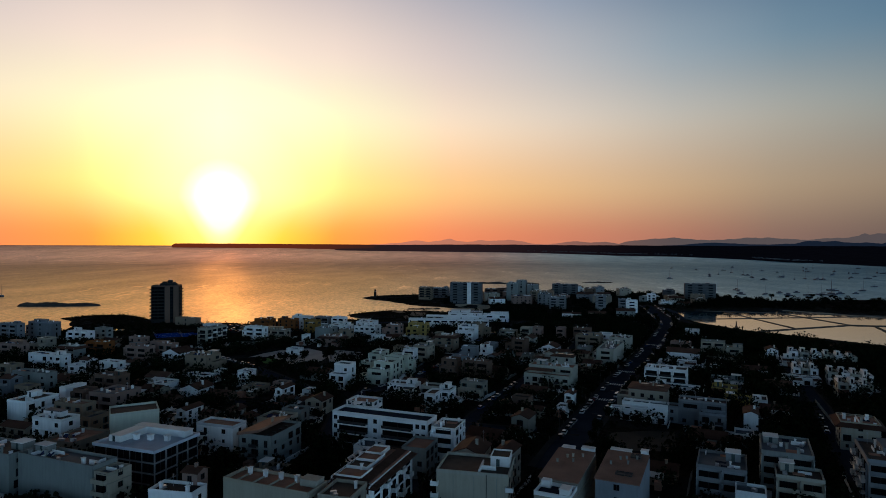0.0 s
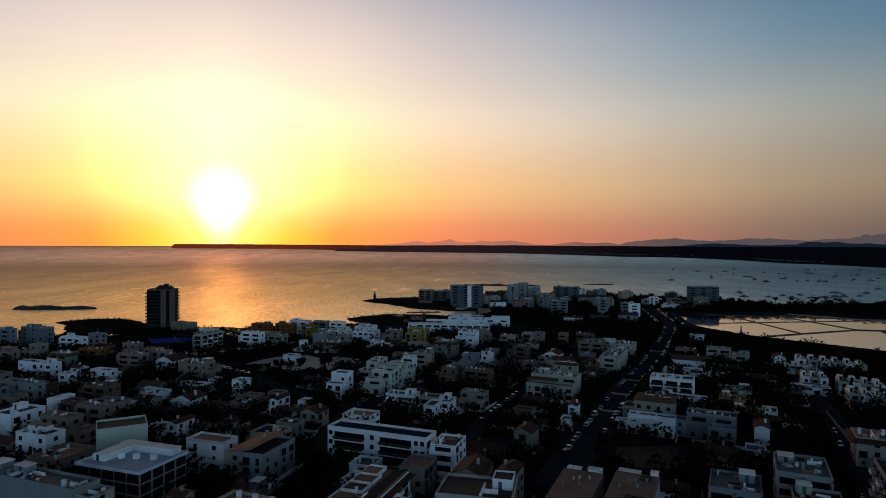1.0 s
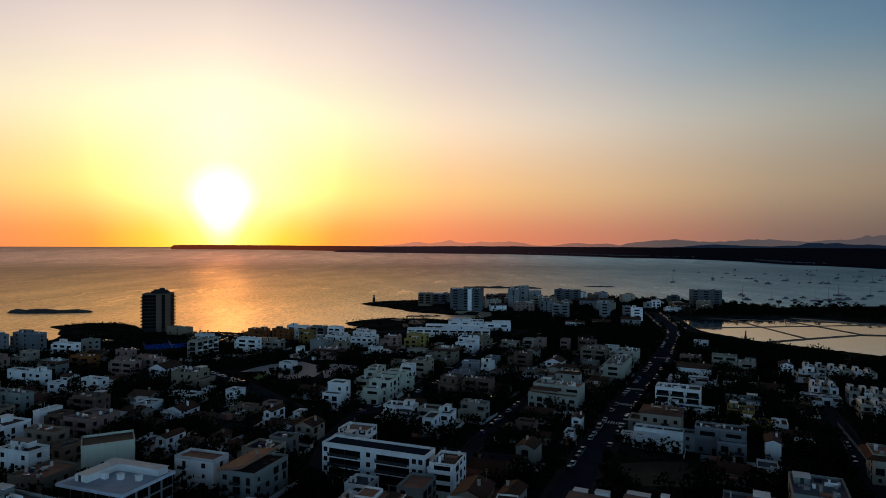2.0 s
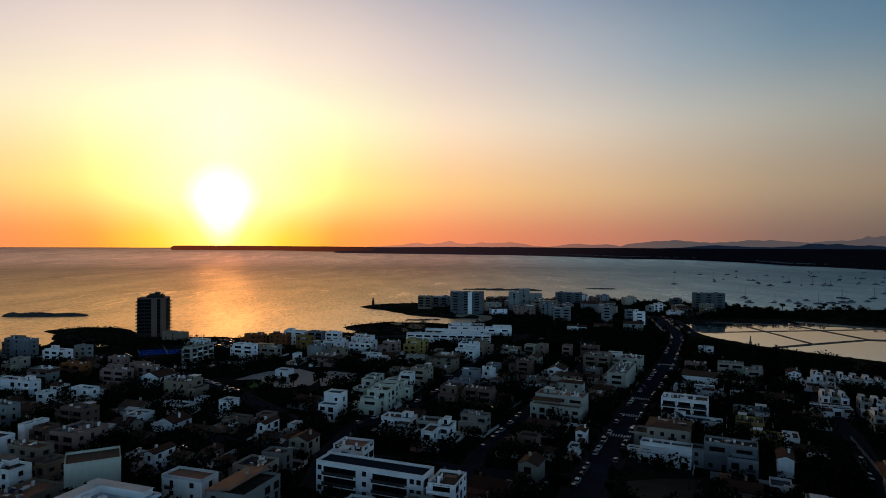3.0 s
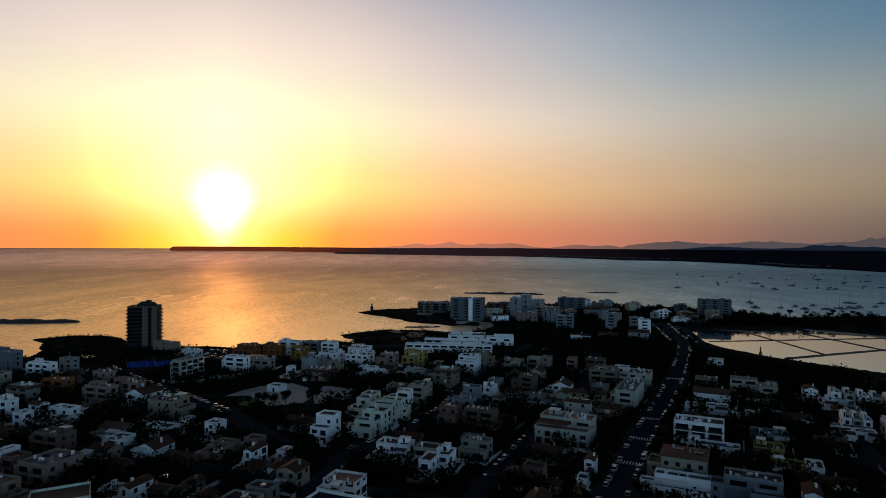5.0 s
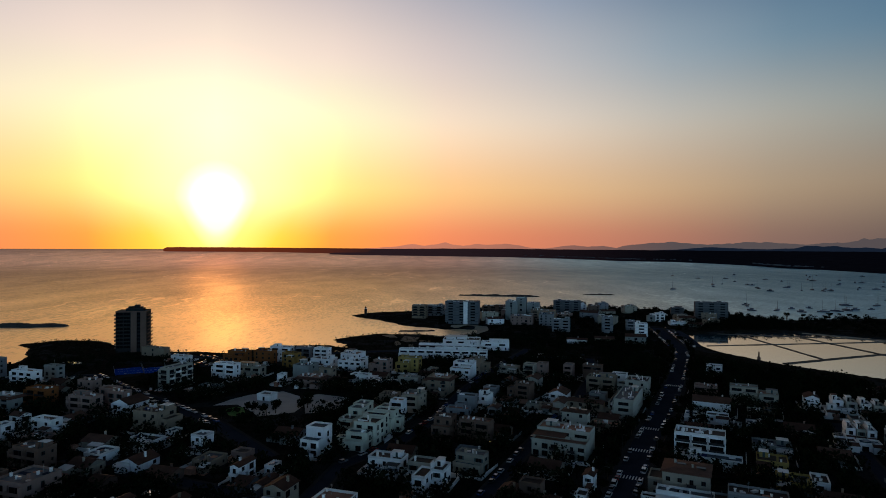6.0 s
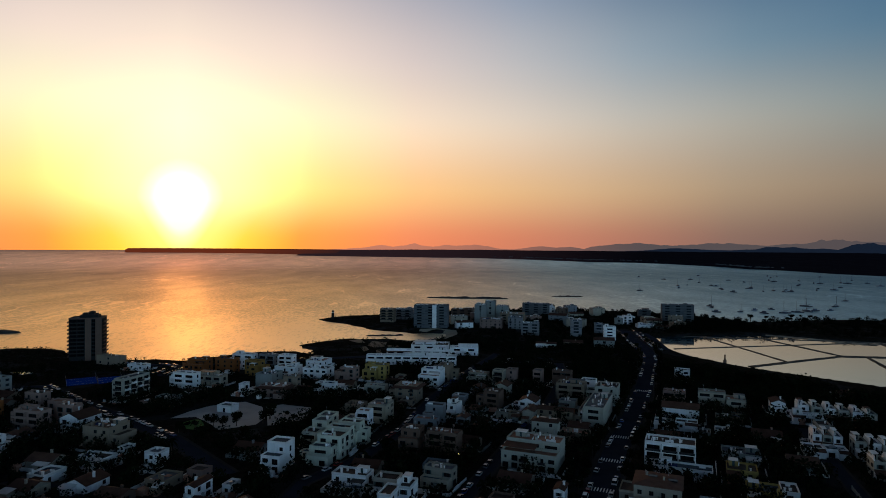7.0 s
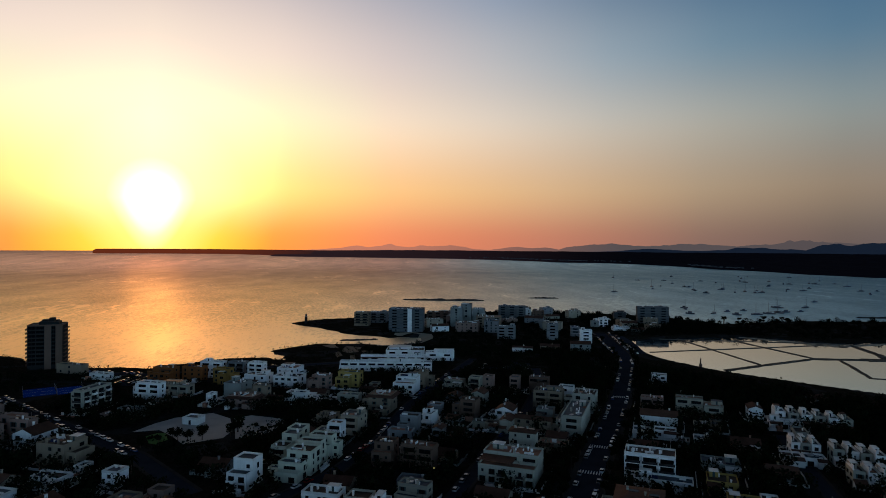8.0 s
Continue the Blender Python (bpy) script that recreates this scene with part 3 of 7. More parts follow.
PLAZA = [(-110, 382), (-104, 396), (-97, 406), (-80, 414), (-68, 402), (-62, 380), (-64, 368), (-80, 360), (-88, 372), (-98, 384)]
GRAVEL = [(-66, 402), (-58, 407), (-37, 397), (-40, 380), (-48, 368), (-58, 366), (-61, 380)]
pad("car_park", 92, 512, 34, 16, 63, M_ASPHALT, "asphalt car park full of cars", "car park", 0.03)
pad("car_park", 118, 528, 34, 14, 63, M_ASPHALT, "asphalt car park full of cars", "car park", 0.03)
pad("car_park", -152, 503, 30, 12, 78, M_ASPHALT, "asphalt car park behind the shore hotel", "car park", 0.03)


def flat_patch(name, outline, z, mat, label, category):
    """A level patch of ground with an outline of its own and a lip of its own thickness."""
    bm = bmesh.new()
    low, high = [[bm.verts.new((x, y, zz)) for x, y in outline] for zz in (z - 0.4, z)]
    bm.faces.new(high)
    for i in range(len(outline)):
        k = (i + 1) % len(outline)
        bm.faces.new((low[i], low[k], high[k], high[i]))
    bmesh.ops.triangulate(bm, faces=[f for f in bm.faces if len(f.verts) > 4])
    bmesh.ops.recalc_face_normals(bm, faces=bm.faces)
    tagged(new(name, mesh_from(name, bm, mat)), label, category, kind="structure")



flat_patch("plaza", PLAZA, GROUND + 0.05, M_PLAZA, "pale paved plaza beside a small park", "plaza")
flat_patch("gravel_court", GRAVEL, GROUND + 0.045, M_PLAZA, "pale gravel court among pine trees", "plaza")
flat_patch("lawn", [(-101, 374), (-97, 379), (-93, 378), (-89, 368), (-92, 361), (-96, 363)], GROUND + 0.06, M_LAWN, "small bright green lawn in the park", "lawn")
flat_patch("park_path", [(-80, 356), (-62, 361), (-57, 348), (-70, 343)], GROUND + 0.04, M_PAVE, "grey paved corner of the park", "plaza")
for outline in ([(-20, 612), (-16, 636), (-9, 634), (-2, 629), (-4, 604), (-13, 601)], [(-38, 642), (-28, 651), (-22, 627), (-30, 630)], [(-2, 610), (9, 616), (8, 601), (1, 597)], [(-25, 601), (-21, 610), (-17, 589), (-21, 580)], [(-11, 587), (-7, 591), (-6, 569), (-10, 566)]):
    flat_patch("shore_clearing", outline, GROUND + 0.05, M_DRY, "pale dry sandy clearing on the rocky shore", "clearing")


PLOT = [(62, 208), (67, 227), (80, 229), (92, 228), (84, 206)]
flat_patch("bare_plot", PLOT, GROUND + 0.045, M_SOIL, "bare dark earth on an empty building plot", "clearing")
flat_patch("car_park", [(224, 577), (243, 574), (260, 640), (268, 690), (240, 694), (232, 640)], GROUND + 0.01, M_ASPHALT, "asphalt car park beside the salt pans", "car park")


def cove_beach():
    """A sloping strip of sand between the water's edge and the scrub."""
    sea = [(14, 646), (24, 648), (46, 660), (57, 682), (58, 700), (42, 709), (30, 708)]
    land = [(12, 636), (24, 637), (54, 650), (69, 680), (70, 706), (50, 722), (32, 718)]
    bm = bmesh.new()
    rows = [[bm.verts.new((*p, z)) for p, z in ((s, -0.3), (s, 0.25), (((s[0] + q[0]) / 2, (s[1] + q[1]) / 2), 1.75), (q, 2.95), (q, 1.9))] for s, q in zip(sea, land)]
    for a, b in zip(rows, rows[1:]):
        for k in range(4):
            bm.faces.new((a[k], b[k], b[k + 1], a[k + 1]))
    bmesh.ops.recalc_face_normals(bm, faces=bm.faces)
    tagged(new("beach", mesh_from("beach", bm, M_SAND)), "curved pale sandy beach in the cove", "beach", kind="structure")


cove_beach()

# ---- buildings ----
MESHES = {}


def window_mesh(w, h, style):
    """A window: a frame proud of the wall with a mullion, and glass set back in it; some have shutters."""
    key = ("window", w, h, style)
    frame_mat = WALLS["dark"] if style == "dark" else M_FRAME
    if key not in MESHES:
        bm = bmesh.new()
        f, t = 0.08, 0.11
        mid = w > 1.05
        xs = [-w / 2, -w / 2 + f, -0.035, 0.035, w / 2 - f, w / 2] if mid else [-w / 2, -w / 2 + f, w / 2 - f, w / 2]
        zs = [0, f, h - f, h]
        grid = [[bm.verts.new((x, -t, z)) for z in zs] for x in xs]
        for i in range(len(xs) - 1):
            for j in range(3):
                q = [grid[i][j], grid[i + 1][j], grid[i + 1][j + 1], grid[i][j + 1]]
                if i % 2 and j == 1:
                    back = [bm.verts.new((v.co.x, -0.02, v.co.z)) for v in q]
                    bm.faces.new(back).material_index = 1
                    for a in range(4):
                        bm.faces.new((q[a], q[(a + 1) % 4], back[(a + 1) % 4], back[a]))
                else:
                    bm.faces.new(q)
        rim = [grid[0][0], grid[-1][0], grid[-1][3], grid[0][3]]
        root = [bm.verts.new((v.co.x, 0.03, v.co.z)) for v in rim]
        for a in range(4):
            bm.faces.new((root[a], root[(a + 1) % 4], rim[(a + 1) % 4], rim[a]))
        if style == "shutter":
            box(bm, -w / 2 - 0.55, 0.03, 0, -w / 2, -0.06, h, 2)
            box(bm, w / 2, 0.03, 0, w / 2 + 0.55, -0.06, h, 2)
        MESHES[key] = mesh_from("window", bm, frame_mat, M_GLASS, M_SHUTTER)
    return MESHES[key]


def balcony_mesh(length, solid, wall):
    """A balcony: slab, front parapet or dark railing panel, side cheeks."""
    length = round(length * 2) / 2
    key = ("balcony", length, solid, wall.name)
    if key not in MESHES:
        bm = bmesh.new()
        d = 1.35
        box(bm, -length / 2, 0, -0.18, length / 2, -d, 0, 0)
        if solid:
            box(bm, -length / 2, -d + 0.12, 0, length / 2, -d, 0.95, 0)
            box(bm, -length / 2, 0, 0, -length / 2 + 0.12, -d + 0.12, 0.95, 0)
            box(bm, length / 2 - 0.12, 0, 0, length / 2, -d + 0.12, 0.95, 0)
        else:
            box(bm, -length / 2, -d + 0.07, 0.92, length / 2, -d, 1.0, 1)
            box(bm, -length / 2 + 0.08, -d + 0.05, 0, length / 2 - 0.08, -d + 0.02, 0.92, 1)
            box(bm, -length / 2, 0, 0.92, -length / 2 + 0.06, -d + 0.07, 1.0, 1)
            box(bm, length / 2 - 0.06, 0, 0.92, length / 2, -d + 0.07, 1.0, 1)
        bmesh.ops.recalc_face_normals(bm, faces=bm.faces)
        MESHES[key] = mesh_from("balcony", bm, wall, M_FRAME)
    return MESHES[key]


def ring(bm, w, d, z0, z1, t, mat=0):
    """One closed frame of four walls round a rectangle."""
    rows = []
    for hw, hd in ((w / 2, d / 2), (w / 2 - t, d / 2 - t)):
        for z in (z0, z1):
            rows.append([bm.verts.new((sx * hw, sy * hd, z)) for sx, sy in ((-1, -1), (1, -1), (1, 1), (-1, 1))])
    o0, o1, i0, i1 = rows
    for a in range(4):
        b = (a + 1) % 4
        for q in ((o0[a], o0[b], o1[b], o1[a]), (o1[a], o1[b], i1[b], i1[a]), (i1[a], i1[b], i0[b], i0[a]), (i0[a], i0[b], o0[b], o0[a])):
            bm.faces.new(q).material_index = mat


STOREY_WORDS = {1: "single-storey", 2: "two-storey", 3: "three-storey", 4: "four-storey", 5: "five-storey", 6: "six-storey", 7: "seven-storey", 8: "eight-storey", 9: "nine-storey"}
COLOUR_WORDS = {"lime": "pale lime-washed", "white": "white rendered", "cream": "cream rendered", "ivory": "ivory rendered", "stucco": "weathered stucco", "grey": "grey rendered", "slate": "slate grey", "sand": "sand-coloured", "pink": "dusty pink", "brown": "brown rendered",
                "orange": "burnt orange", "ochre": "ochre yellow", "yellow": "pale yellow", "dark": "dark"}
ROOF_WORDS = {"terrace": "with walled flat roof", "modern": "with overhanging flat roof", "terracotta": "with terracotta roof terrace", "eaves": "with tiled eaves",
              "brown": "with brown tiled roof", "gable": "with gabled tile roof", "steps": "with stepped roof walls"}
FRONT_WORDS = {"loggia": " and balconies", "blank": " and bare wall", "tower": " and balconies"}


def block(x, y, w, d, ang, n, colour, roof, front, height=None, bare=False):
    rng = random.Random(int(x * 31 + y * 17))
    FOOTPRINTS.append((x, y, w, d, ang))
    wall = WALLS[colour]
    top = height - 0.8 if height else 3.0 * n
    # many houses step back on the top floor behind a roof terrace at the front
    cut, cover = 0.0, (0.0, 0.0)
    if roof in ("terrace", "terracotta") and n >= 2 and d >= 8.5 and 230 < y < 560 and front in ("windows", "loggia") and not (d > 18 and front == "loggia") and rng.random() < 0.6:
        cut, share = d * rng.uniform(0.3, 0.45), rng.choice((1.0, 1.0, 0.66, 0.55))
        cover = (-w / 2, -w / 2 + w * share) if rng.random() < 0.5 else (w / 2 - w * share, w / 2)
        x, y, d = x - math.sin(radians(ang)) * cut / 2, y + math.cos(radians(ang)) * cut / 2, d - cut
    name = "hotel" if n >= 6 else "apartment_building" if n >= 3 else "house"
    label = f"{STOREY_WORDS[n]} {COLOUR_WORDS[colour]} {name.replace('_', ' ')} {ROOF_WORDS[roof]}{FRONT_WORDS.get(front, str())}"
    root = thing(name, pose(x, y, GROUND, 0, 0, ang), label, "building", "town buildings")
    pitched = roof in ("gable", "brown")
    bm = bmesh.new()
    box(bm, -w / 2, -d / 2, -0.4, w / 2, d / 2, top)
    part("wall", bm, wall, root)
    if n >= 3 and y < 420 and front in ("windows", "plain", "loggia") and rng.random() < 0.6:
        bm = bmesh.new()
        ring(bm, w + 0.24, d + 0.24, -0.22, -0.02, 0.12)
        course = mesh_from("string_course", bm, wall)
        for k in range(1, n):
            part("string_course", course, None, root, m=pose(0, 0, 3.0 * k))
    if front in ("loggia", "tower") and w > 6 and y < 560 and not cut:
        # piers between the balconies
        bm = bmesh.new()
        box(bm, -0.15, -1.45, -0.4, 0.15, -0.003, top - 0.1)
        pier = mesh_from("pier", bm, wall)
        bays = max(1, round(w / 7.0))
        for k in range(bays + 1):
            part("pier", pier, None, root, m=pose(min(w / 2 - 0.15, max(-w / 2 + 0.15, -w / 2 + k * w / bays)), -d / 2, 0))
    long_flank = d > 18 and y < 450 and (roof == "eaves" or front == "loggia")
    flank = 1 if x < 25 else -1
    if long_flank:
        bm = bmesh.new()
        box(bm, -0.15, -0.4, -0.4, 0.15, -0.003, top - 0.6)
        pier = mesh_from("pier", bm, wall)
        bays = round(d / 5.0)
        for k in range(bays + 1):
            part("pier", pier, None, root, m=pose(flank * w / 2, min(d / 2 - 0.15, max(-d / 2 + 0.15, -d / 2 + k * d / bays)), 0, 0, 0, 90 * flank))
    if n >= 2 and w > 8 and not bare and front in ("windows", "plain", "loggia") and y < 520 and rng.random() < 0.4:
        # a lower wing built against the back or a flank
        ww, wd, wn = rng.uniform(3.0, 5.0), d * rng.uniform(0.5, 0.9), n - 1
        sx = rng.choice((-1, 1))
        wx, wy, wt = sx * (w / 2 + ww / 2 + 0.003), (d - wd) / 2 * rng.uniform(-0.8, 0.8), 3.0 * wn
        bm = bmesh.new()
        box(bm, wx - ww / 2, wy - wd / 2, -0.4, wx + ww / 2, wy + wd / 2, wt)
        wing = part("wing", bm, wall, root)
        bm = bmesh.new()
        ring(bm, ww + 0.06, wd + 0.06, wt - 0.02, wt + 0.75, 0.25)
        bmesh.ops.translate(bm, verts=bm.verts, vec=(wx + sx * 0.035, wy, 0))
        part("parapet", bm, wall, wing)
        bm = bmesh.new()
        box(bm, wx - ww / 2 + 0.3, wy - wd / 2 + 0.3, wt, wx + ww / 2 - 0.3, wy + wd / 2 - 0.3, wt + 0.05)
        part("roof_deck", bm, M_DECK if rng.random() < 0.6 else M_DECK_GREY, wing)
        for k in range(wn):
            part("window", window_mesh(1.2, 1.3, "plain"), None, wing, m=pose(wx, wy - wd / 2, 3.0 * k + 0.95))
    if cut:
        e0, e1, ez = cover[0], cover[1], 3.0 * (n - 1)
        f0, f1 = -d / 2 - cut, -d / 2 - 0.003
        bm = bmesh.new()
        box(bm, e0, f0, -0.4, e1, f1, ez)
        lower = part("front_wing", bm, wall, root)
        bm = bmesh.new()
        ring(bm, e1 - e0 + 0.06, cut + 0.06, ez - 0.02, ez + rng.choice((0.55, 0.85, 0.95)), 0.24)
        bmesh.ops.translate(bm, verts=bm.verts, vec=((e0 + e1) / 2, (f0 + f1) / 2 - 0.035, 0))
        part("parapet", bm, wall, lower)
        bm = bmesh.new()
        box(bm, e0 + 0.26, f0 + 0.26, ez, e1 - 0.26, f1 - 0.26, ez + 0.05)
        part("terrace_floor", bm, rng.choice((M_TERRACE, M_DECK, M_DECK_GREY)), lower)
        bays = max(1, int((e1 - e0) / 3.6))
        for k in range(n - 1):
            for i in range(bays):
                ww, hh = rng.choice(((1.4, 1.4), (1.2, 2.15), (2.4, 2.15), (2.4, 2.15), (0.9, 1.1)))
                u = e0 + (i + 0.5) * (e1 - e0) / bays
                part("window", window_mesh(ww, hh, "plain"), None, lower, m=pose(u, f0, 3.0 * k + (0.95 if hh < 2 else 0.15)))
                if k and hh > 2 and rng.random() < 0.6:
                    part("balcony", balcony_mesh(3.0, rng.random() < 0.4, wall), None, lower, m=pose(u, f0, 3.0 * k + 0.13))
        if rng.random() < 0.4 and e1 - e0 > 5:
            # a pergola or awning over part of the terrace
            pw = (e1 - e0) * rng.uniform(0.35, 0.6)
            px = rng.choice((e0 + 0.3, e1 - 0.3 - pw))
            bm = bmesh.new()
            for ex in (px, px + pw - 0.14):
                box(bm, ex, f0 + 0.4, ez + 0.05, ex + 0.14, f0 + 0.54, ez + 2.25)
            box(bm, px - 0.1, f0 + 0.3, ez + 2.25, px + pw + 0.1, f1, ez + 2.37)
            part("pergola", bm, rng.choice((M_FRAME, M_BROWN, M_TRIM)), lower)
    # roofs
    if roof == "gable" or (roof == "brown" and d < 12 and n < 3):
        bm = bmesh.new()
        o, rise = 0.4, min(w, d) * 0.22
        along = w >= d
        a, b = (w / 2 + o, d / 2 + o) if along else (d / 2 + o, w / 2 + o)
        prof = [(-b, 0.0), (0, rise), (b, 0.0), (b, -0.2), (0, rise - 0.2), (-b, -0.2)]
        ends = []
        for e in (-a, a):
            ends.append([bm.verts.new(((e, p, top + 0.15 + q) if along else (p, e, top + 0.15 + q))) for p, q in prof])
        for i in range(6):
            bm.faces.new((ends[0][i], ends[0][(i + 1) % 6], ends[1][(i + 1) % 6], ends[1][i]))
        bm.faces.new(ends[0])
        bm.faces.new(ends[1][::-1])
        bmesh.ops.recalc_face_normals(bm, faces=bm.faces)
        part("roof", bm, M_BROWN if roof == "brown" else M_TILE, root)
        bm = bmesh.new()
        ends = []
        for e in (o - a, a - o):
            ends.append([bm.verts.new(((e, p, top + q) if along else (p, e, top + q))) for p, q in ((o - b, -0.02), (b - o, -0.02), (0, rise - 0.09))])
        for i in range(3):
            bm.faces.new((ends[0][i], ends[0][(i + 1) % 3], ends[1][(i + 1) % 3], ends[1][i]))
        bm.faces.new(ends[0])
        bm.faces.new(ends[1][::-1])
        bmesh.ops.recalc_face_normals(bm, faces=bm.faces)
        part("gable_wall", bm, wall, root)
        bm = bmesh.new()
        cx, cy = rng.uniform(-0.3, 0.3) * w, rng.uniform(-0.2, 0.2) * d
        box(bm, cx - 0.35, cy - 0.35, top, cx + 0.35, cy + 0.35, top + rise + 0.9)
        box(bm, cx - 0.45, cy - 0.45, top + rise + 0.9, cx + 0.45, cy + 0.45, top + rise + 1.02)
        part("chimney", bm, wall, root)
    elif roof == "brown" and not bare:
        bm = bmesh.new()
        o = 0.6
        lo = [bm.verts.new(c) for c in ((-w / 2 - o, -d / 2 - o, top), (w / 2 + o, -d / 2 - o, top), (w / 2 + o, d / 2 + o, top), (-w / 2 - o, d / 2 + o, top))]
        mid = [bm.verts.new((c.co.x, c.co.y, top + 0.22)) for c in lo]
        rz, r = top + 0.95, min(w, d) * 0.3
        hi = [bm.verts.new(c) for c in ((-w / 2 + r, -d / 2 + r, rz), (w / 2 - r, -d / 2 + r, rz), (w / 2 - r, d / 2 - r, rz), (-w / 2 + r, d / 2 - r, rz))]
        for a, b in ((lo, mid), (mid, hi)):
            for i in range(4):
                bm.faces.new((a[i], a[(i + 1) % 4], b[(i + 1) % 4], b[i]))
        bm.faces.new(hi)
        bm.faces.new(lo[::-1])
        slope = part("roof", bm, M_BROWN, root)
        for k in range(4):
            # small chimneys, and raised near-black slabs put in for the shade of terrace cut-outs
            bm = bmesh.new()
            hx = -w * 0.3 + w * 0.2 * k + rng.uniform(-0.6, 0.6)
            hy, hw = rng.uniform(-0.14, 0.2) * d, rng.uniform(0.25, 0.4)
            if k % 2:
                box(bm, hx - 1.5, hy - 0.9, rz - 0.3, hx + 1.5, hy + 0.9, rz + 0.1)
                part("skylight", bm, M_GLASS, slope)
            else:
                box(bm, hx - hw, hy - hw, rz - 0.3, hx + hw, hy + hw, rz + 1.0)
                box(bm, hx - hw - 0.12, hy - hw - 0.12, rz + 1.0, hx + hw + 0.12, hy + hw + 0.12, rz + 1.12)
                part("chimney", bm, wall, slope)
    elif not pitched:
        if not bare:
            ROOFS.append((x, y, ang, w, d, GROUND + top))
        bm = bmesh.new()
        if bare and roof == "eaves":
            box(bm, -w / 2, -d / 2, top - 0.02, -w / 2 + 0.28, d / 2, top + 0.7)
        elif roof == "modern":
            ring(bm, w + 0.9, d + 0.9, top - 0.25, top + 0.6, 0.75)
        else:
            ring(bm, w + 0.08, d + 0.08, top - 0.02, top + 0.82, 0.28)
        part("parapet", bm, M_ROOF_PALE if roof == "modern" else M_TRIM if colour == "white" else wall, root)
        bm = bmesh.new()
        box(bm, -w / 2 + 0.3, -d / 2 + 0.3, top, w / 2 - 0.3, d / 2 - 0.3, top + 0.06)
        part("roof_deck", bm, M_TERRACE if roof in ("terracotta", "eaves") else M_ASPHALT if front == "bands" else M_ROOF_PALE if roof == "modern" else M_DECK_GREY if rng.random() < 0.45 else M_DECK, root)
        if roof == "eaves" and not bare:
            bm = bmesh.new()
            loops = []
            for e, z in ((1.9, top - 0.75), (-0.3, top + 0.6), (-0.3, top + 0.45), (1.9, top - 0.9)):
                loops.append([bm.verts.new((sx * (w / 2 + e), sy * (d / 2 + e), z)) for sx, sy in ((-1, -1), (1, -1), (1, 1), (-1, 1))])
            for a, b in zip(loops, loops[1:] + loops[:1]):
                for q in range(4):
                    bm.faces.new((a[q], a[(q + 1) % 4], b[(q + 1) % 4], b[q]))
            bmesh.ops.recalc_face_normals(bm, faces=bm.faces)
            part("tiled_skirt_roof", bm, M_TILE, root)
        if roof == "steps":
            bm = bmesh.new()
            for k, hgt in enumerate((2.6, 1.7, 1.2)):
                box(bm, -w / 2 + 0.012, -d / 2 + d * k / 3 + 0.012, top + 0.87, -w / 2 + 0.3, -d / 2 + d * (k + 1) / 3, top + hgt + 0.2)
            part("step_wall", bm, M_TRIM, root)
            bm = bmesh.new()
            box(bm, -w / 2 + 0.35, 0.4, top + 0.06, w * 0.1, d / 2 - 0.35, top + 2.4)
            room = part("upper_room", bm, wall, root)
            part("window", window_mesh(1.2, 1.7, "plain"), None, room, m=pose(-w * 0.17, 0.4, top + 0.3))
            bm = bmesh.new()
            box(bm, -w / 2 + 0.3, 0.1, top + 2.4, w * 0.1 + 0.2, d / 2 - 0.2, top + 2.58)
            part("roof_slab", bm, M_TRIM if rng.random() < 0.6 else M_BROWN, room)
            bm = bmesh.new()
            box(bm, -w / 2, -d / 2 - 2.4, -0.4, -w / 2 + 0.25, -d / 2 - 0.003, 2.7)
            box(bm, w / 2 - 0.25, -d / 2 - 2.4, -0.4, w / 2, -d / 2 - 0.003, 2.2)
            box(bm, -w / 2 + 0.25, -d / 2 - 2.4, -0.4, w / 2 - 0.25, -d / 2 - 2.2, 0.9)
            porch = part("porch", bm, M_TRIM, root)
            bm = bmesh.new()
            v = [bm.verts.new(c) for c in ((-w / 2 - 0.1, -d / 2 - 2.7, 2.5), (w / 2 + 0.1, -d / 2 - 2.7, 2.5), (w / 2 + 0.1, -d / 2 - 0.003, 3.5), (-w / 2 - 0.1, -d / 2 - 0.003, 3.5))]
            u = [bm.verts.new((q.co.x, q.co.y, q.co.z + 0.18)) for q in v]
            bm.faces.new(v[::-1])
            bm.faces.new(u)
            for i in range(4):
                bm.faces.new((v[i], v[(i + 1) % 4], u[(i + 1) % 4], u[i]))
            part("porch_roof", bm, M_TRIM if rng.random() < 0.6 else M_BROWN, porch)
        elif roof == "modern":
            # a long white bulkhead along the back, with the stair box and a hooded vent before it
            bm = bmesh.new()
            box(bm, -w * 0.42, d * 0.28, top + 0.07, w * 0.44, d / 2 - 0.6, top + 2.0)
            box(bm, -w * 0.44, d * 0.26, top + 2.0, w * 0.46, d / 2 - 0.55, top + 2.12)
            bulk = part("bulkhead", bm, M_TRIM, root)
            bm = bmesh.new()
            box(bm, -w * 0.42, -d * 0.3, top + 0.07, -w * 0.22, d * 0.28 - 0.01, top + 1.9)
            part("stair_head", bm, M_TRIM, bulk)
            for k, q in enumerate((-0.14, 0.06, 0.3)):
                bm = bmesh.new()
                box(bm, w * q - 0.7, -d * 0.1 + k, top + 0.07, w * q + 0.7, -d * 0.1 + k + 1.2, top + 1.5)
                box(bm, w * q - 0.9, -d * 0.1 + k - 0.2, top + 1.5, w * q + 0.9, -d * 0.1 + k + 1.4, top + 1.65)
                part("roof_housing", bm, M_TRIM, bulk)
            bm = bmesh.new()
            box(bm, -w * 0.36, -d * 0.3 - 0.05, top + 0.1, -w * 0.36 + 0.9, -d * 0.3 + 0.02, top + 1.8)
            part("door", bm, M_SHUTTER, bulk)
        elif bare:
            pass
        elif front == "bands":
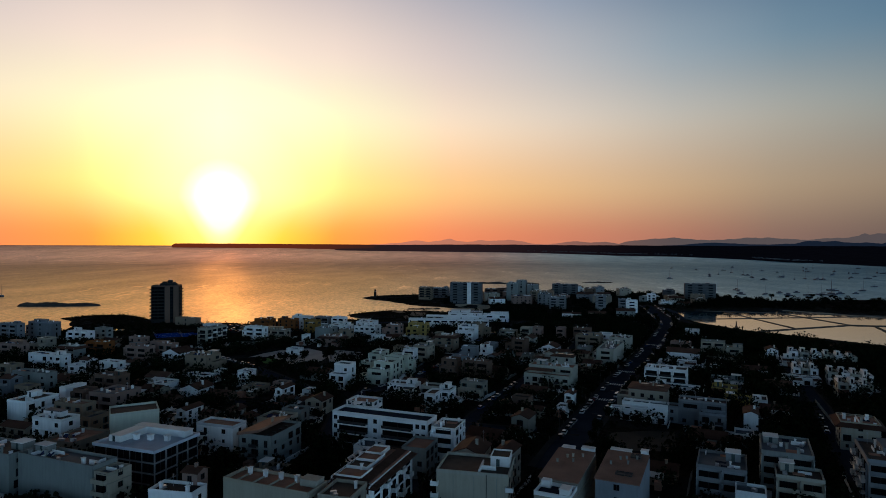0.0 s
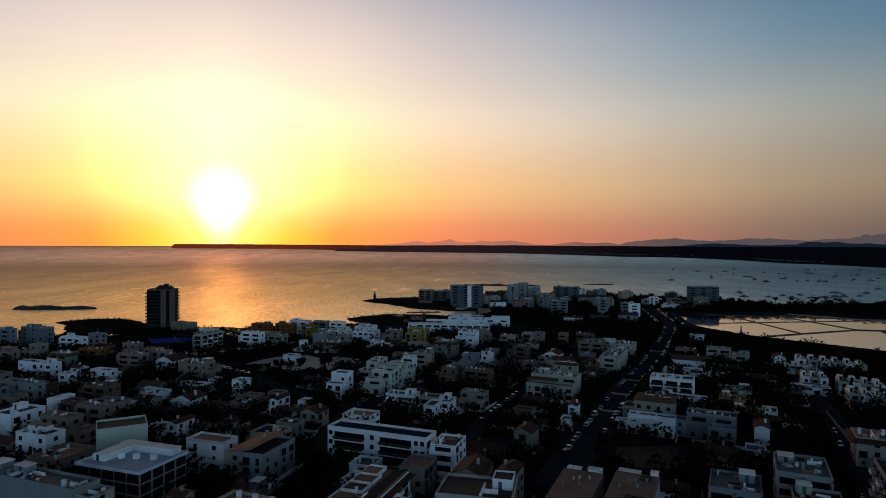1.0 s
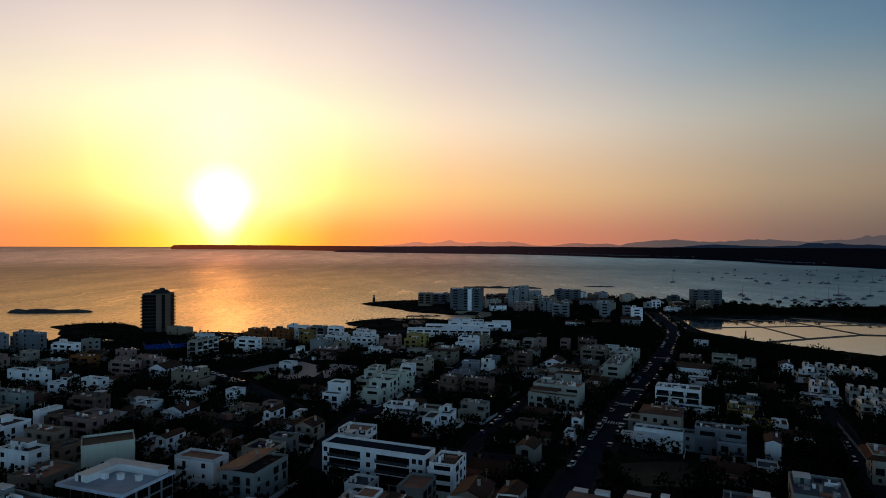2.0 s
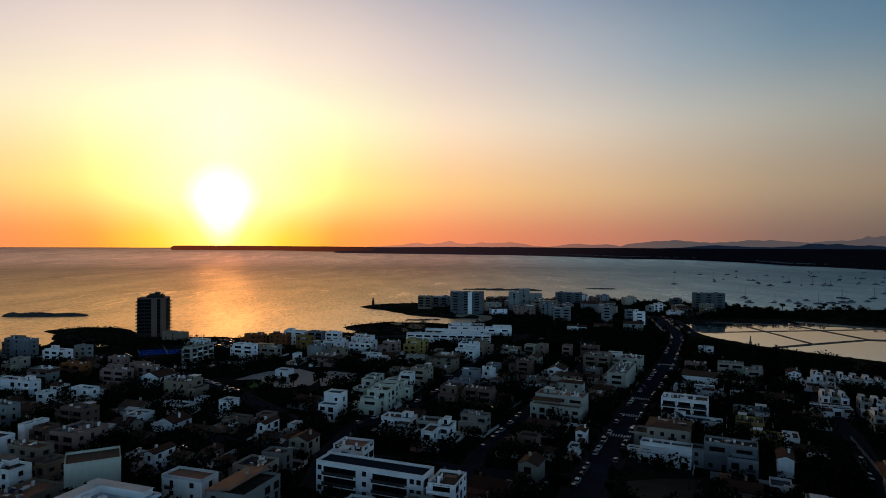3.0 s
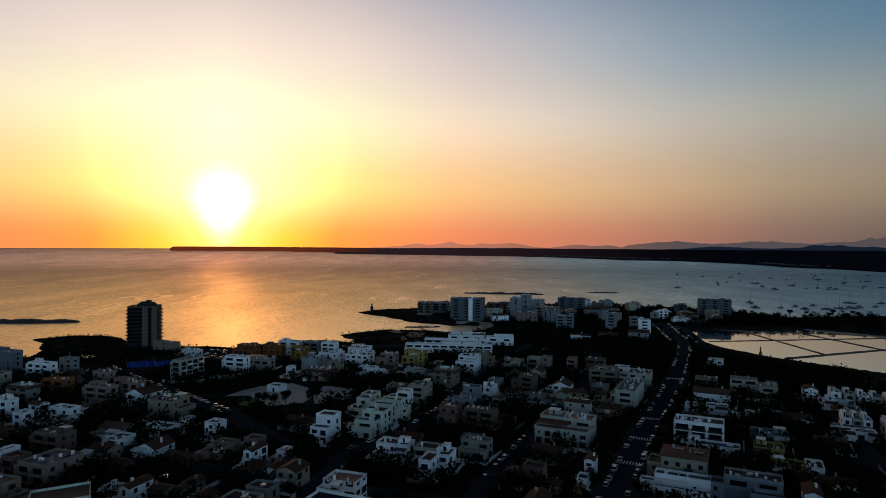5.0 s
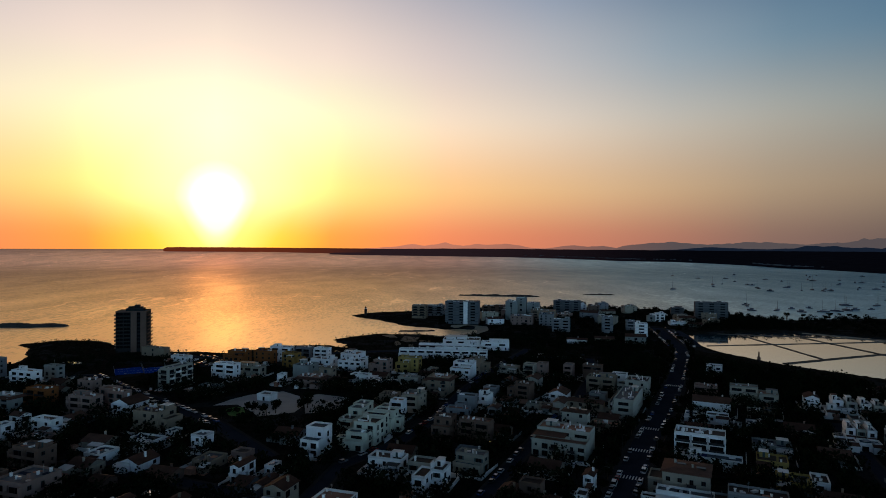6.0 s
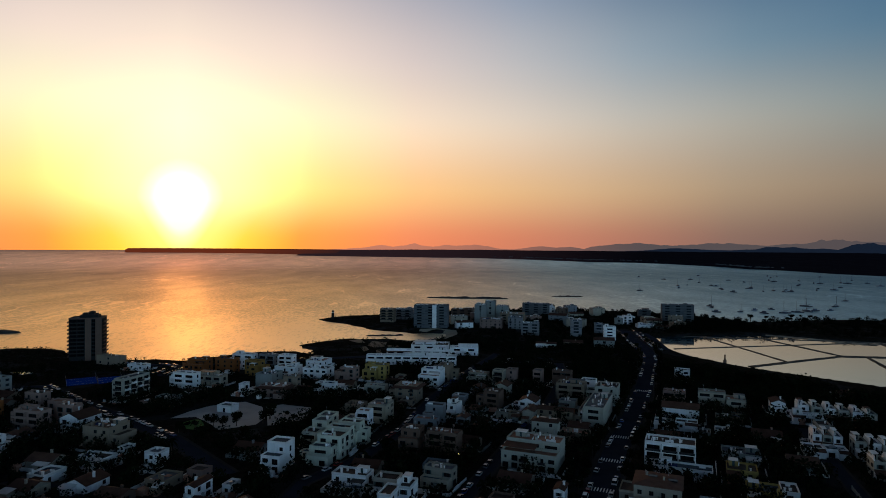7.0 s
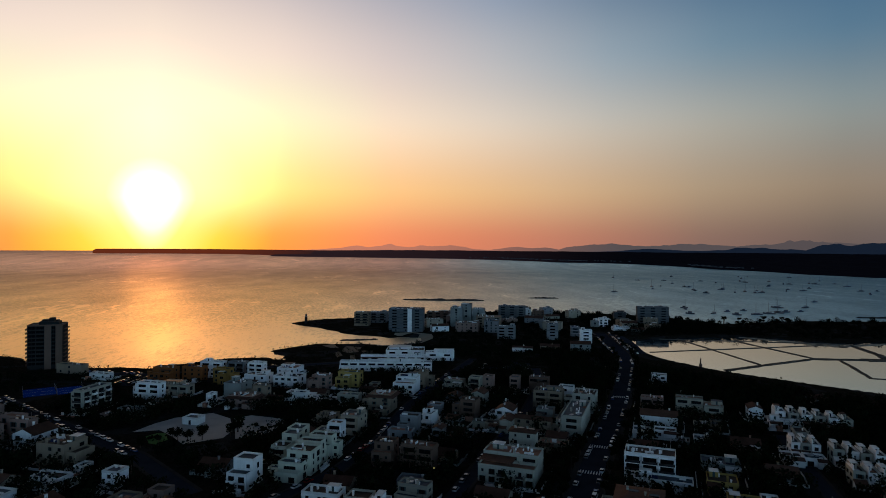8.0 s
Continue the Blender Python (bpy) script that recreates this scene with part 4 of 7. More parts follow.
            bm = bmesh.new()
            box(bm, w * 0.3, -d * 0.2, top + 0.07, w * 0.3 + 2.2, d * 0.1, top + 1.6)
            part("stair_head", bm, wall, root)
        elif roof == "eaves":
            # low white walls part the roof terraces of the flats below
            cells = max(2, round(w / 7))
            for k in range(cells):
                bm = bmesh.new()
                px = -w / 2 + w * (k + 0.5) / cells
                if k:
                    box(bm, px - w / cells / 2 - 0.12, -d / 2 + 0.35, top + 0.06, px - w / cells / 2 + 0.12, d / 2 - 0.35, top + 0.75)
                    part("dividing_wall", bm, M_TRIM, root)
                    bm = bmesh.new()
                hx, hy = px + rng.uniform(-0.2, 0.2) * w / cells, d * rng.uniform(0.05, 0.3)
                hw, hh = rng.uniform(0.3, 0.5), rng.uniform(1.3, 1.9)
                box(bm, hx - hw, hy - 0.4, top + 0.06, hx + hw, hy + 0.4, top + hh)
                box(bm, hx - hw - 0.12, hy - 0.52, top + hh, hx + hw + 0.12, hy + 0.52, top + hh + 0.14)
                part("roof_housing", bm, M_TRIM, root)
        elif w * d > 95 and front != "tower" and rng.random() < 0.75:
            # a stair head or a set-back attic with its own slab and door
            attic = n >= 2 and rng.random() < 0.3
            sw, sd = (w * rng.uniform(0.4, 0.7), d * rng.uniform(0.35, 0.5)) if attic else (min(4.5, w * 0.3), min(4.0, d * 0.36))
            sx = rng.choice((-1, 1)) * (w - sw) / 2 * rng.uniform(0.5, 0.93)
            sy = (d - sd) / 2 * rng.uniform(0.45, 0.93)
            sh = rng.uniform(1.9, 2.5)
            bm = bmesh.new()
            box(bm, sx - sw / 2, sy - sd / 2, top + 0.06, sx + sw / 2, sy + sd / 2, top + sh)
            head = part("attic" if attic else "stair_head", bm, M_TRIM if roof == "modern" else wall, root)
            bm = bmesh.new()
            box(bm, sx - sw / 2 - 0.15, sy - sd / 2 - 0.25, top + sh, sx + sw / 2 + 0.15, sy + sd / 2 + 0.15, top + sh + 0.18)
            part("roof_slab", bm, M_TRIM if not attic else M_DECK_GREY if rng.random() < 0.5 else wall, head)
            bm = bmesh.new()
            box(bm, sx - 0.45, sy - sd / 2 - 0.04, top + 0.1, sx + 0.45, sy - sd / 2 + 0.02, top + 2.1)
            part("door", bm, M_SHUTTER, head)
            if attic and rng.random() < 0.5:
                px, pw, pd = sx, sw * 0.9, min(3.0, d / 2 + sy - sd / 2 - 0.6)
                if pd > 1.2:
                    bm = bmesh.new()
                    y0 = sy - sd / 2 - 0.02
                    for ex in (-pw / 2, pw / 2 - 0.15):
                        box(bm, px + ex, y0 - pd, top + 0.06, px + ex + 0.15, y0 - pd + 0.15, top + 2.3)
                    box(bm, px - pw / 2 - 0.1, y0 - pd - 0.2, top + 2.3, px + pw / 2 + 0.1, y0, top + 2.42)
                    part("pergola", bm, M_FRAME if rng.random() < 0.5 else M_TRIM, root)
        if colour == "white" and n <= 2 and rng.random() < 0.4 and front == "windows":
            bm = bmesh.new()
            ring(bm, w + rng.uniform(4, 7), d + rng.uniform(4, 7), -0.3, 1.3, 0.2)
            part("garden_wall", bm, M_TRIM, root)
        for k in range(rng.randint(1, 3) if w * d > 60 and not bare else 0):
            cx, cy = rng.uniform(-0.4, 0.4) * w, rng.uniform(-0.42, -0.12) * d
            bm = bmesh.new()
            if rng.random() < 0.6:
                box(bm, cx - 0.35, cy - 0.35, top + 0.06, cx + 0.35, cy + 0.35, top + 1.9)
                box(bm, cx - 0.5, cy - 0.5, top + 1.9, cx + 0.5, cy + 0.5, top + 2.0)
                part("chimney", bm, wall, root)
            else:
                box(bm, cx - 0.5, cy - 0.25, top + 0.2, cx + 0.5, cy + 0.25, top + 1.0)
                box(bm, cx - 0.5, cy - 0.2, top + 0.06, cx - 0.4, cy + 0.2, top + 0.2)
                box(bm, cx + 0.4, cy - 0.2, top + 0.06, cx + 0.5, cy + 0.2, top + 0.2)
                part("cooling_unit", bm, M_METAL, root)
        if roof in ("terrace", "terracotta") and w * d > 90 and not bare and rng.random() < 0.25:
            for k in range(2):
                bm = bmesh.new()
                cx, cy = -w * 0.3 + k * 2.3, -d * 0.15
                v = [bm.verts.new(c) for c in ((cx, cy - 0.6, top + 0.3), (cx + 2, cy - 0.6, top + 0.3), (cx + 2, cy + 0.6, top + 1.1), (cx, cy + 0.6, top + 1.1))]
                u = [bm.verts.new((q.co.x, q.co.y + 0.03, q.co.z - 0.07)) for q in v]
                bm.faces.new(v)
                bm.faces.new(u[::-1])
                for i in range(4):
                    bm.faces.new((v[i], u[i], u[(i + 1) % 4], v[(i + 1) % 4]))
                box(bm, cx + 0.1, cy - 0.55, top + 0.06, cx + 0.18, cy - 0.45, top + 0.3)
                box(bm, cx + 1.8, cy + 0.45, top + 0.06, cx + 1.88, cy + 0.53, top + 1.0)
                part("solar_panel", bm, M_SOLAR, root)
    if front == "tower":
        bm = bmesh.new()
        box(bm, w * 0.06, -d / 2 - 1.5, -0.4, w * 0.06 + 4.5, -d / 2 - 0.003, top + 0.9)
        part("pale_wall_strip", bm, M_TRIM, root, "white rendered wall strip")
    # lean-to annexes, awnings and aerials
    if n <= 2 and roof != "steps" and front == "windows" and not cut and not bare and rng.random() < 0.65:
        aw, ad, ah = w * rng.uniform(0.35, 0.7), rng.uniform(2.2, 3.6), rng.uniform(2.4, 3.0)
        ax = rng.choice((-1, 1)) * (w - aw) / 2
        bm = bmesh.new()
        box(bm, ax - aw / 2, -d / 2 - ad, -0.4, ax + aw / 2, -d / 2 - 0.003, ah)
        annex = part("annex", bm, wall, root)
        bm = bmesh.new()
        v = [bm.verts.new(c) for c in ((ax - aw / 2 - 0.2, -d / 2 - ad - 0.3, ah - 0.05), (ax + aw / 2 + 0.2, -d / 2 - ad - 0.3, ah - 0.05), (ax + aw / 2 + 0.2, -d / 2 - 0.003, ah + 0.6), (ax - aw / 2 - 0.2, -d / 2 - 0.003, ah + 0.6))]
        u = [bm.verts.new((q.co.x, q.co.y, q.co.z + 0.16)) for q in v]
        bm.faces.new(v[::-1])
        bm.faces.new(u)
        for i in range(4):
            bm.faces.new((v[i], v[(i + 1) % 4], u[(i + 1) % 4], u[i]))
        part("lean_to_roof", bm, rng.choice((M_TILE, M_BROWN, M_TRIM)), annex)
    if n >= 3 and y < 450 and not bare and rng.random() < 0.6:
        bm = bmesh.new()
        hx, hy, hz = rng.uniform(-0.4, 0.4) * w, rng.uniform(-0.1, 0.4) * d, top + (0.06 if not pitched else 1.2)
        tube(bm, hx, hy, hz - 0.3, hz + 3.2, 0.04, 0.03, 5)
        for q, L in ((2.5, 0.9), (2.8, 0.7), (3.1, 0.5)):
            box(bm, hx - L / 2, hy - 0.025, hz + q, hx + L / 2, hy + 0.025, hz + q + 0.05)
        part("aerial", bm, M_METAL, root)
    # openings: the front, and the flank turned to the open middle of the town
    style = "shutter" if rng.random() < 0.35 and front == "windows" else "plain"
    far_off = y > 560
    for side in ("front", "flank"):
        length = w if side == "front" else d
        if side == "front" and front == "blank":
            continue
        if length < 3:
            continue
        pitch = 3.4 if y < 330 else 4.2 if not far_off else 4.6
        if front == "plain" or (side == "flank" and y > 380):
            pitch *= 1.5
        if side == "flank" and long_flank:
            bays = round(d / 5.0)
            for k in range(n):
                for i in range(bays):
                    u = -d / 2 + (i + 0.5) * d / bays
                    part("balcony_window", window_mesh(3.5, 2.3, "dark"), None, root, m=pose(flank * w / 2, u, 3.0 * k + 0.02, 0, 0, 90 * flank))
                    if k and ((i + k) % 2 == 0 or roof != "eaves"):
                        part("balcony", balcony_mesh(d / bays - 1.9, (i + k) % 2 == 0, M_TRIM if colour != "cream" else wall), None, root, m=pose(flank * w / 2, u, 3.0 * k, 0, 0, 90 * flank))
            continue
        count = max(1, int((length - 0.8) / pitch))
        for k in range(n):
            z = 3.0 * k + 0.95
            if front == "glass" or (front == "bands" and side == "front"):
                if front == "bands" and k >= 1:
                    for cx in (-w * 0.27, w * 0.2):
                        part("strip_window", window_mesh(round(w * 0.3), 2.0, "plain"), None, root, m=pose(cx, -d / 2, 3.0 * k + 0.2))
                        part("balcony", balcony_mesh(w * 0.31, False, wall), None, root, m=pose(cx, -d / 2, 3.0 * k + 0.05))
                    for cx in (-w * 0.465, -w * 0.035, w * 0.4, w * 0.46):
                        part("window", window_mesh(1.3, 1.4, "plain"), None, root, m=pose(cx, -d / 2, z))
                else:
                    bays = max(2, round(length / 4))
                    for i in range(bays):
                        u = -length / 2 + (i + 0.5) * length / bays
                        part("glazing", window_mesh(round(length / bays * 2) / 2 - 0.5, 2.5, "plain"), None, root, m=pose(u, -d / 2, 3.0 * k + 0.15) if side == "front" else pose(flank * w / 2, u, 3.0 * k + 0.15, 0, 0, 90 * flank))
                continue
            loggia = front in ("loggia", "tower") and side == "front" and k >= (1 if n > 1 else 0)
            if loggia:
                bays = max(1, round(length / (7.0 if not far_off else 11.0)))
                bl = length / bays - 0.5
                for i in range(bays):
                    cx = -length / 2 + (i + 0.5) * length / bays
                    if cut and k < n - 1 and cover[0] - bl / 2 < cx < cover[1] + bl / 2:
                        continue
                    part("balcony", balcony_mesh(bl, (int(x) + n) % 3 != 0, wall if colour != "dark" else M_TRIM), None, root, m=pose(cx, -d / 2, 3.0 * k))
                    part("balcony_window", window_mesh(round(min(bl - 0.8, 5.0) * 2) / 2, 2.2, "plain"), None, root, m=pose(cx, -d / 2, 3.0 * k + 0.02))
                continue
            for i in range(count):
                if rng.random() < 0.12:
                    continue
                u = -length / 2 + (i + 0.5) * length / count
                if side == "front" and cut and k < n - 1 and cover[0] - 0.8 < u < cover[1] + 0.8:
                    continue
                ww, hh = rng.choice(((1.4, 1.45), (1.4, 1.45), (1.2, 2.15), (0.9, 1.1), (2.4, 2.15)))
                if roof == "steps" and side == "front":
                    ww, hh = (2.6, 2.2) if k == 0 else (1.5, 1.6)
                zz = z if hh < 2 else z - 0.8
                if hh > 2 and k >= 1 and side == "front" and y < 430 and roof != "steps" and rng.random() < 0.55:
                    part("balcony", balcony_mesh(3.0, rng.random() < 0.4, wall), None, root, m=pose(u, -d / 2, zz - 0.02))
                m = pose(u, -d / 2, zz) if side == "front" else pose(flank * w / 2, u, zz, 0, 0, 90 * flank)
                part("window", window_mesh(ww, hh, style), None, root, m=m)
    return root


def lid_box(bm, x0, y0, z0, x1, y1, z1, lip=0.12):
    """A small masonry box with a thin cap slab that stands out all round."""
    box(bm, x0, y0, z0, x1, y1, z1)
    box(bm, x0 - lip, y0 - lip, z1, x1 + lip, y1 + lip, z1 + 0.13)


def stepped_terraces(root, w, d, top):
    """A wide tiled slope along one flank, and white-walled roof terraces that step along the other."""
    bm = bmesh.new()
    e, r = 1.7, 3.6
    outer = [(-w / 2 - 0.5, -d / 2 - e), (w / 2 + e, -d / 2 - e), (w / 2 + e, d / 2 + 0.6), (-w / 2 - 0.5, d / 2 + 0.6)]
    inner = [(-w / 2 + 0.3, -d / 2 + 1.2), (w / 2 - r, -d / 2 + 1.2), (w / 2 - r, d / 2 - 0.4), (-w / 2 + 0.3, d / 2 - 0.4)]
    loops = [[bm.verts.new((px, py, z)) for px, py in pts] for pts, z in ((outer, top - 0.65), (inner, top + 0.62), (inner, top + 0.45), (outer, top - 0.82))]
    for a, b in zip(loops, loops[1:] + loops[:1]):
        for q in range(4):
            bm.faces.new((a[q], a[(q + 1) % 4], b[(q + 1) % 4], b[q]))
    bmesh.ops.recalc_face_normals(bm, faces=bm.faces)
    slope = part("tiled_skirt_roof", bm, M_TILE, root)
    # rolls of barrel tiles run down the flank
    for k in range(int(d / 0.55)):
        bm = bmesh.new()
        yy = -d / 2 - 0.4 + k * 0.55
        v = [bm.verts.new(c) for c in ((w / 2 + e, yy, top - 0.66), (w / 2 + e, yy + 0.26, top - 0.66), (w / 2 + e, yy + 0.13, top - 0.5), (w / 2 - r, yy, top + 0.61), (w / 2 - r, yy + 0.26, top + 0.61), (w / 2 - r, yy + 0.13, top + 0.77))]
        for f in ((0, 1, 2), (5, 4, 3), (0, 2, 5, 3), (2, 1, 4, 5)):
            bm.faces.new([v[i] for i in f])
        bmesh.ops.recalc_face_normals(bm, faces=bm.faces)
        part("tile_roll", bm, M_TILE, slope)
    cells = ((-0.455, -0.2, 0.17), (-0.2, 0.02, 0.04), (0.02, 0.24, 0.04), (0.24, 0.47, -0.06))
    for k, (a, b, right) in enumerate(cells):
        y0, y1, x0, x1 = a * d, b * d, -w / 2 + 0.31, right * w
        bm = bmesh.new()
        box(bm, x0, y0 + 0.14, top + 0.07, x1, y1 - 0.14, top + 0.2 + 0.12 * k)
        cell = part("terrace_floor", bm, M_TERRACE if k != 1 else M_DECK, root)
        bm = bmesh.new()
        box(bm, x1, y0, top - 0.3, x1 + 0.26, y1, top + 1.05)
        box(bm, x0, y0 - 0.13, top + 0.06, x1, y0 + 0.13, top + 0.95)
        if k == 3:
            box(bm, x0, y1 - 0.13, top + 0.06, x1, y1 + 0.13, top + 1.05)
        part("terrace_wall", bm, M_TRIM, cell)
    bm = bmesh.new()
    lid_box(bm, -w * 0.1, -d * 0.22, top + 0.1, -w * 0.1 + 0.6, -d * 0.22 + 0.5, top + 1.7)
    part("chimney", bm, M_TRIM, root)


def panelled_front(root, w, d, top):
    """Cream panels with a dark downpipe, corner balconies, an angled white parapet and a stair box on the brown deck."""
    for u in (-0.26, 0.02, 0.34):
        bm = bmesh.new()
        box(bm, u * w - 0.05, -d / 2 - 0.04, 0.4, u * w + 0.05, -d / 2 - 0.003, top - 0.4)
        part("panel_joint", bm, WALLS["stucco"], root)
    bm = bmesh.new()
    tube(bm, w * 0.2, -d / 2 - 0.1, -0.3, top + 0.3, 0.09, 0.09, 8)
    part("downpipe", bm, M_FRAME, root, "dark metal downpipe")
    for side in (-1, 1):
        for k in range(1, 4):
            bm = bmesh.new()
            x0, x1 = sorted((side * (w / 2 - 0.6), side * (w / 2 + 1.3)))
            box(bm, x0, -d / 2 - 1.1, 3.0 * k - 0.2, x1, -d / 2 - 0.003, 3.0 * k)
            box(bm, x0, -d / 2 - 1.1, 3.0 * k, x1, -d / 2 - 0.98, 3.0 * k + 0.95)
            box(bm, x0, -d / 2 - 0.98, 3.0 * k, x0 + 0.12, -d / 2 - 0.003, 3.0 * k + 0.95)
            box(bm, x1 - 0.12, -d / 2 - 0.98, 3.0 * k, x1, -d / 2 - 0.003, 3.0 * k + 0.95)
            part("balcony", bm, M_TRIM, root)
    for side in (-1, 1):
        for k in range(4):
            for v in (-0.3, 0.05, 0.33):
                part("window", window_mesh(1.2, 1.3, "plain"), None, root, m=pose(side * w / 2, v * d, 3.0 * k + 0.95, 0, 0, 90 * side))
    bm = bmesh.new()
    box(bm, 0.08 * w, -0.46 * d, top + 0.06, 0.08 * w + 0.3, 0.12 * d, top + 1.15)
    box(bm, 0.08 * w + 0.3, -0.2 * d, top + 0.06, 0.3 * w, -0.2 * d + 0.3, top + 1.15)
    part("terrace_wall", bm, M_TRIM, root, "angled white terrace wall")
    bm = bmesh.new()
    box(bm, 0.2 * w, 0.02 * d, top + 0.06, 0.47 * w, 0.46 * d, top + 2.3)
    head = part("stair_head", bm, M_TRIM, root)
    bm = bmesh.new()
    ring(bm, 0.27 * w + 0.1, 0.44 * d + 0.1, top + 2.3, top + 2.75, 0.2)
    bmesh.ops.translate(bm, verts=bm.verts, vec=(0.335 * w, 0.24 * d, 0))
    part("parapet", bm, M_TRIM, head)
    bm = bmesh.new()
    box(bm, 0.2 * w + 0.16, 0.02 * d + 0.16, top + 2.3, 0.47 * w - 0.16, 0.46 * d - 0.16, top + 2.36)
    part("roof_deck", bm, M_DECK, head)
    bm = bmesh.new()
    box(bm, 0.28 * w, 0.02 * d - 0.05, top + 0.1, 0.28 * w + 0.9, 0.02 * d - 0.003, top + 2.0)
    part("door", bm, M_SHUTTER, head)


def chimney_row(root, w, d, top):
    """Four capped chimneys with low white walls between the roof terraces."""
    for k in range(4):
        u = -0.36 * w + 0.19 * w * k
        bm = bmesh.new()
        lid_box(bm, u - 0.4, 0.16 * d, top + 0.06, u + 0.4, 0.28 * d, top + 1.7)
        part("chimney", bm, M_TRIM, root)
        bm = bmesh.new()
        box(bm, u - 0.1, -0.46 * d, top + 0.06, u + 0.1, 0.16 * d - 0.003, top + 0.5)
        part("dividing_wall", bm, WALLS["cream"], root)
    bm = bmesh.new()
    lid_box(bm, 0.28 * w, 0.06 * d, top + 0.06, 0.47 * w, 0.46 * d, top + 1.6)
    part("stair_head", bm, WALLS["cream"], root)


def tilted_roof(root, w, d, top, annex_wall, sunken, housings):
    """One shallow slope of brown tiles that rises to the back, small chimneys, white boxes along the back, a walled terrace before it."""
    bm = bmesh.new()
    o, rise = 0.35, 1.5
    lo = [bm.verts.new(c) for c in ((-w / 2 - o, -d / 2 - o, top), (w / 2 + o, -d / 2 - o, top), (w / 2 + o, d / 2 - 2.4, top + rise), (-w / 2 - o, d / 2 - 2.4, top + rise))]
    hi = [bm.verts.new((v.co.x, v.co.y, v.co.z + 0.2)) for v in lo]
    bm.faces.new(hi)
    bm.faces.new(lo[::-1])
    for i in range(4):
        bm.faces.new((lo[i], lo[(i + 1) % 4], hi[(i + 1) % 4], hi[i]))
    slope = part("roof", bm, M_WARM, root)
    for e in (-w / 2 + 0.003, w / 2 - 0.223):
        bm = bmesh.new()
        v = [bm.verts.new((e + g, py, pz)) for g in (0, 0.22) for py, pz in ((-d / 2, top - 0.02), (d / 2 - 2.5, top - 0.02), (d / 2 - 2.5, top + rise - 0.02))]
        for f in ((0, 1, 2), (5, 4, 3), (0, 3, 4, 1), (1, 4, 5, 2), (2, 5, 3, 0)):
            bm.faces.new([v[i] for i in f])
        bmesh.ops.recalc_face_normals(bm, faces=bm.faces)
        part("gable_wall", bm, annex_wall, root)
    at = lambda v: top + 0.2 + rise * (v + 0.5) * d / (d - 2.1)
    for u, v in ((-0.12, 0.12), (0.02, 0.16), (0.1, 0.02), (-0.3, -0.05), (0.27, 0.2)):
        bm = bmesh.new()
        lid_box(bm, u * w - 0.22, v * d - 0.22, at(v) - 0.3, u * w + 0.22, v * d + 0.22, at(v) + 0.75, 0.08)
        part("chimney", bm, annex_wall, slope)
    # each sunk terrace is a raised near-black box, its shade put into the colour
    for u, v, hw, hd in sunken:
        bm = bmesh.new()
        ring(bm, 2 * hw, 2 * hd, at(v) - 0.5, at(v) + 0.32, 0.12)
        box(bm, -hw + 0.12, -hd + 0.12, at(v) - 0.5, hw - 0.12, hd - 0.12, at(v) + 0.12)
        bmesh.ops.translate(bm, verts=bm.verts, vec=(u * w, v * d, 0))
        part("sunken_terrace", bm, M_FRAME, slope)
    for x0, x1, h in housings:
        bm = bmesh.new()
        lid_box(bm, x0 * w, d / 2 - 2.2, top - 0.02, x1 * w, d / 2 - 0.1, top + h)
        part("roof_housing", bm, M_TRIM, root)


def walled_annex(root, w, d, h):
    """A lower white wing before the house, with a dark terrace sunk behind its parapet and a small box on it."""
    a0, a1, f0, f1 = -w * 0.42, w * 0.5, -d / 2 - 7.0, -d / 2 - 0.003
    bm = bmesh.new()
    box(bm, a0, f0, -0.4, a1, f1, h)
    wing = part("annex", bm, WALLS["cream"], root)
    bm = bmesh.new()
    ring(bm, a1 - a0 + 0.06, f1 - f0 + 0.06, h - 0.02, h + 0.95, 0.25)
    bmesh.ops.translate(bm, verts=bm.verts, vec=((a0 + a1) / 2, (f0 + f1) / 2 - 0.035, 0))
    part("parapet", bm, M_TRIM, wing)
    bm = bmesh.new()
    box(bm, a0 + 0.26, f0 + 0.26, h, a1 - 0.26, f1 - 0.26, h + 0.06)
    part("terrace_floor", bm, M_ASPHALT, wing)
    bm = bmesh.new()
    lid_box(bm, a1 - 2.6, f0 + 0.3, h + 0.06, a1 - 0.3, f0 + 3.4, h + 2.1)
    part("roof_housing", bm, M_TRIM, wing)
    bm = bmesh.new()
    box(bm, a0 + 0.3, f1 - 2.0, h + 0.06, a0 + 2.6, f1 - 0.3, h + 1.9)
    part("roof_housing", bm, M_TRIM, wing)
    for k in range(3):
        part("window", window_mesh(1.2, 1.3, "plain"), None, wing, m=pose((a0 + a1) / 2 + 1.5, f0, 3.0 * k + 0.95))


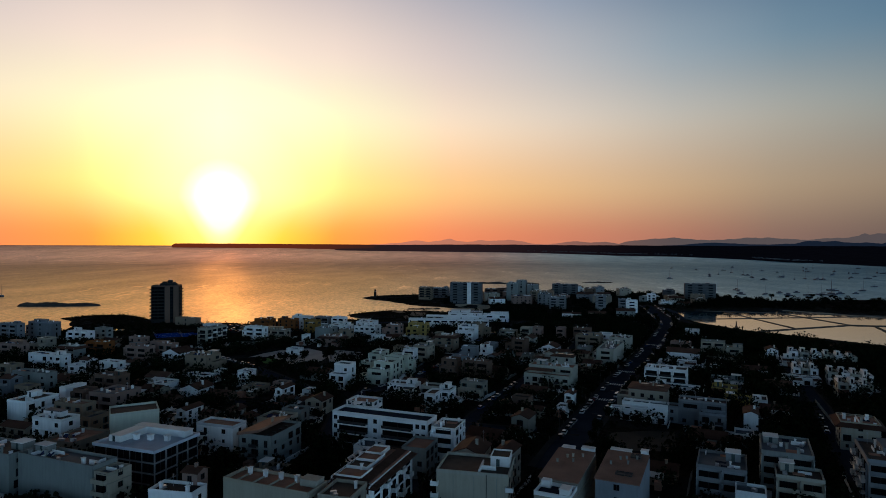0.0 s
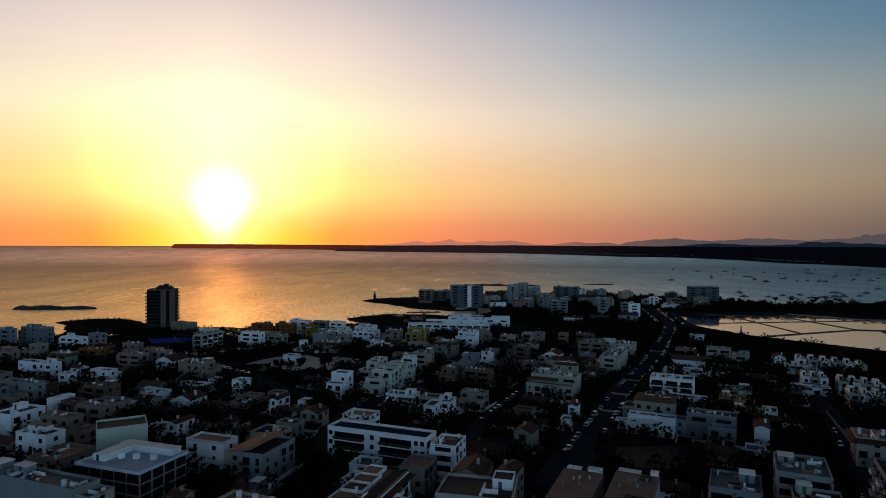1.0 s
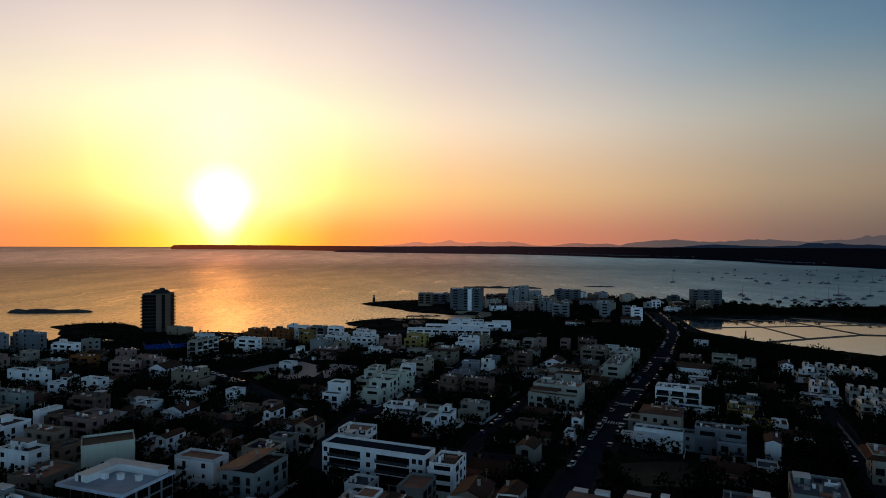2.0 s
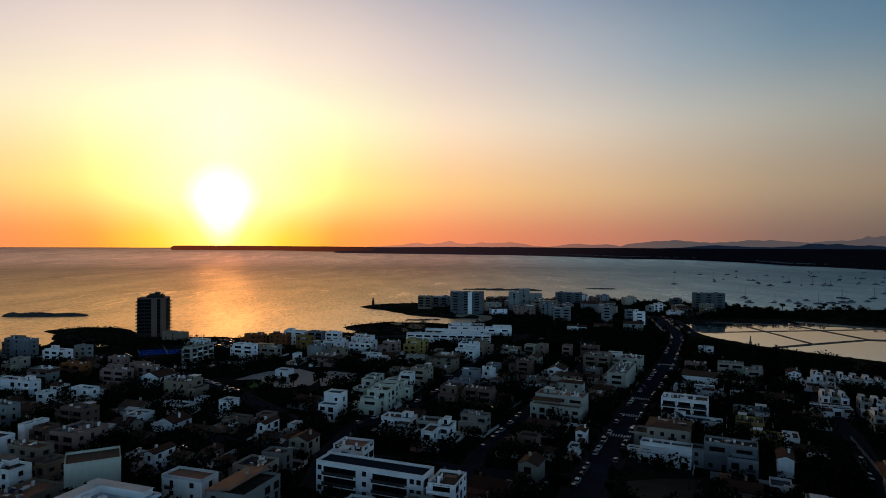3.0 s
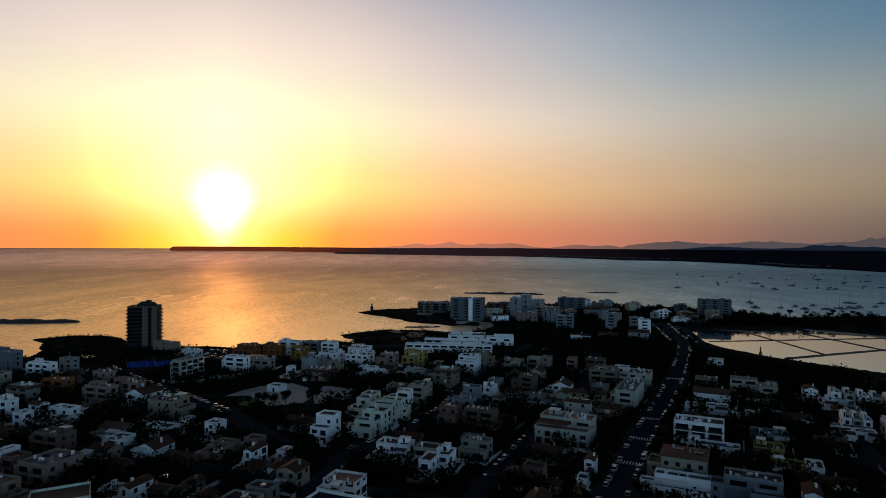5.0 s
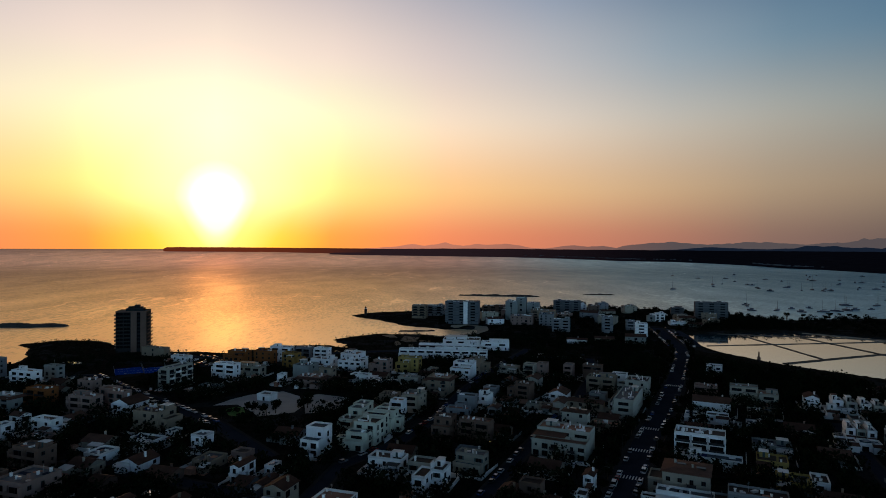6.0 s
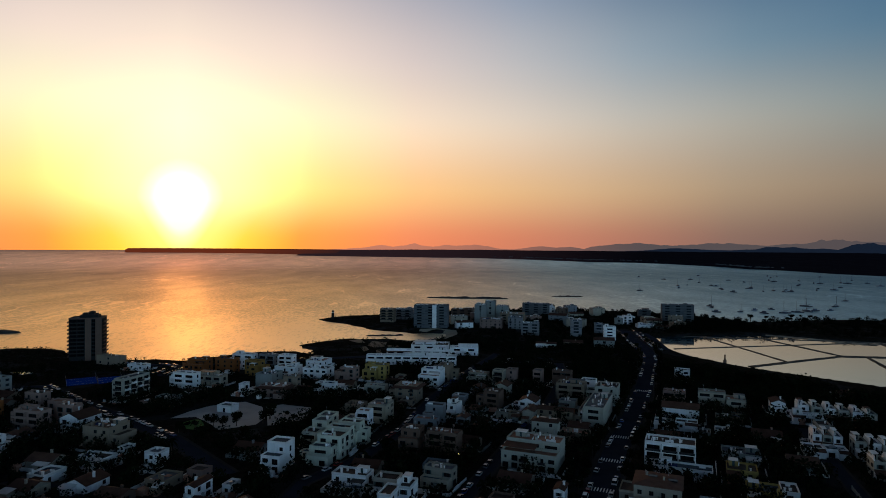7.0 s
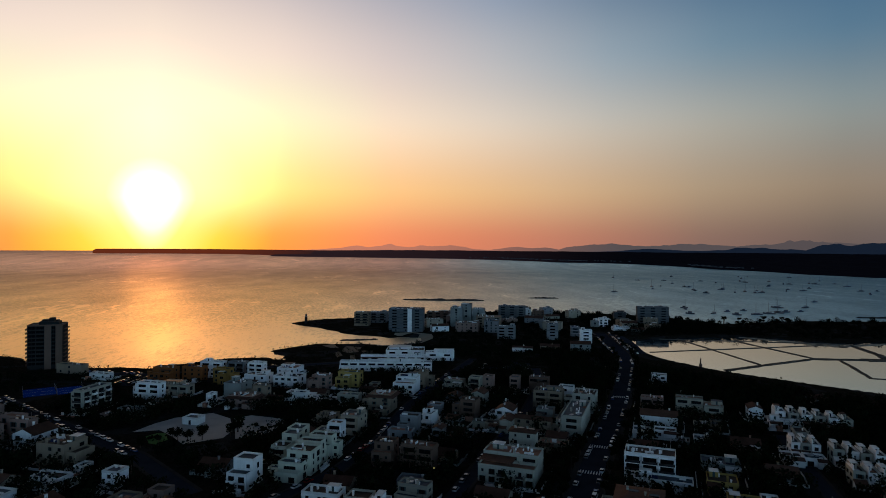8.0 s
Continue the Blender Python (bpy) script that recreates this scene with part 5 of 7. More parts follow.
def slanted_deck(root, w, d, top):
    """A tiled slope over the outer half of the roof, falling outwards, with plant tubs along the open strip."""
    bm = bmesh.new()
    lo = [bm.verts.new(c) for c in ((-w / 2 - 0.5, -d / 2 - 0.4, top + 0.1), (w * 0.14, -d / 2 - 0.4, top + 1.7), (w * 0.14, d / 2 + 0.3, top + 1.7), (-w / 2 - 0.5, d / 2 + 0.3, top + 0.1))]
    hi = [bm.verts.new((v.co.x, v.co.y, v.co.z + 0.82)) for v in lo]
    bm.faces.new(hi)
    bm.faces.new(lo[::-1])
    for i in range(4):
        bm.faces.new((lo[i], lo[(i + 1) % 4], hi[(i + 1) % 4], hi[i]))
    slope = part("tiled_slope", bm, M_WARM, root)
    bm = bmesh.new()
    lid_box(bm, -0.1 * w, 0.1 * d, top + 1.2, -0.1 * w + 0.7, 0.1 * d + 0.7, top + 3.3)
    part("chimney", bm, WALLS["cream"], slope)
    for k in range(4):
        bm = bmesh.new()
        box(bm, w * 0.24, -0.4 * d + k * 0.2 * d, top + 0.06, w * 0.24 + 1.0, -0.4 * d + k * 0.2 * d + 0.6, top + 0.6)
        part("plant_tub", bm, M_FRAME, root)


block(-96.8, 168.0, 27.7, 7.5, -22.7, 4, "stucco", "terrace", "blank")
block(-118.8, 175.9, 17.3, 10.0, -20, 4, "stucco", "terrace", "blank")
block(-61.6, 153.6, 11.9, 6.2, -12.6, 3, "white", "terrace", "blank")
block(-82.4, 183.4, 21.7, 17.0, -20.6, 4, "grey", "modern", "glass", bare=True)
block(-102.8, 218.6, 15.1, 12.0, 27.9, 4, "lime", "terrace", "blank", 12.2, bare=True)
block(-69.5, 209.7, 14.5, 7.2, -20, 3, "white", "terracotta", "plain", bare=True)
chimney_row(block(-36.9, 150.0, 24.6, 8.0, -24.0, 4, "cream", "terracotta", "blank", bare=True), 24.6, 8.0, 12.0)
block(-19.7, 144.3, 8.0, 9.7, -17, 4, "cream", "terrace", "plain")
stepped_terraces(block(-14.2, 162.0, 11.2, 25.3, -19.9, 4, "white", "eaves", "loggia", bare=True), 11.2, 25.3, 12.0)
block(-14.8, 208.8, 35.3, 8.0, -23.0, 4, "white", "terrace", "bands", bare=True)
block(6.8, 200.5, 8.0, 11.0, -20, 4, "white", "terrace", "loggia", 11.6)
block(-2.3, 188.2, 7.6, 11.0, -20, 3, "stucco", "terracotta", "windows", 9.4, bare=True)
block(-18.7, 185.2, 7.0, 12.0, -20, 2, "white", "terrace", "windows")
panelled_front(block(12.7, 160.4, 18.3, 13.5, -14.3, 4, "cream", "terrace", "blank", bare=True), 18.3, 13.5, 12.0)
block(12.8, 178.4, 8.5, 11.0, -20, 3, "ivory", "gable", "windows", 11.4)
block(22.5, 177.0, 5.2, 11.0, -27, 3, "ivory", "gable", "windows", 11.4)
brown_house = block(36.9, 159.9, 9.4, 22.0, -27, 4, "cream", "brown", "windows", bare=True)
tilted_roof(brown_house, 9.4, 22.0, 12.0, WALLS["cream"], (), ((-0.45, -0.1, 1.75), (0.12, 0.48, 2.2)))
walled_annex(brown_house, 9.4, 22.0, 10.4)
tilted_roof(block(50.6, 158.0, 10.2, 21.0, -27, 4, "grey", "brown", "plain", bare=True), 10.2, 21.0, 12.0, WALLS["stucco"], ((0.1, -0.28, 2.0, 1.1), (0.22, 0.28, 1.3, 1.4)), ((-0.48, 0.05, 1.7), (0.3, 0.48, 2.3)))
block(82.3, 170.6, 12.5, 14.0, -27, 3, "grey", "terrace", "loggia")
block(83.7, 157.8, 7.2, 6.6, -27, 2, "white", "terrace", "windows")
block(102.4, 174.3, 12.8, 17.0, -27, 4, "stucco", "terrace", "loggia")
block(98.2, 160.9, 11.0, 9.1, -27, 3, "cream", "terrace", "loggia")
block(148.9, 210.3, 11.5, 12.0, -27, 3, "cream", "eaves", "windows")
block(105.7, 235.3, 17.0, 13.0, -27, 3, "grey", "terrace", "loggia")
block(93.1, 257.8, 14.8, 13.0, -27, 3, "cream", "brown", "windows", 10.8)
block(86.7, 244.6, 17.5, 9.0, -27, 2, "white", "terrace", "windows")
block(-24.5, 231.5, 11.0, 12.0, -20, 4, "white", "terracotta", "windows", 11.4)
block(-55.2, 228.3, 10.8, 10.0, -20, 2, "cream", "terrace", "windows")
slanted_deck(block(-51.2, 202.7, 12.0, 17.3, -20, 3, "stucco", "terrace", "windows", bare=True), 12.0, 17.3, 9.0)
block(-18.4, 196.0, 7.4, 7.8, -20, 2, "white", "terrace", "windows")
block(-125.2, 285.8, 9.8, 9.0, -20, 1, "cream", "gable", "windows")
block(-44.9, 255.9, 7.8, 9.0, -20, 2, "cream", "gable", "windows")
block(20.7, 284.7, 11.2, 9.0, -27, 2, "cream", "terrace", "windows")
block(49.3, 282.3, 12.0, 9.0, -27, 1, "cream", "gable", "windows")
block(35.8, 229.6, 6.5, 9.0, -27, 2, "cream", "gable", "windows")
block(112.0, 215.8, 6.2, 8.0, -27, 1, "white", "terrace", "windows")
block(-81.4, 161.6, 5.0, 7.0, -22.7, 4, "cream", "terrace", "loggia", 11.6)
block(-59.1, 158.2, 4.4, 4.2, -17, 4, "pink", "gable", "plain")
# houses, flats and hotels further off
block(127.2, 168.0, 12.0, 20.0, -27, 4, "grey", "terrace", "loggia")
block(-114.9, 205.5, 12.2, 14.4, -20, 2, "sand", "terracotta", "windows")
block(-129.2, 217.7, 13.5, 7.2, -20, 3, "white", "terrace", "windows")
block(-142.3, 219.2, 11.8, 6.0, -20, 2, "sand", "gable", "windows")
block(-122.3, 230.4, 4.6, 8.8, -20, 2, "sand", "terrace", "windows")
block(124.0, 234.1, 5.0, 10.0, -27, 2, "white", "gable", "blank")
block(-133.7, 237.3, 14.0, 6.0, -20, 3, "sand", "terracotta", "windows")
block(-50.9, 239.1, 8.5, 6.0, -20, 2, "stucco", "terrace", "windows")
block(-69.7, 239.7, 6.0, 6.3, -20, 1, "stucco", "gable", "windows")
block(-92.5, 242.5, 4.4, 9.9, -20, 2, "white", "gable", "windows")
block(-153.9, 244.6, 10.0, 13.6, -20, 3, "white", "terrace", "blank")
block(-100.7, 245.5, 8.7, 6.0, -20, 1, "white", "terrace", "windows")
block(-85.4, 245.4, 6.7, 6.0, -20, 1, "sand", "brown", "windows")
block(44.0, 250.0, 6.6, 6.0, -27, 1, "cream", "gable", "windows")
block(-77.7, 252.1, 5.2, 6.0, -20, 1, "sand", "gable", "windows")
block(55.8, 253.6, 3.8, 6.0, -27, 1, "white", "terrace", "plain")
block(-128.2, 256.5, 12.9, 14.0, -20, 3, "pink", "terrace", "loggia")
block(39.4, 256.6, 7.4, 5.7, -27, 2, "brown", "terrace", "windows")
block(32.2, 259.1, 5.8, 6.3, -27, 1, "sand", "brown", "windows")
block(-141.8, 259.4, 6.7, 6.0, -20, 3, "brown", "terrace", "loggia")
block(61.4, 264.7, 3.5, 6.8, -27, 2, "white", "gable", "windows")
block(144.2, 264.7, 5.6, 10.0, -27, 1, "white", "terrace", "plain")
block(-150.1, 264.9, 3.5, 10.0, -20, 3, "white", "terrace", "blank")
block(2.4, 265.2, 4.8, 10.0, -20, 2, "white", "terrace", "windows")
block(135.0, 265.4, 10.9, 10.0, -27, 1, "yellow", "terrace", "windows")
block(-53.1, 268.0, 3.5, 10.0, -20, 1, "grey", "gable", "windows")
block(-59.8, 268.3, 6.1, 6.0, -20, 1, "grey", "gable", "windows")
block(-110.7, 269.7, 6.7, 6.6, -20, 1, "brown", "gable", "windows")
block(8.8, 270.8, 4.8, 9.0, -20, 2, "white", "steps", "windows")
block(-63.8, 277.3, 3.8, 10.0, -20, 2, "white", "gable", "windows")
block(200.0, 277.4, 4.1, 9.0, -24, 2, "ivory", "steps", "windows")
block(-92.1, 277.4, 10.6, 7.5, -20, 1, "brown", "brown", "windows")
block(-178.2, 279.2, 8.5, 6.0, -20, 2, "sand", "terrace", "windows")
block(196.2, 280.1, 4.2, 9.0, -24, 2, "white", "steps", "windows")
block(-11.5, 281.0, 13.5, 11.0, -20, 2, "white", "terrace", "windows")
block(192.3, 282.9, 4.3, 9.0, -24, 2, "ivory", "steps", "windows")
block(-54.2, 283.1, 3.6, 6.0, -20, 1, "white", "terrace", "plain")
block(-187.9, 283.2, 6.3, 6.0, -20, 3, "grey", "gable", "windows")
block(139.0, 286.0, 10.9, 10.0, -27, 1, "yellow", "terrace", "windows")
block(-145.2, 287.4, 13.3, 7.6, -20, 3, "brown", "terrace", "loggia")
block(2.0, 277.5, 8.5, 7.0, -20, 2, "ivory", "terrace", "windows")
block(116.7, 288.6, 21.3, 7.0, -27, 1, "white", "terrace", "plain")
block(-107.2, 290.3, 9.4, 10.8, -20, 1, "white", "gable", "windows")
block(-80.5, 291.0, 8.5, 10.2, -20, 1, "sand", "terrace", "windows")
block(-184.5, 294.3, 20.8, 6.0, -20, 3, "stucco", "terrace", "windows")
block(214.9, 297.6, 4.2, 9.0, -24, 2, "white", "steps", "windows")
block(-69.9, 298.4, 6.9, 6.0, -20, 1, "pink", "terrace", "windows")
block(21.0, 298.9, 9.7, 7.0, -20, 1, "grey", "terrace", "windows")
block(-126.1, 299.2, 7.8, 10.0, -20, 1, "white", "terrace", "windows")
block(211.3, 300.8, 4.2, 9.0, -24, 2, "ivory", "steps", "windows")
block(117.5, 301.6, 19.3, 10.0, -27, 3, "white", "terrace", "loggia")
block(207.7, 304.0, 4.3, 9.0, -24, 2, "white", "steps", "windows")
block(149.1, 304.1, 14.7, 10.0, -27, 1, "stucco", "terrace", "windows")
block(192.0, 305.2, 8.1, 7.0, -24, 1, "white", "terrace", "windows")
block(61.2, 305.3, 22.3, 18.0, -27, 3, "ivory", "terracotta", "loggia")
block(203.9, 307.2, 4.4, 9.0, -24, 2, "ivory", "steps", "windows")
block(184.2, 308.8, 7.9, 7.0, -24, 1, "white", "terrace", "windows")
block(-42.2, 307.3, 8.3, 12.0, -20, 3, "white", "terrace", "windows", 10.6, bare=True)
block(-90.6, 311.4, 6.5, 6.4, -20, 2, "white", "terrace", "windows")
block(-25.6, 311.9, 10.0, 8.9, -20, 2, "lime", "terrace", "loggia")
block(-207.0, 312.4, 8.5, 6.0, -20, 3, "sand", "terrace", "windows")
block(198.7, 314.0, 3.5, 9.0, -24, 2, "white", "steps", "windows")
block(195.4, 316.1, 3.5, 9.0, -24, 2, "ivory", "steps", "windows")
block(-115.9, 316.4, 13.7, 6.8, -20, 1, "white", "terrace", "windows")
block(192.1, 318.1, 3.5, 9.0, -24, 2, "white", "steps", "windows")
block(-21.4, 319.9, 10.5, 8.9, -20, 3, "lime", "terrace", "windows")
block(25.8, 320.5, 14.1, 6.0, -27, 3, "brown", "terracotta", "loggia")
block(11.7, 325.1, 8.6, 10.9, -20, 3, "brown", "terrace", "windows")
block(-183.4, 327.2, 5.8, 6.0, -20, 2, "white", "terrace", "windows")
block(-108.8, 327.3, 4.0, 6.0, -20, 1, "white", "terrace", "plain")
block(-19.8, 328.9, 10.5, 8.9, -20, 3, "lime", "terrace", "windows")
block(205.4, 331.9, 5.5, 10.0, -24, 2, "stucco", "terrace", "blank")
block(148.4, 332.6, 5.0, 7.0, -27, 1, "stucco", "terrace", "plain")
block(-31.9, 335.4, 7.1, 7.9, -20, 2, "lime", "terrace", "loggia")
block(157.8, 335.8, 5.1, 7.0, -27, 1, "white", "terrace", "windows")
block(-169.6, 335.9, 12.1, 6.0, -20, 2, "white", "terrace", "windows")
block(88.0, 336.2, 12.9, 7.0, -27, 1, "sand", "terracotta", "windows")
block(73.9, 335.6, 11.8, 6.8, -27, 3, "ivory", "brown", "windows")
block(164.1, 336.7, 4.1, 7.0, -27, 1, "white", "terrace", "plain")
block(-15.6, 336.9, 10.5, 8.9, -20, 3, "lime", "terrace", "windows")
block(-122.8, 340.2, 13.7, 12.3, -20, 3, "sand", "terrace", "windows")
block(-206.1, 341.4, 23.9, 6.0, -20, 3, "white", "terracotta", "windows")
block(-28.2, 342.6, 7.1, 7.9, -20, 3, "lime", "terrace", "windows")
block(-186.5, 343.7, 6.5, 6.0, -20, 2, "white", "gable", "windows")
block(241.9, 347.7, 4.6, 9.0, -24, 2, "ivory", "steps", "windows")
block(147.7, 349.1, 10.0, 7.0, -27, 1, "white", "terrace", "windows")
block(-26.9, 350.7, 7.1, 7.9, -20, 3, "lime", "terrace", "windows")
block(237.5, 351.3, 4.7, 9.0, -24, 2, "white", "steps", "windows")
block(19.7, 352.0, 11.2, 6.0, -20, 2, "grey", "terracotta", "windows")
block(135.7, 352.2, 5.2, 7.0, -27, 1, "white", "terrace", "windows")
block(37.9, 355.1, 4.8, 7.0, -27, 2, "grey", "gable", "windows")
block(233.1, 355.1, 4.8, 9.0, -24, 2, "ivory", "steps", "windows")
block(-16.6, 355.8, 4.7, 8.9, -20, 2, "lime", "terrace", "loggia")
block(178.1, 356.5, 5.4, 7.0, -27, 1, "sand", "terrace", "windows")
block(215.5, 357.0, 14.3, 7.0, -24, 1, "white", "terrace", "windows")
block(170.9, 357.6, 7.0, 7.0, -27, 1, "cream", "terrace", "windows")
block(-10.0, 356.6, 6.6, 5.8, -20, 3, "white", "terracotta", "loggia")
block(228.7, 358.9, 4.8, 9.0, -24, 2, "white", "steps", "windows")
block(48.7, 359.5, 6.3, 6.0, -27, 1, "stucco", "gable", "windows")
block(224.1, 362.8, 4.9, 9.0, -24, 2, "ivory", "steps", "windows")
block(24.3, 363.5, 9.0, 11.0, -20, 3, "grey", "terrace", "windows")
block(73.7, 366.6, 5.7, 10.6, -27, 2, "cream", "gable", "windows")
block(153.0, 366.6, 17.9, 10.0, -27, 2, "white", "brown", "blank")
block(219.4, 366.8, 5.0, 9.0, -24, 2, "white", "steps", "windows")
block(86.5, 365.3, 18.1, 5.9, -27, 2, "sand", "brown", "windows")
block(-169.2, 367.5, 15.9, 6.5, -20, 3, "pink", "terracotta", "loggia")
block(-147.1, 367.9, 11.8, 13.0, -20, 2, "white", "gable", "windows")
block(110.0, 369.2, 10.0, 34.0, -27, 3, "ivory", "terrace", "loggia")
block(66.6, 369.4, 6.4, 6.0, -27, 1, "sand", "terrace", "windows")
block(-209.8, 369.4, 13.2, 6.8, -20, 3, "stucco", "eaves", "loggia")
block(-2.4, 371.2, 9.6, 11.0, -20, 3, "cream", "terrace", "loggia")
block(61.0, 373.2, 6.7, 5.7, -27, 1, "cream", "terrace", "windows")
block(211.1, 375.1, 6.8, 10.0, -24, 2, "white", "gable", "windows")
block(-156.6, 376.3, 10.8, 5.6, -20, 3, "pink", "terrace", "windows")
block(-248.8, 377.8, 16.3, 6.0, -20, 3, "pink", "terrace", "loggia")
block(96.7, 380.1, 8.8, 11.0, -27, 2, "stucco", "terrace", "windows")
block(36.1, 380.2, 4.9, 9.0, -27, 2, "white", "steps", "windows")
block(191.0, 380.7, 9.7, 10.0, -27, 2, "cream", "terracotta", "loggia")
block(-15.6, 382.3, 9.1, 8.7, -20, 2, "sand", "terrace", "windows")
block(49.1, 383.0, 6.8, 6.0, -27, 1, "stucco", "gable", "windows")
block(-164.8, 384.0, 9.9, 6.1, -20, 3, "pink", "terracotta", "windows")
block(179.0, 384.0, 13.9, 10.0, -27, 3, "cream", "terracotta", "loggia")
block(-201.1, 384.3, 14.8, 7.1, -20, 3, "orange", "terrace", "loggia")
block(77.3, 385.9, 9.4, 11.0, -27, 2, "white", "gable", "windows")
block(59.2, 393.9, 8.9, 8.3, -27, 3, "brown", "terrace", "loggia")
block(-84.6, 395.1, 8.5, 7.0, -20, 1, "white", "terrace", "plain")
block(40.1, 396.1, 7.4, 9.6, -27, 2, "grey", "terrace", "windows")
block(-243.6, 396.8, 7.7, 12.3, -20, 3, "cream", "terrace", "windows")
block(164.5, 398.5, 12.3, 10.0, -27, 2, "pink", "terracotta", "loggia")
block(12.0, 401.9, 6.7, 7.0, -20, 1, "sand", "terrace", "windows")
block(127.0, 403.5, 12.4, 14.3, -27, 3, "ivory", "terrace", "windows")
block(271.5, 403.5, 7.4, 7.0, -24, 1, "sand", "gable", "windows")
block(-186.6, 403.7, 11.0, 6.0, -20, 3, "pink", "terrace", "windows")
block(-130.5, 406.3, 5.5, 6.0, -20, 1, "pink", "terrace", "plain")
block(107.9, 410.7, 16.1, 9.9, -27, 3, "sand", "terrace", "loggia")
block(83.3, 411.2, 3.5, 6.0, -27, 1, "grey", "terrace", "plain")
block(12.7, 412.7, 13.1, 11.4, -20, 3, "sand", "eaves", "windows")
block(-122.3, 415.9, 13.4, 7.0, -20, 1, "stucco", "terrace", "plain")
block(120.1, 417.0, 8.5, 11.0, -27, 3, "white", "terrace", "windows")
block(69.8, 423.5, 7.9, 10.7, -27, 2, "ivory", "gable", "blank")
block(-16.2, 426.8, 7.0, 6.6, -20, 1, "white", "terrace", "windows")
block(-6.3, 424.6, 12.9, 6.0, -20, 2, "ivory", "terrace", "windows")
block(-65.6, 428.1, 15.3, 9.2, -20, 2, "pink", "eaves", "windows")
block(-148.2, 429.5, 6.6, 20.3, -20, 4, "ivory", "terrace", "loggia")
block(-238.4, 430.6, 17.8, 6.0, -20, 3, "white", "terracotta", "loggia")
block(-36.8, 431.4, 11.7, 8.9, -20, 2, "white", "terrace", "windows")
block(-27.1, 432.9, 5.0, 6.0, -20, 1, "white", "terrace", "windows")
block(-85.2, 433.7, 3.5, 6.0, -20, 2, "white", "terrace", "blank")
block(-49.3, 434.3, 9.7, 6.0, -20, 1, "sand", "gable", "windows")
block(-57.8, 438.6, 8.9, 5.8, -20, 3, "sand", "terrace", "windows")
block(111.2, 444.0, 12.1, 9.6, -27, 3, "brown", "terrace", "loggia")
block(-231.2, 446.4, 10.4, 6.0, -20, 3, "stucco", "terrace", "windows")
block(97.1, 448.3, 5.5, 7.8, -27, 3, "pink", "terrace", "loggia")
block(-297.1, 448.9, 16.7, 6.0, -20, 4, "grey", "terrace", "loggia")
block(-73.7, 449.8, 11.2, 12.9, -20, 3, "stucco", "terrace", "blank")
block(72.0, 450.2, 7.1, 6.2, -27, 3, "cream", "terrace", "loggia")
block(4.7, 450.8, 9.6, 7.0, -20, 1, "pink", "gable", "windows")
block(80.9, 452.9, 6.3, 6.7, -27, 3, "pink", "terrace", "windows")
block(-124.9, 453.3, 15.6, 6.0, -20, 3, "white", "terrace", "loggia")
block(28.5, 454.4, 13.5, 15.5, -20, 3, "white", "terrace", "windows")
block(58.9, 456.8, 12.5, 10.3, -27, 2, "cream", "terracotta", "windows")
block(-279.4, 457.0, 23.2, 7.2, -20, 4, "grey", "terrace", "plain")
block(198.0, 458.6, 9.9, 10.0, -27, 2, "white", "terrace", "windows")
block(-111.5, 460.4, 18.1, 7.2, -20, 2, "cream", "terrace", "loggia")
block(-25.7, 462.5, 10.7, 12.3, -20, 3, "pink", "terrace", "windows")
block(8.7, 465.5, 5.7, 6.6, -20, 1, "cream", "terrace", "windows")
block(38.3, 468.9, 8.6, 12.2, -20, 3, "sand", "terrace", "windows")
block(-7.9, 471.7, 14.7, 12.3, -20, 3, "yellow", "terrace", "windows")
block(-46.9, 481.0, 17.7, 11.6, -20, 2, "white", "terrace", "windows")
block(-68.0, 487.5, 15.6, 10.5, -20, 2, "white", "terrace", "windows")
block(-92.5, 490.5, 12.1, 9.3, -20, 3, "ochre", "terrace", "windows")
block(-131.7, 498.8, 15.5, 10.5, -20, 3, "orange", "terrace", "windows")
block(-112.6, 500.9, 15.6, 6.3, -20, 3, "orange", "terrace", "windows")
block(-50.1, 510.2, 13.7, 14.0, -20, 2, "white", "terracotta", "windows")
block(-73.1, 513.0, 11.0, 6.3, -20, 3, "white", "terrace", "loggia")
block(-177.7, 513.7, 14.6, 6.0, -20, 1, "white", "terrace", "plain")
block(-87.1, 516.5, 12.4, 6.0, -20, 3, "grey", "terrace", "loggia")
block(-105.3, 518.4, 17.0, 9.7, -20, 3, "white", "terrace", "loggia")
block(17.3, 522.8, 68.0, 9.0, -8, 2, "white", "terrace", "loggia")
block(-205.4, 533.7, 21.6, 6.0, -20, 2, "sand", "terrace", "plain")
block(23.4, 547.6, 50.3, 9.0, -8, 2, "white", "terrace", "loggia")
block(62.0, 562.0, 23.1, 10.0, -8, 2, "white", "terrace", "loggia")
block(35.2, 579.5, 31.1, 18.0, -8, 2, "white", "terrace", "loggia")
block(192.1, 596.9, 17.6, 10.0, -15, 2, "stucco", "gable", "windows")
block(139.4, 597.0, 17.7, 7.0, -15, 1, "white", "gable", "windows")
block(166.9, 607.0, 17.0, 7.0, -15, 1, "sand", "gable", "windows")
block(211.6, 637.6, 11.1, 10.0, -15, 4, "white", "terrace", "loggia")
block(186.3, 663.0, 11.0, 10.0, -15, 5, "grey", "terrace", "loggia")
block(141.9, 673.0, 17.9, 10.0, -15, 4, "grey", "terrace", "loggia")
block(217.1, 685.3, 9.1, 10.0, -15, 3, "grey", "terrace", "loggia")
block(296.5, 711.3, 13.7, 7.0, -15, 1, "stucco", "gable", "windows")
block(137.1, 724.1, 15.1, 17.4, -15, 4, "grey", "terrace", "windows")
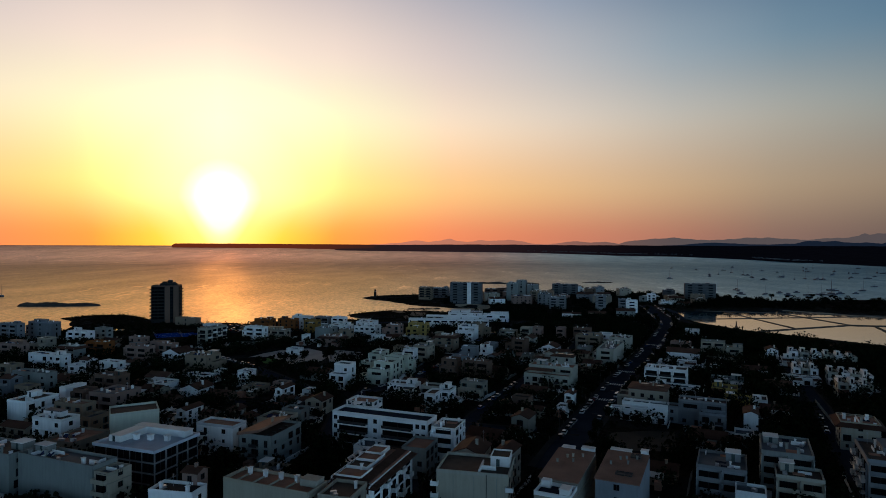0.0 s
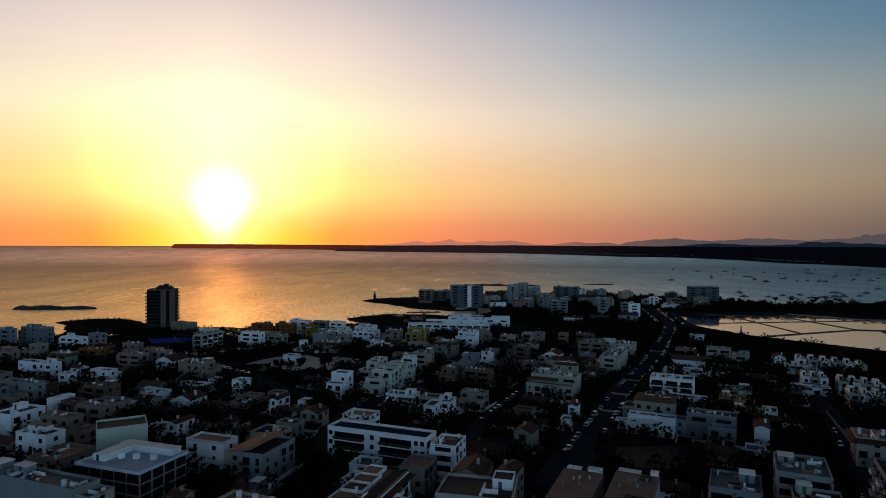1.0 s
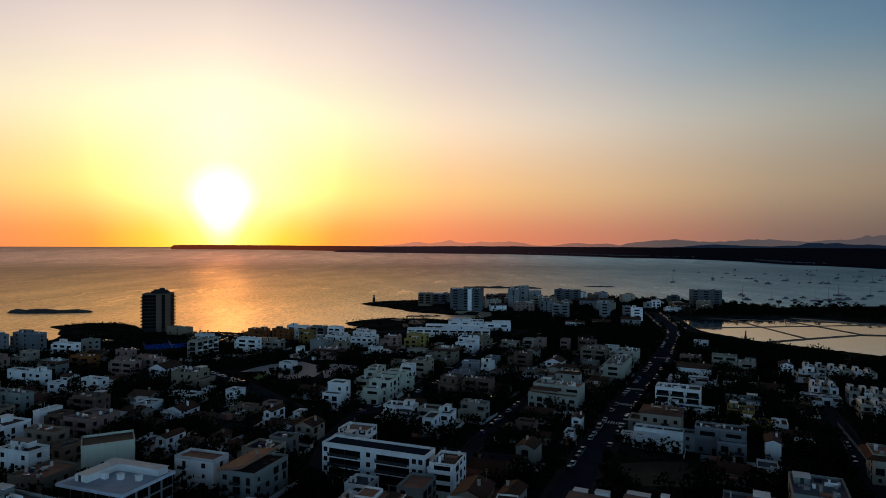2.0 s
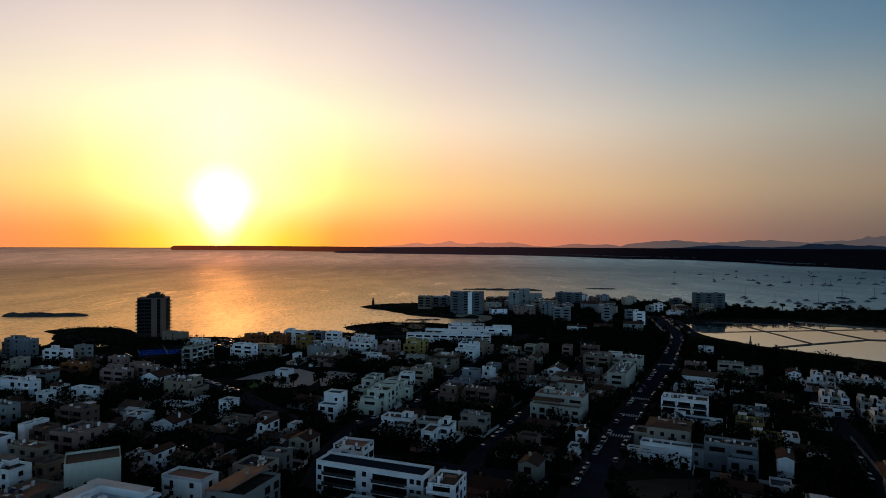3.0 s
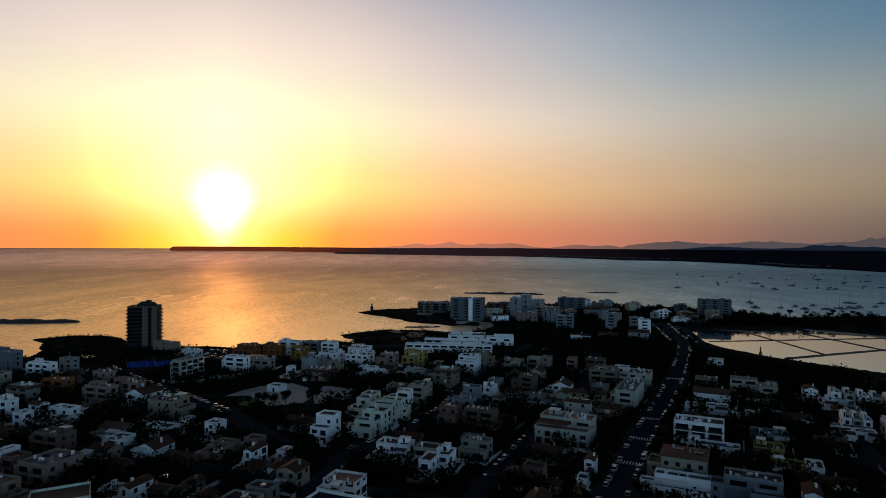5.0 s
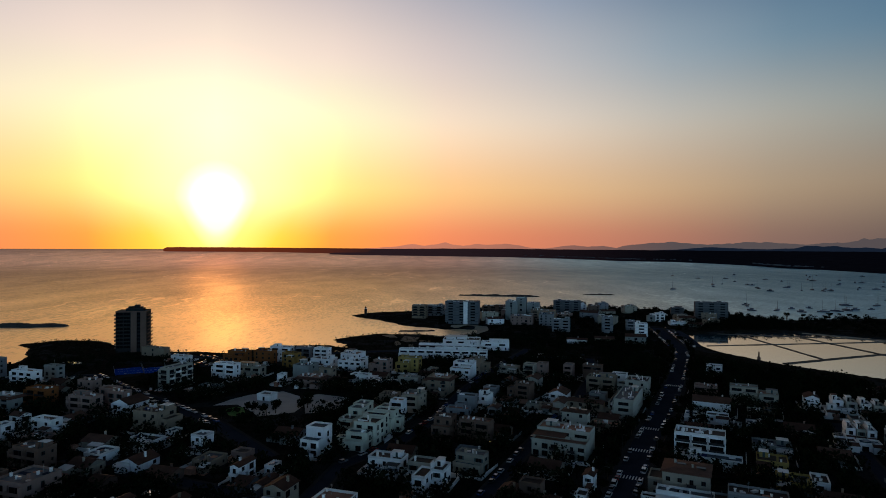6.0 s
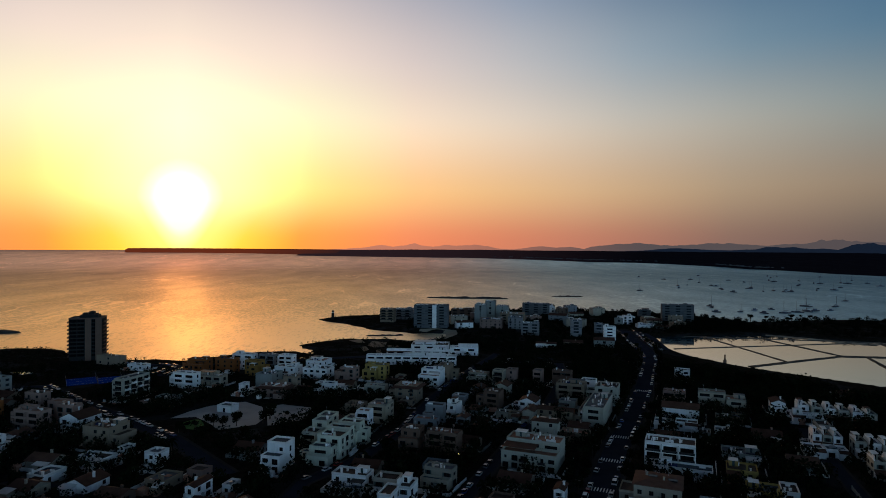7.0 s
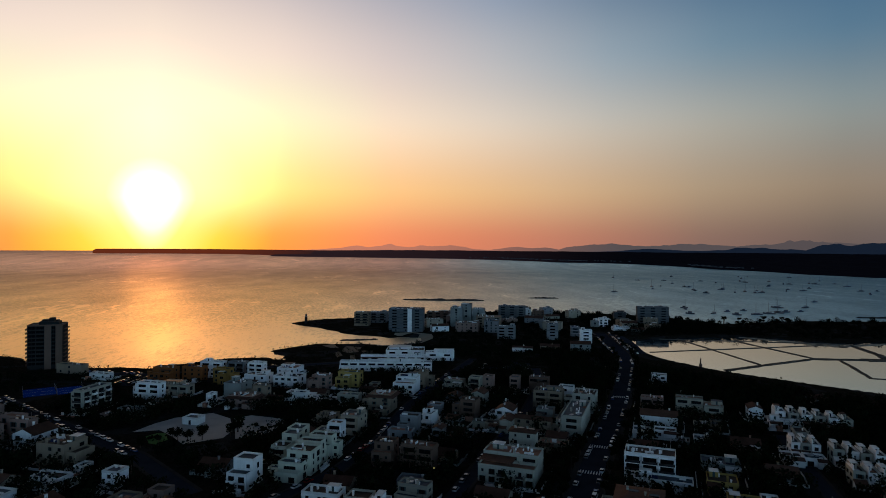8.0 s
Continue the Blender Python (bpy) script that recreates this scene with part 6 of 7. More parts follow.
block(111.8, 731.9, 24.5, 18.0, -15, 3, "pink", "terrace", "windows")
block(45.8, 738.6, 36.9, 18.0, -12, 8, "slate", "terrace", "tower")
block(198.9, 740.5, 8.7, 10.0, -15, 3, "grey", "terrace", "windows")
block(264.7, 755.5, 8.9, 10.0, -15, 2, "stucco", "terrace", "windows")
block(275.5, 757.0, 10.2, 10.0, -15, 3, "white", "terrace", "windows")
block(141.3, 763.0, 28.2, 18.0, -15, 4, "sand", "terracotta", "loggia")
block(340.2, 766.5, 36.1, 10.0, -15, 7, "slate", "terrace", "loggia")
block(106.3, 775.2, 13.7, 15.8, -15, 7, "stucco", "terrace", "plain")
block(-2.7, 788.6, 16.5, 12.6, -12, 5, "sand", "terrace", "loggia")
block(120.0, 790.1, 12.0, 13.8, -15, 8, "stucco", "terrace", "plain")
block(134.8, 790.7, 14.0, 16.1, -15, 6, "stucco", "terrace", "plain")
block(17.0, 817.4, 20.6, 15.2, -12, 4, "grey", "terrace", "loggia")
block(322.8, 822.7, 15.3, 10.0, -15, 3, "slate", "terrace", "loggia")
block(92.6, 842.6, 28.7, 16.3, -15, 3, "brown", "terrace", "loggia")
block(223.9, 850.2, 15.2, 10.0, -15, 3, "brown", "terrace", "windows")
block(189.7, 852.8, 34.9, 10.0, -15, 5, "slate", "terrace", "loggia")


# ---- the tower hotel by the shore ----
def tower_hotel(x, y, ang):
    root = thing("tower_hotel", pose(x, y, GROUND, 0, 0, ang), "tall dark hotel tower with ribbed balcony edges and brown end walls", "hotel")
    FOOTPRINTS.append((x, y, 34, 20, ang))
    w, d, n = 22.6, 16.0, 11
    top = 2.9 * n
    # near-black wall colour stands in for the shade of recessed balconies
    bm = bmesh.new()
    box(bm, -w / 2, -d / 2, -0.4, w / 2, d / 2, top)
    part("wall", bm, WALLS["dark"], root)
    for x0, x1 in ((-0.2, 4.0), (6.9, 11.25)):
        bm = bmesh.new()
        box(bm, x0, -d / 2 - 0.5, -0.4, x1, -d / 2 - 0.003, top + 0.6)
        part("wall_strip", bm, WALLS["brown"], root, "grey-brown rendered wall strip")
    bm = bmesh.new()
    ring(bm, w + 0.4, d + 0.4, top, top + 0.9, 0.3)
    part("parapet", bm, WALLS["brown"], root)
    bm = bmesh.new()
    box(bm, -w / 2 + 0.2, -d / 2 + 0.2, top, w / 2 - 0.2, d / 2 - 0.2, top + 0.06)
    part("roof_deck", bm, M_DECK_GREY, root)
    bm = bmesh.new()
    box(bm, -5, -4, top + 0.06, 8.0, 5, top + 2.6)
    box(bm, -3.4, -2.5, top + 2.6, 0.4, 4, top + 4.0)
    box(bm, 1.2, -2.0, top + 2.6, 4.6, 3, top + 5.2)
    box(bm, 5.6, -1.5, top + 2.6, 7.2, 2, top + 3.7)
    part("machine_room", bm, WALLS["dark"], root)
    bm = bmesh.new()
    for ax, az in ((2.0, 7.0), (3.2, 6.3), (7.0, 5.4)):
        tube(bm, ax, 0, top + 3.0, top + az, 0.12, 0.06, 6)
        box(bm, ax - 0.7, -0.04, top + az - 0.6, ax + 0.7, 0.04, top + az - 0.5)
    part("aerial", bm, M_METAL, root)
    bm = bmesh.new()
    box(bm, 0, -d / 2 + 1, 0, 1.5, d / 2 - 1, -0.2)
    box(bm, 1.38, -d / 2 + 1, 0, 1.5, d / 2 - 1, 1.0)
    me = mesh_from("balcony", bm, WALLS["brown"])
    bm = bmesh.new()
    box(bm, -1.5, -d / 2 + 1, 0, 0, d / 2 - 1, -0.2)
    box(bm, -1.5, -d / 2 + 1, 0, -1.38, d / 2 - 1, 1.0)
    me2 = mesh_from("balcony", bm, WALLS["brown"])
    for k in range(1, n):
        part("balcony", me, None, root, m=pose(w / 2, 0, 2.9 * k))
        part("balcony", me2, None, root, m=pose(-w / 2, 0, 2.9 * k))
        for cx, ww in ((-w / 2 + 2.9, 5.0), (-w / 2 + 8.2, 5.0), (5.45, 2.6)):
            part("window", window_mesh(ww, 2.0, "dark"), None, root, m=pose(cx, -d / 2, 2.9 * k + 0.4))


# ---- the lighthouse and the mill chimney ----
def lighthouse(x, y):
    root = thing("lighthouse", pose(x, y, 0.8), "slim dark harbour lighthouse on a rocky spit", "lighthouse")
    bm = bmesh.new()
    tube(bm, 0, 0, 0, 9.5, 1.9, 1.5, 16)
    part("shaft", bm, WALLS["dark"], root)
    bm = bmesh.new()
    tube(bm, 0, 0, 9.5, 9.9, 2.1, 2.1, 16)
    part("gallery", bm, M_TRIM, root)
    bm = bmesh.new()
    tube(bm, 0, 0, 9.9, 11.6, 1.0, 1.0, 12)
    part("lantern", bm, M_GLASS, root)
    bm = bmesh.new()
    tube(bm, 0, 0, 11.6, 12.4, 1.2, 0.1, 12)
    part("dome", bm, M_FRAME, root)


def chimney_stack(x, y):
    root = thing("salt_works_chimney", pose(x, y, 1.2), "slim old dark brick chimney beside the salt pans", "chimney")
    bm = bmesh.new()
    box(bm, -0.9, -0.9, -1, 0.9, 0.9, 1.8)
    part("plinth", bm, WALLS["brown"], root)
    bm = bmesh.new()
    tube(bm, 0, 0, 1.8, 5.6, 0.62, 0.46, 10)
    part("shaft", bm, WALLS["brown"], root)
    bm = bmesh.new()
    tube(bm, 0, 0, 5.6, 6.0, 0.6, 0.6, 10)
    part("collar", bm, WALLS["brown"], root)


# ---- trees ----
def crown_mesh(kind, seed):
    """A crown of many small leaf clumps, uneven in outline and open between."""
    rng = random.Random(seed)
    verts, faces = [], []

    def tuft(c, s):
        a, b = Vector([rng.gauss(0, 1) for _ in range(3)]).normalized(), Vector([rng.gauss(0, 1) for _ in range(3)])
        b = (b - a * a.dot(b)).normalized()
        i = len(verts)
        verts.extend(c + a * s * p + b * s * q + a.cross(b) * s * 0.35 * r for p, q, r in ((-1, 0, 0), (-0.3, 0.8, 0.4), (0.7, 0.6, 0), (1, -0.2, 0.5), (0.1, -0.9, 0)))
        faces.append((i, i + 1, i + 2, i + 3, i + 4))

    if kind == "palm":
        for k in range(18):
            a, lift = rng.uniform(0, 6.28), rng.uniform(-0.3, 0.9)
            d = Vector((math.cos(a), math.sin(a), 0))
            s = Vector((-d.y, d.x, 0))
            prev = None
            for j in range(6):
                t = j / 5
                p = Vector((0, 0, 6.2)) + d * 2.6 * t + Vector((0, 0, lift * 2.2 * t - 2.4 * t * t))
                w = 0.34 * math.sin(math.pi * min(1, t * 0.9 + 0.12))
                row = (len(verts), len(verts) + 1)
                verts.extend((p + s * w, p - s * w - Vector((0, 0, 0.1))))
                if prev:
                    faces.append((prev[0], row[0], row[1], prev[1]))
                prev = row
    else:
        lobes = {"pine": 8, "broad": 9, "cypress": 7, "shrub": 4}[kind]
        for k in range(lobes):
            if kind == "pine":
                a, r = rng.uniform(0, 6.28), rng.uniform(0.3, 2.3)
                c, rad = Vector((r * math.cos(a), r * math.sin(a), rng.uniform(4.6, 6.0))), (rng.uniform(1.0, 1.7), 0.7)
            elif kind == "broad":
                a, r = rng.uniform(0, 6.28), rng.uniform(0.2, 1.9)
                c, rad = Vector((r * math.cos(a), r * math.sin(a), rng.uniform(2.4, 5.0))), (rng.uniform(0.9, 1.5), 1.1)
            elif kind == "cypress":
                c, rad = Vector((rng.uniform(-0.15, 0.15), rng.uniform(-0.15, 0.15), 1.0 + k * 1.1)), (0.95 - k * 0.1, 1.0)
            else:
                a, r = rng.uniform(0, 6.28), rng.uniform(0.2, 1.2)
                c, rad = Vector((r * math.cos(a), r * math.sin(a), rng.uniform(0.5, 1.2))), (rng.uniform(0.7, 1.0), 0.7)
            for _ in range(78):
                d = Vector([rng.gauss(0, 1) for _ in range(3)]).normalized() * rng.uniform(0.55, 1.05)
                tuft(c + Vector((d.x * rad[0], d.y * rad[0], d.z * rad[1])), rng.uniform(0.17, 0.34))
    me = bpy.data.meshes.new("crown")
    me.from_pydata([tuple(v) for v in verts], [], faces)
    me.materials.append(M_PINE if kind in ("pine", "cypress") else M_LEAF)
    return me


def trunk_mesh(kind, seed):
    rng = random.Random(seed)
    bm = bmesh.new()
    if kind == "palm":
        for k in range(6):
            tube(bm, 0.04 * k, 0, k * 1.04 - 0.2, k * 1.04 + 0.86, 0.24 - 0.01 * k, 0.2 - 0.01 * k, 7)
    else:
        h = {"pine": 5.0, "broad": 3.2, "cypress": 2.5, "shrub": 0.8}[kind]
        tube(bm, 0, 0, -0.2, h, 0.24, 0.1, 7)
        if kind in ("pine", "broad"):
            for k in range(5):
                a = rng.uniform(0, 6.28)
                z0, reach = h * rng.uniform(0.45, 0.8), rng.uniform(0.9, 1.7)
                lo, hi = Vector((0, 0, z0)), Vector((reach * math.cos(a), reach * math.sin(a), z0 + reach * 0.9))
                s = Vector((-math.sin(a), math.cos(a), 0)) * 0.08
                u = Vector((0, 0, 0.09))
                q = [bm.verts.new(p) for p in (lo + s, lo - s, lo + u, hi + s * 0.4, hi - s * 0.4, hi + u * 0.4)]
                for f in ((0, 1, 4, 3), (1, 2, 5, 4), (2, 0, 3, 5)):
                    bm.faces.new([q[i] for i in f])
    return mesh_from("trunk", bm, M_BARK)


TREE_LABELS = {"pine": "spreading umbrella pine with dark needles", "broad": "dense dark broadleaf garden tree", "cypress": "slim dark cypress tree", "palm": "palm tree with drooping fronds", "shrub": "low dark garden shrub"}
TREES = {k: [(trunk_mesh(k, s), crown_mesh(k, s * 7 + 3)) for s in range(4)] for k in TREE_LABELS}


def tree(x, y, kind, size, z=GROUND):
    rng = random.Random(int(x * 91 + y * 57))
    t, c = TREES[kind][rng.randrange(4)]
    root = thing("palm_tree" if kind == "palm" else "shrub" if kind == "shrub" else f"{kind}_tree" if kind != "broad" else "tree", pose(x, y, z, 0, 0, rng.uniform(0, 360)), TREE_LABELS[kind], "shrub" if kind == "shrub" else "tree", "garden trees")
    root.scale = (size * rng.uniform(0.9, 1.15), size * rng.uniform(0.9, 1.15), size)
    part("trunk", t, None, root)
    part("crown", c, None, root)


def woodland(label, places, seed, tufts=26, name="woodland"):
    """Woods and gardens that nobody could count: many crowns and stems in one mesh."""
    r = np.random.default_rng(seed)
    verts, faces, base = [], [], 0
    for x, y, size, z in places:
        n = int(tufts * 2.4 * max(0.4, min(1.4, size)))
        d = r.normal(size=(n, 3))
        d *= (r.uniform(0.45, 1.1, n) / np.linalg.norm(d, axis=1))[:, None]
        c = np.array([x, y, z + 2.6 * size]) + d * np.array([2.3, 2.3, 1.9]) * size
        a, b = r.normal(size=(n, 3)), r.normal(size=(n, 3))
        a /= np.linalg.norm(a, axis=1)[:, None]
        b -= a * (a * b).sum(1)[:, None]
        b /= np.linalg.norm(b, axis=1)[:, None]
        s = (r.uniform(0.3, 0.62, n) * min(size, 1.15) * (26 / tufts) ** 0.4)[:, None]
        leaf = [c + (a * p + b * q) * s for p, q in ((-1, 0.1), (0.1, 0.8), (1, -0.1), (-0.1, -0.9))]
        verts.append(np.stack(leaf, 1).reshape(-1, 3))
        faces.extend((k, k + 1, k + 2, k + 3) for k in range(base, base + 4 * n, 4))
        base += 4 * n
        verts.append(np.array([(x - 0.2, y, z - 0.5), (x + 0.2, y, z - 0.5), (x, y + 0.2, z - 0.5), (x, y, z + 2.6 * size)]))
        faces.extend(((base, base + 1, base + 3), (base + 1, base + 2, base + 3), (base + 2, base, base + 3)))
        base += 4
    me = bpy.data.meshes.new(name)
    me.from_pydata(np.concatenate(verts).tolist(), [], faces)
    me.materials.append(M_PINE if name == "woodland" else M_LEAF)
    tagged(new(name, me), label, "woods" if name == "woodland" else "gardens", kind="stuff")


# ---- cars ----
def car_template(paint, van=False):
    root = thing("car" if not van else "van", pose(0, 0, 0), "", "car")
    bm = bmesh.new()
    L, W = (4.2, 1.76) if not van else (4.9, 1.95)
    prof = [(-L / 2, 0.32), (-L / 2, 0.78), (-L / 2 + 0.3, 0.92), (L / 2 - 1.15, 0.98), (L / 2 - 0.25, 0.84), (L / 2, 0.66), (L / 2, 0.3)] if not van else [(-L / 2, 0.32), (-L / 2, 1.0), (L / 2 - 0.9, 1.05), (L / 2, 0.85), (L / 2, 0.3)]
    a = [bm.verts.new((x, -W / 2, z)) for x, z in prof]
    b = [bm.verts.new((x, W / 2, z)) for x, z in prof]
    for i in range(len(prof)):
        j = (i + 1) % len(prof)
        bm.faces.new((a[i], a[j], b[j], b[i]))
    bm.faces.new(a[::-1])
    bm.faces.new(b)
    bmesh.ops.recalc_face_normals(bm, faces=bm.faces)
    bmesh.ops.bevel(bm, geom=[e for e in bm.edges], offset=0.06, segments=1, affect="EDGES")
    part("body", bm, paint, root)
    x0, x1, zt = (-L / 2 + 0.15, L / 2 - 1.2, 1.46) if not van else (-L / 2 + 0.05, L / 2 - 0.9, 1.95)
    z0 = 0.9
    bm = bmesh.new()
    lo = [bm.verts.new(c) for c in ((x0, -W / 2 + 0.08, z0), (x1, -W / 2 + 0.08, z0), (x1, W / 2 - 0.08, z0), (x0, W / 2 - 0.08, z0))]
    hi = [bm.verts.new(c) for c in ((x0 + 0.4, -W / 2 + 0.26, zt - 0.06), (x1 - 0.75, -W / 2 + 0.26, zt - 0.06), (x1 - 0.75, W / 2 - 0.26, zt - 0.06), (x0 + 0.4, W / 2 - 0.26, zt - 0.06))]
    for i in range(4):
        bm.faces.new((lo[i], lo[(i + 1) % 4], hi[(i + 1) % 4], hi[i]))
    bm.faces.new(hi)
    bm.faces.new(lo[::-1])
    part("glazing", bm, M_GLASS, root)
    bm = bmesh.new()
    box(bm, x0 + 0.36, -W / 2 + 0.23, zt - 0.058, x1 - 0.72, W / 2 - 0.23, zt)
    part("roof", bm, paint, root)
    bm = bmesh.new()
    for y0 in (-W / 2 + 0.02, W / 2 - 0.22):
        ring0 = [bm.verts.new((0.32 * math.cos(a), y0, 0.32 + 0.32 * math.sin(a))) for a in [i * math.pi / 6 for i in range(12)]]
        ring1 = [bm.verts.new((v.co.x, y0 + 0.2, v.co.z)) for v in ring0]
        for i in range(12):
            bm.faces.new((ring0[i], ring0[(i + 1) % 12], ring1[(i + 1) % 12], ring1[i]))
        bm.faces.new(ring0)
        bm.faces.new(ring1[::-1])
    bmesh.ops.recalc_face_normals(bm, faces=bm.faces)
    me = mesh_from("wheel_pair", bm, M_RUBBER)
    for wx in (-L / 2 + 0.8, L / 2 - 0.8):
        part("wheel_pair", me, None, root, m=pose(wx, 0, 0))
    return root


CAR_WORDS = ["white", "silver", "black", "dark red", "blue", "grey"]


def park_cars():
    temps = []
    for word, paint in zip(CAR_WORDS, CAR_PAINT):
        c = car_template(paint)
        tagged(c, f"{word} hatchback parked at the kerb", "car", "parked cars")
        temps.append(c)
    v = car_template(CAR_PAINT[0], True)
    tagged(v, "white delivery van parked at the kerb", "van", "parked cars")
    temps.append(v)
    rng = random.Random(5)
    used = set()
    spots = []

    def along(pts, off, gap, fill, z=GROUND + 0.02):
        for (ax, ay), (bx, by) in zip(pts, pts[1:]):
            L = math.hypot(bx - ax, by - ay)
            ux, uy = (bx - ax) / L, (by - ay) / L
            for i in range(int(L / gap)):
                if rng.random() < fill:
                    s = (i + 0.5) * gap + rng.uniform(-0.6, 0.6)
                    spots.append((ax + ux * s - uy * off, ay + uy * s + ux * off, z, math.degrees(math.atan2(uy, ux)) + rng.uniform(-2, 2)))

    along(AVENUE[1:6], -4.1, 5.6, 0.62)
    along(AVENUE[1:6], 4.1, 5.6, 0.62)
    along(AVENUE[7:10], -8.5, 3.2, 0.5)
    along(AVENUE[7:10], -13.0, 3.2, 0.35)
    along(AVENUE[7:10], 7.5, 3.4, 0.35)
    along(AVENUE[5:8], -4.1, 6.5, 0.4)
    along(AVENUE[5:8], 4.1, 6.5, 0.35)
    along([(20, 252), (41, 298), (60, 337), (92, 400)], 1.6, 6, 0.5)
    along([(-30, 290), (-9, 317), (9, 355), (26, 415), (43, 458), (65, 509)], 1.6, 6, 0.55)
    along([(-213, 460), (-173, 419), (-136, 385), (-95, 345)], 2.4, 6, 0.7)
    along([(-200, 535), (-150, 520), (-60, 545)], 2.4, 6, 0.7)
    along([(140, 205), (170, 262)], 2.4, 6, 0.5)
    along([(-213, 460), (-173, 419), (-136, 385), (-95, 345)], -2.4, 6, 0.65)
    along([(-156, 490), (-149, 518)], 4.5, 3.0, 0.8)
    along([(-156, 490), (-149, 518)], -4.5, 3.0, 0.8)
    for row in (-5, 0, 5):
        for i in range(9):
            if rng.random() < 0.7:
                a = radians(63)
                s = -14 + i * 3.1
                spots.append((105 + math.cos(a) * s - math.sin(a) * row * 3.2, 520 + math.sin(a) * s + math.cos(a) * row * 3.2, GROUND + 0.03, 63 + 90))
    for x, y, z, ang in spots:
        k = rng.choices(range(7), (4, 4, 4, 1, 3, 4, 1))[0]
        if k in used:
            copy_thing(temps[k], pose(x, y, z, 0, 0, ang))
        else:
            used.add(k)
            temps[k].matrix_basis = pose(x, y, z, 0, 0, ang)
    for k in range(7):
        if k not in used:
            temps[k].matrix_basis = pose(90 + k * 3, 120, GROUND, 0, 0, 63)


# ---- boats ----
def boat_template(sail):
    L = 11.0 if sail else 8.0
    root = thing("sailing_boat" if sail else "motor_boat", pose(0, 0, 0), "dark sailing boat moored with bare mast" if sail else "small motor boat moored in the bay", "boat", "moored boats")
    bm = bmesh.new()
    rows = []
    for t, w, z in ((0, 0.75, 0.9), (0.25, 0.95, 0.85), (0.55, 1.0, 0.9), (0.8, 0.7, 1.05), (1.0, 0.04, 1.25)):
        x, hw = -L / 2 + L * t, w * L * 0.15
        rows.append([bm.verts.new(c) for c in ((x, -hw, z), (x, -hw * 0.7, -0.2), (x, 0, -0.6), (x, hw * 0.7, -0.2), (x, hw, z))])
    for a, b in zip(rows, rows[1:]):
        for i in range(5):
            j = (i + 1) % 5
            bm.faces.new((a[i], b[i], b[j], a[j]))
    bm.faces.new(rows[0])
    bmesh.ops.recalc_face_normals(bm, faces=bm.faces)
    part("hull", bm, M_HULL, root)
    bm = bmesh.new()
    box(bm, -L * 0.2, -L * 0.09, 0.8, L * 0.2, L * 0.09, 1.5 if sail else 2.3)
    part("cabin", bm, M_HULL, root)
    if sail:
        bm = bmesh.new()
        tube(bm, 0.8, 0, 0.8, 11.0, 0.16, 0.1, 6)
        box(bm, -3.6, -0.1, 2.3, 0.8, 0.1, 2.55)
        part("mast", bm, M_MAST, root)
    return root


# ---- street lamps ----
def lamp_template():
    root = thing("street_lamp", pose(0, 0, 0), "grey street lamp with a bracket arm", "street lamp", "street lamps")
    bm = bmesh.new()
    tube(bm, 0, 0, -0.1, 7.5, 0.09, 0.06, 7)
    part("pole", bm, M_FRAME, root)
    bm = bmesh.new()
    box(bm, -0.04, -0.04, 7.4, 1.5, 0.04, 7.5)
    part("arm", bm, M_FRAME, root)
    bm = bmesh.new()
    box(bm, 1.2, -0.16, 7.24, 1.9, 0.16, 7.4)
    part("lamp_head", bm, M_FRAME, root)
    return root

tower_hotel(-232.8, 556.3, 12)
lighthouse(-70, 818)
chimney_stack(264, 523)

# houses that fill the plots between, with gardens
def free_spot(x, y, r):
    for fx, fy, w, d, a in FOOTPRINTS:
        c, s = math.cos(radians(a)), math.sin(radians(a))
        u, v = (x - fx) * c + (y - fy) * s, -(x - fx) * s + (y - fy) * c
        if abs(u) < w / 2 + r and abs(v) < d / 2 + r:
            return False
    for pts, half in STREETS:
        for (ax, ay), (bx, by) in zip(pts, pts[1:]):
            ex, ey = bx - ax, by - ay
            t = max(0, min(1, ((x - ax) * ex + (y - ay) * ey) / (ex * ex + ey * ey)))
            if math.hypot(x - ax - t * ex, y - ay - t * ey) < half + r * 0.9:
                return False
    return True


def inside(x, y, poly):
    hit = False
    for (ax, ay), (bx, by) in zip(poly, poly[1:] + poly[:1]):
        if (ay > y) != (by > y) and x < (bx - ax) * (y - ay) / (by - ay) + ax:
            hit = not hit
    return hit


def on_land(x, y, edge):
    return signed_distance(np.array([x]), np.array([y]), COAST)[0] > edge and signed_distance(np.array([x]), np.array([y]), SALT)[0] < -edge


COURTS = [(-212, 480), (-199, 490), (-176, 494), (-168, 464), (-180, 442), (-196, 452)]
PLAZA_CLEAR = [(-104, 356), (-112, 376), (-112, 390), (-98, 410), (-80, 417), (-58, 410), (-36, 398), (-40, 376), (-56, 350), (-74, 344), (-84, 358)]
PARK = [(-118, 322), (-30, 330), (-35, 385), (-60, 405), (-118, 380)]
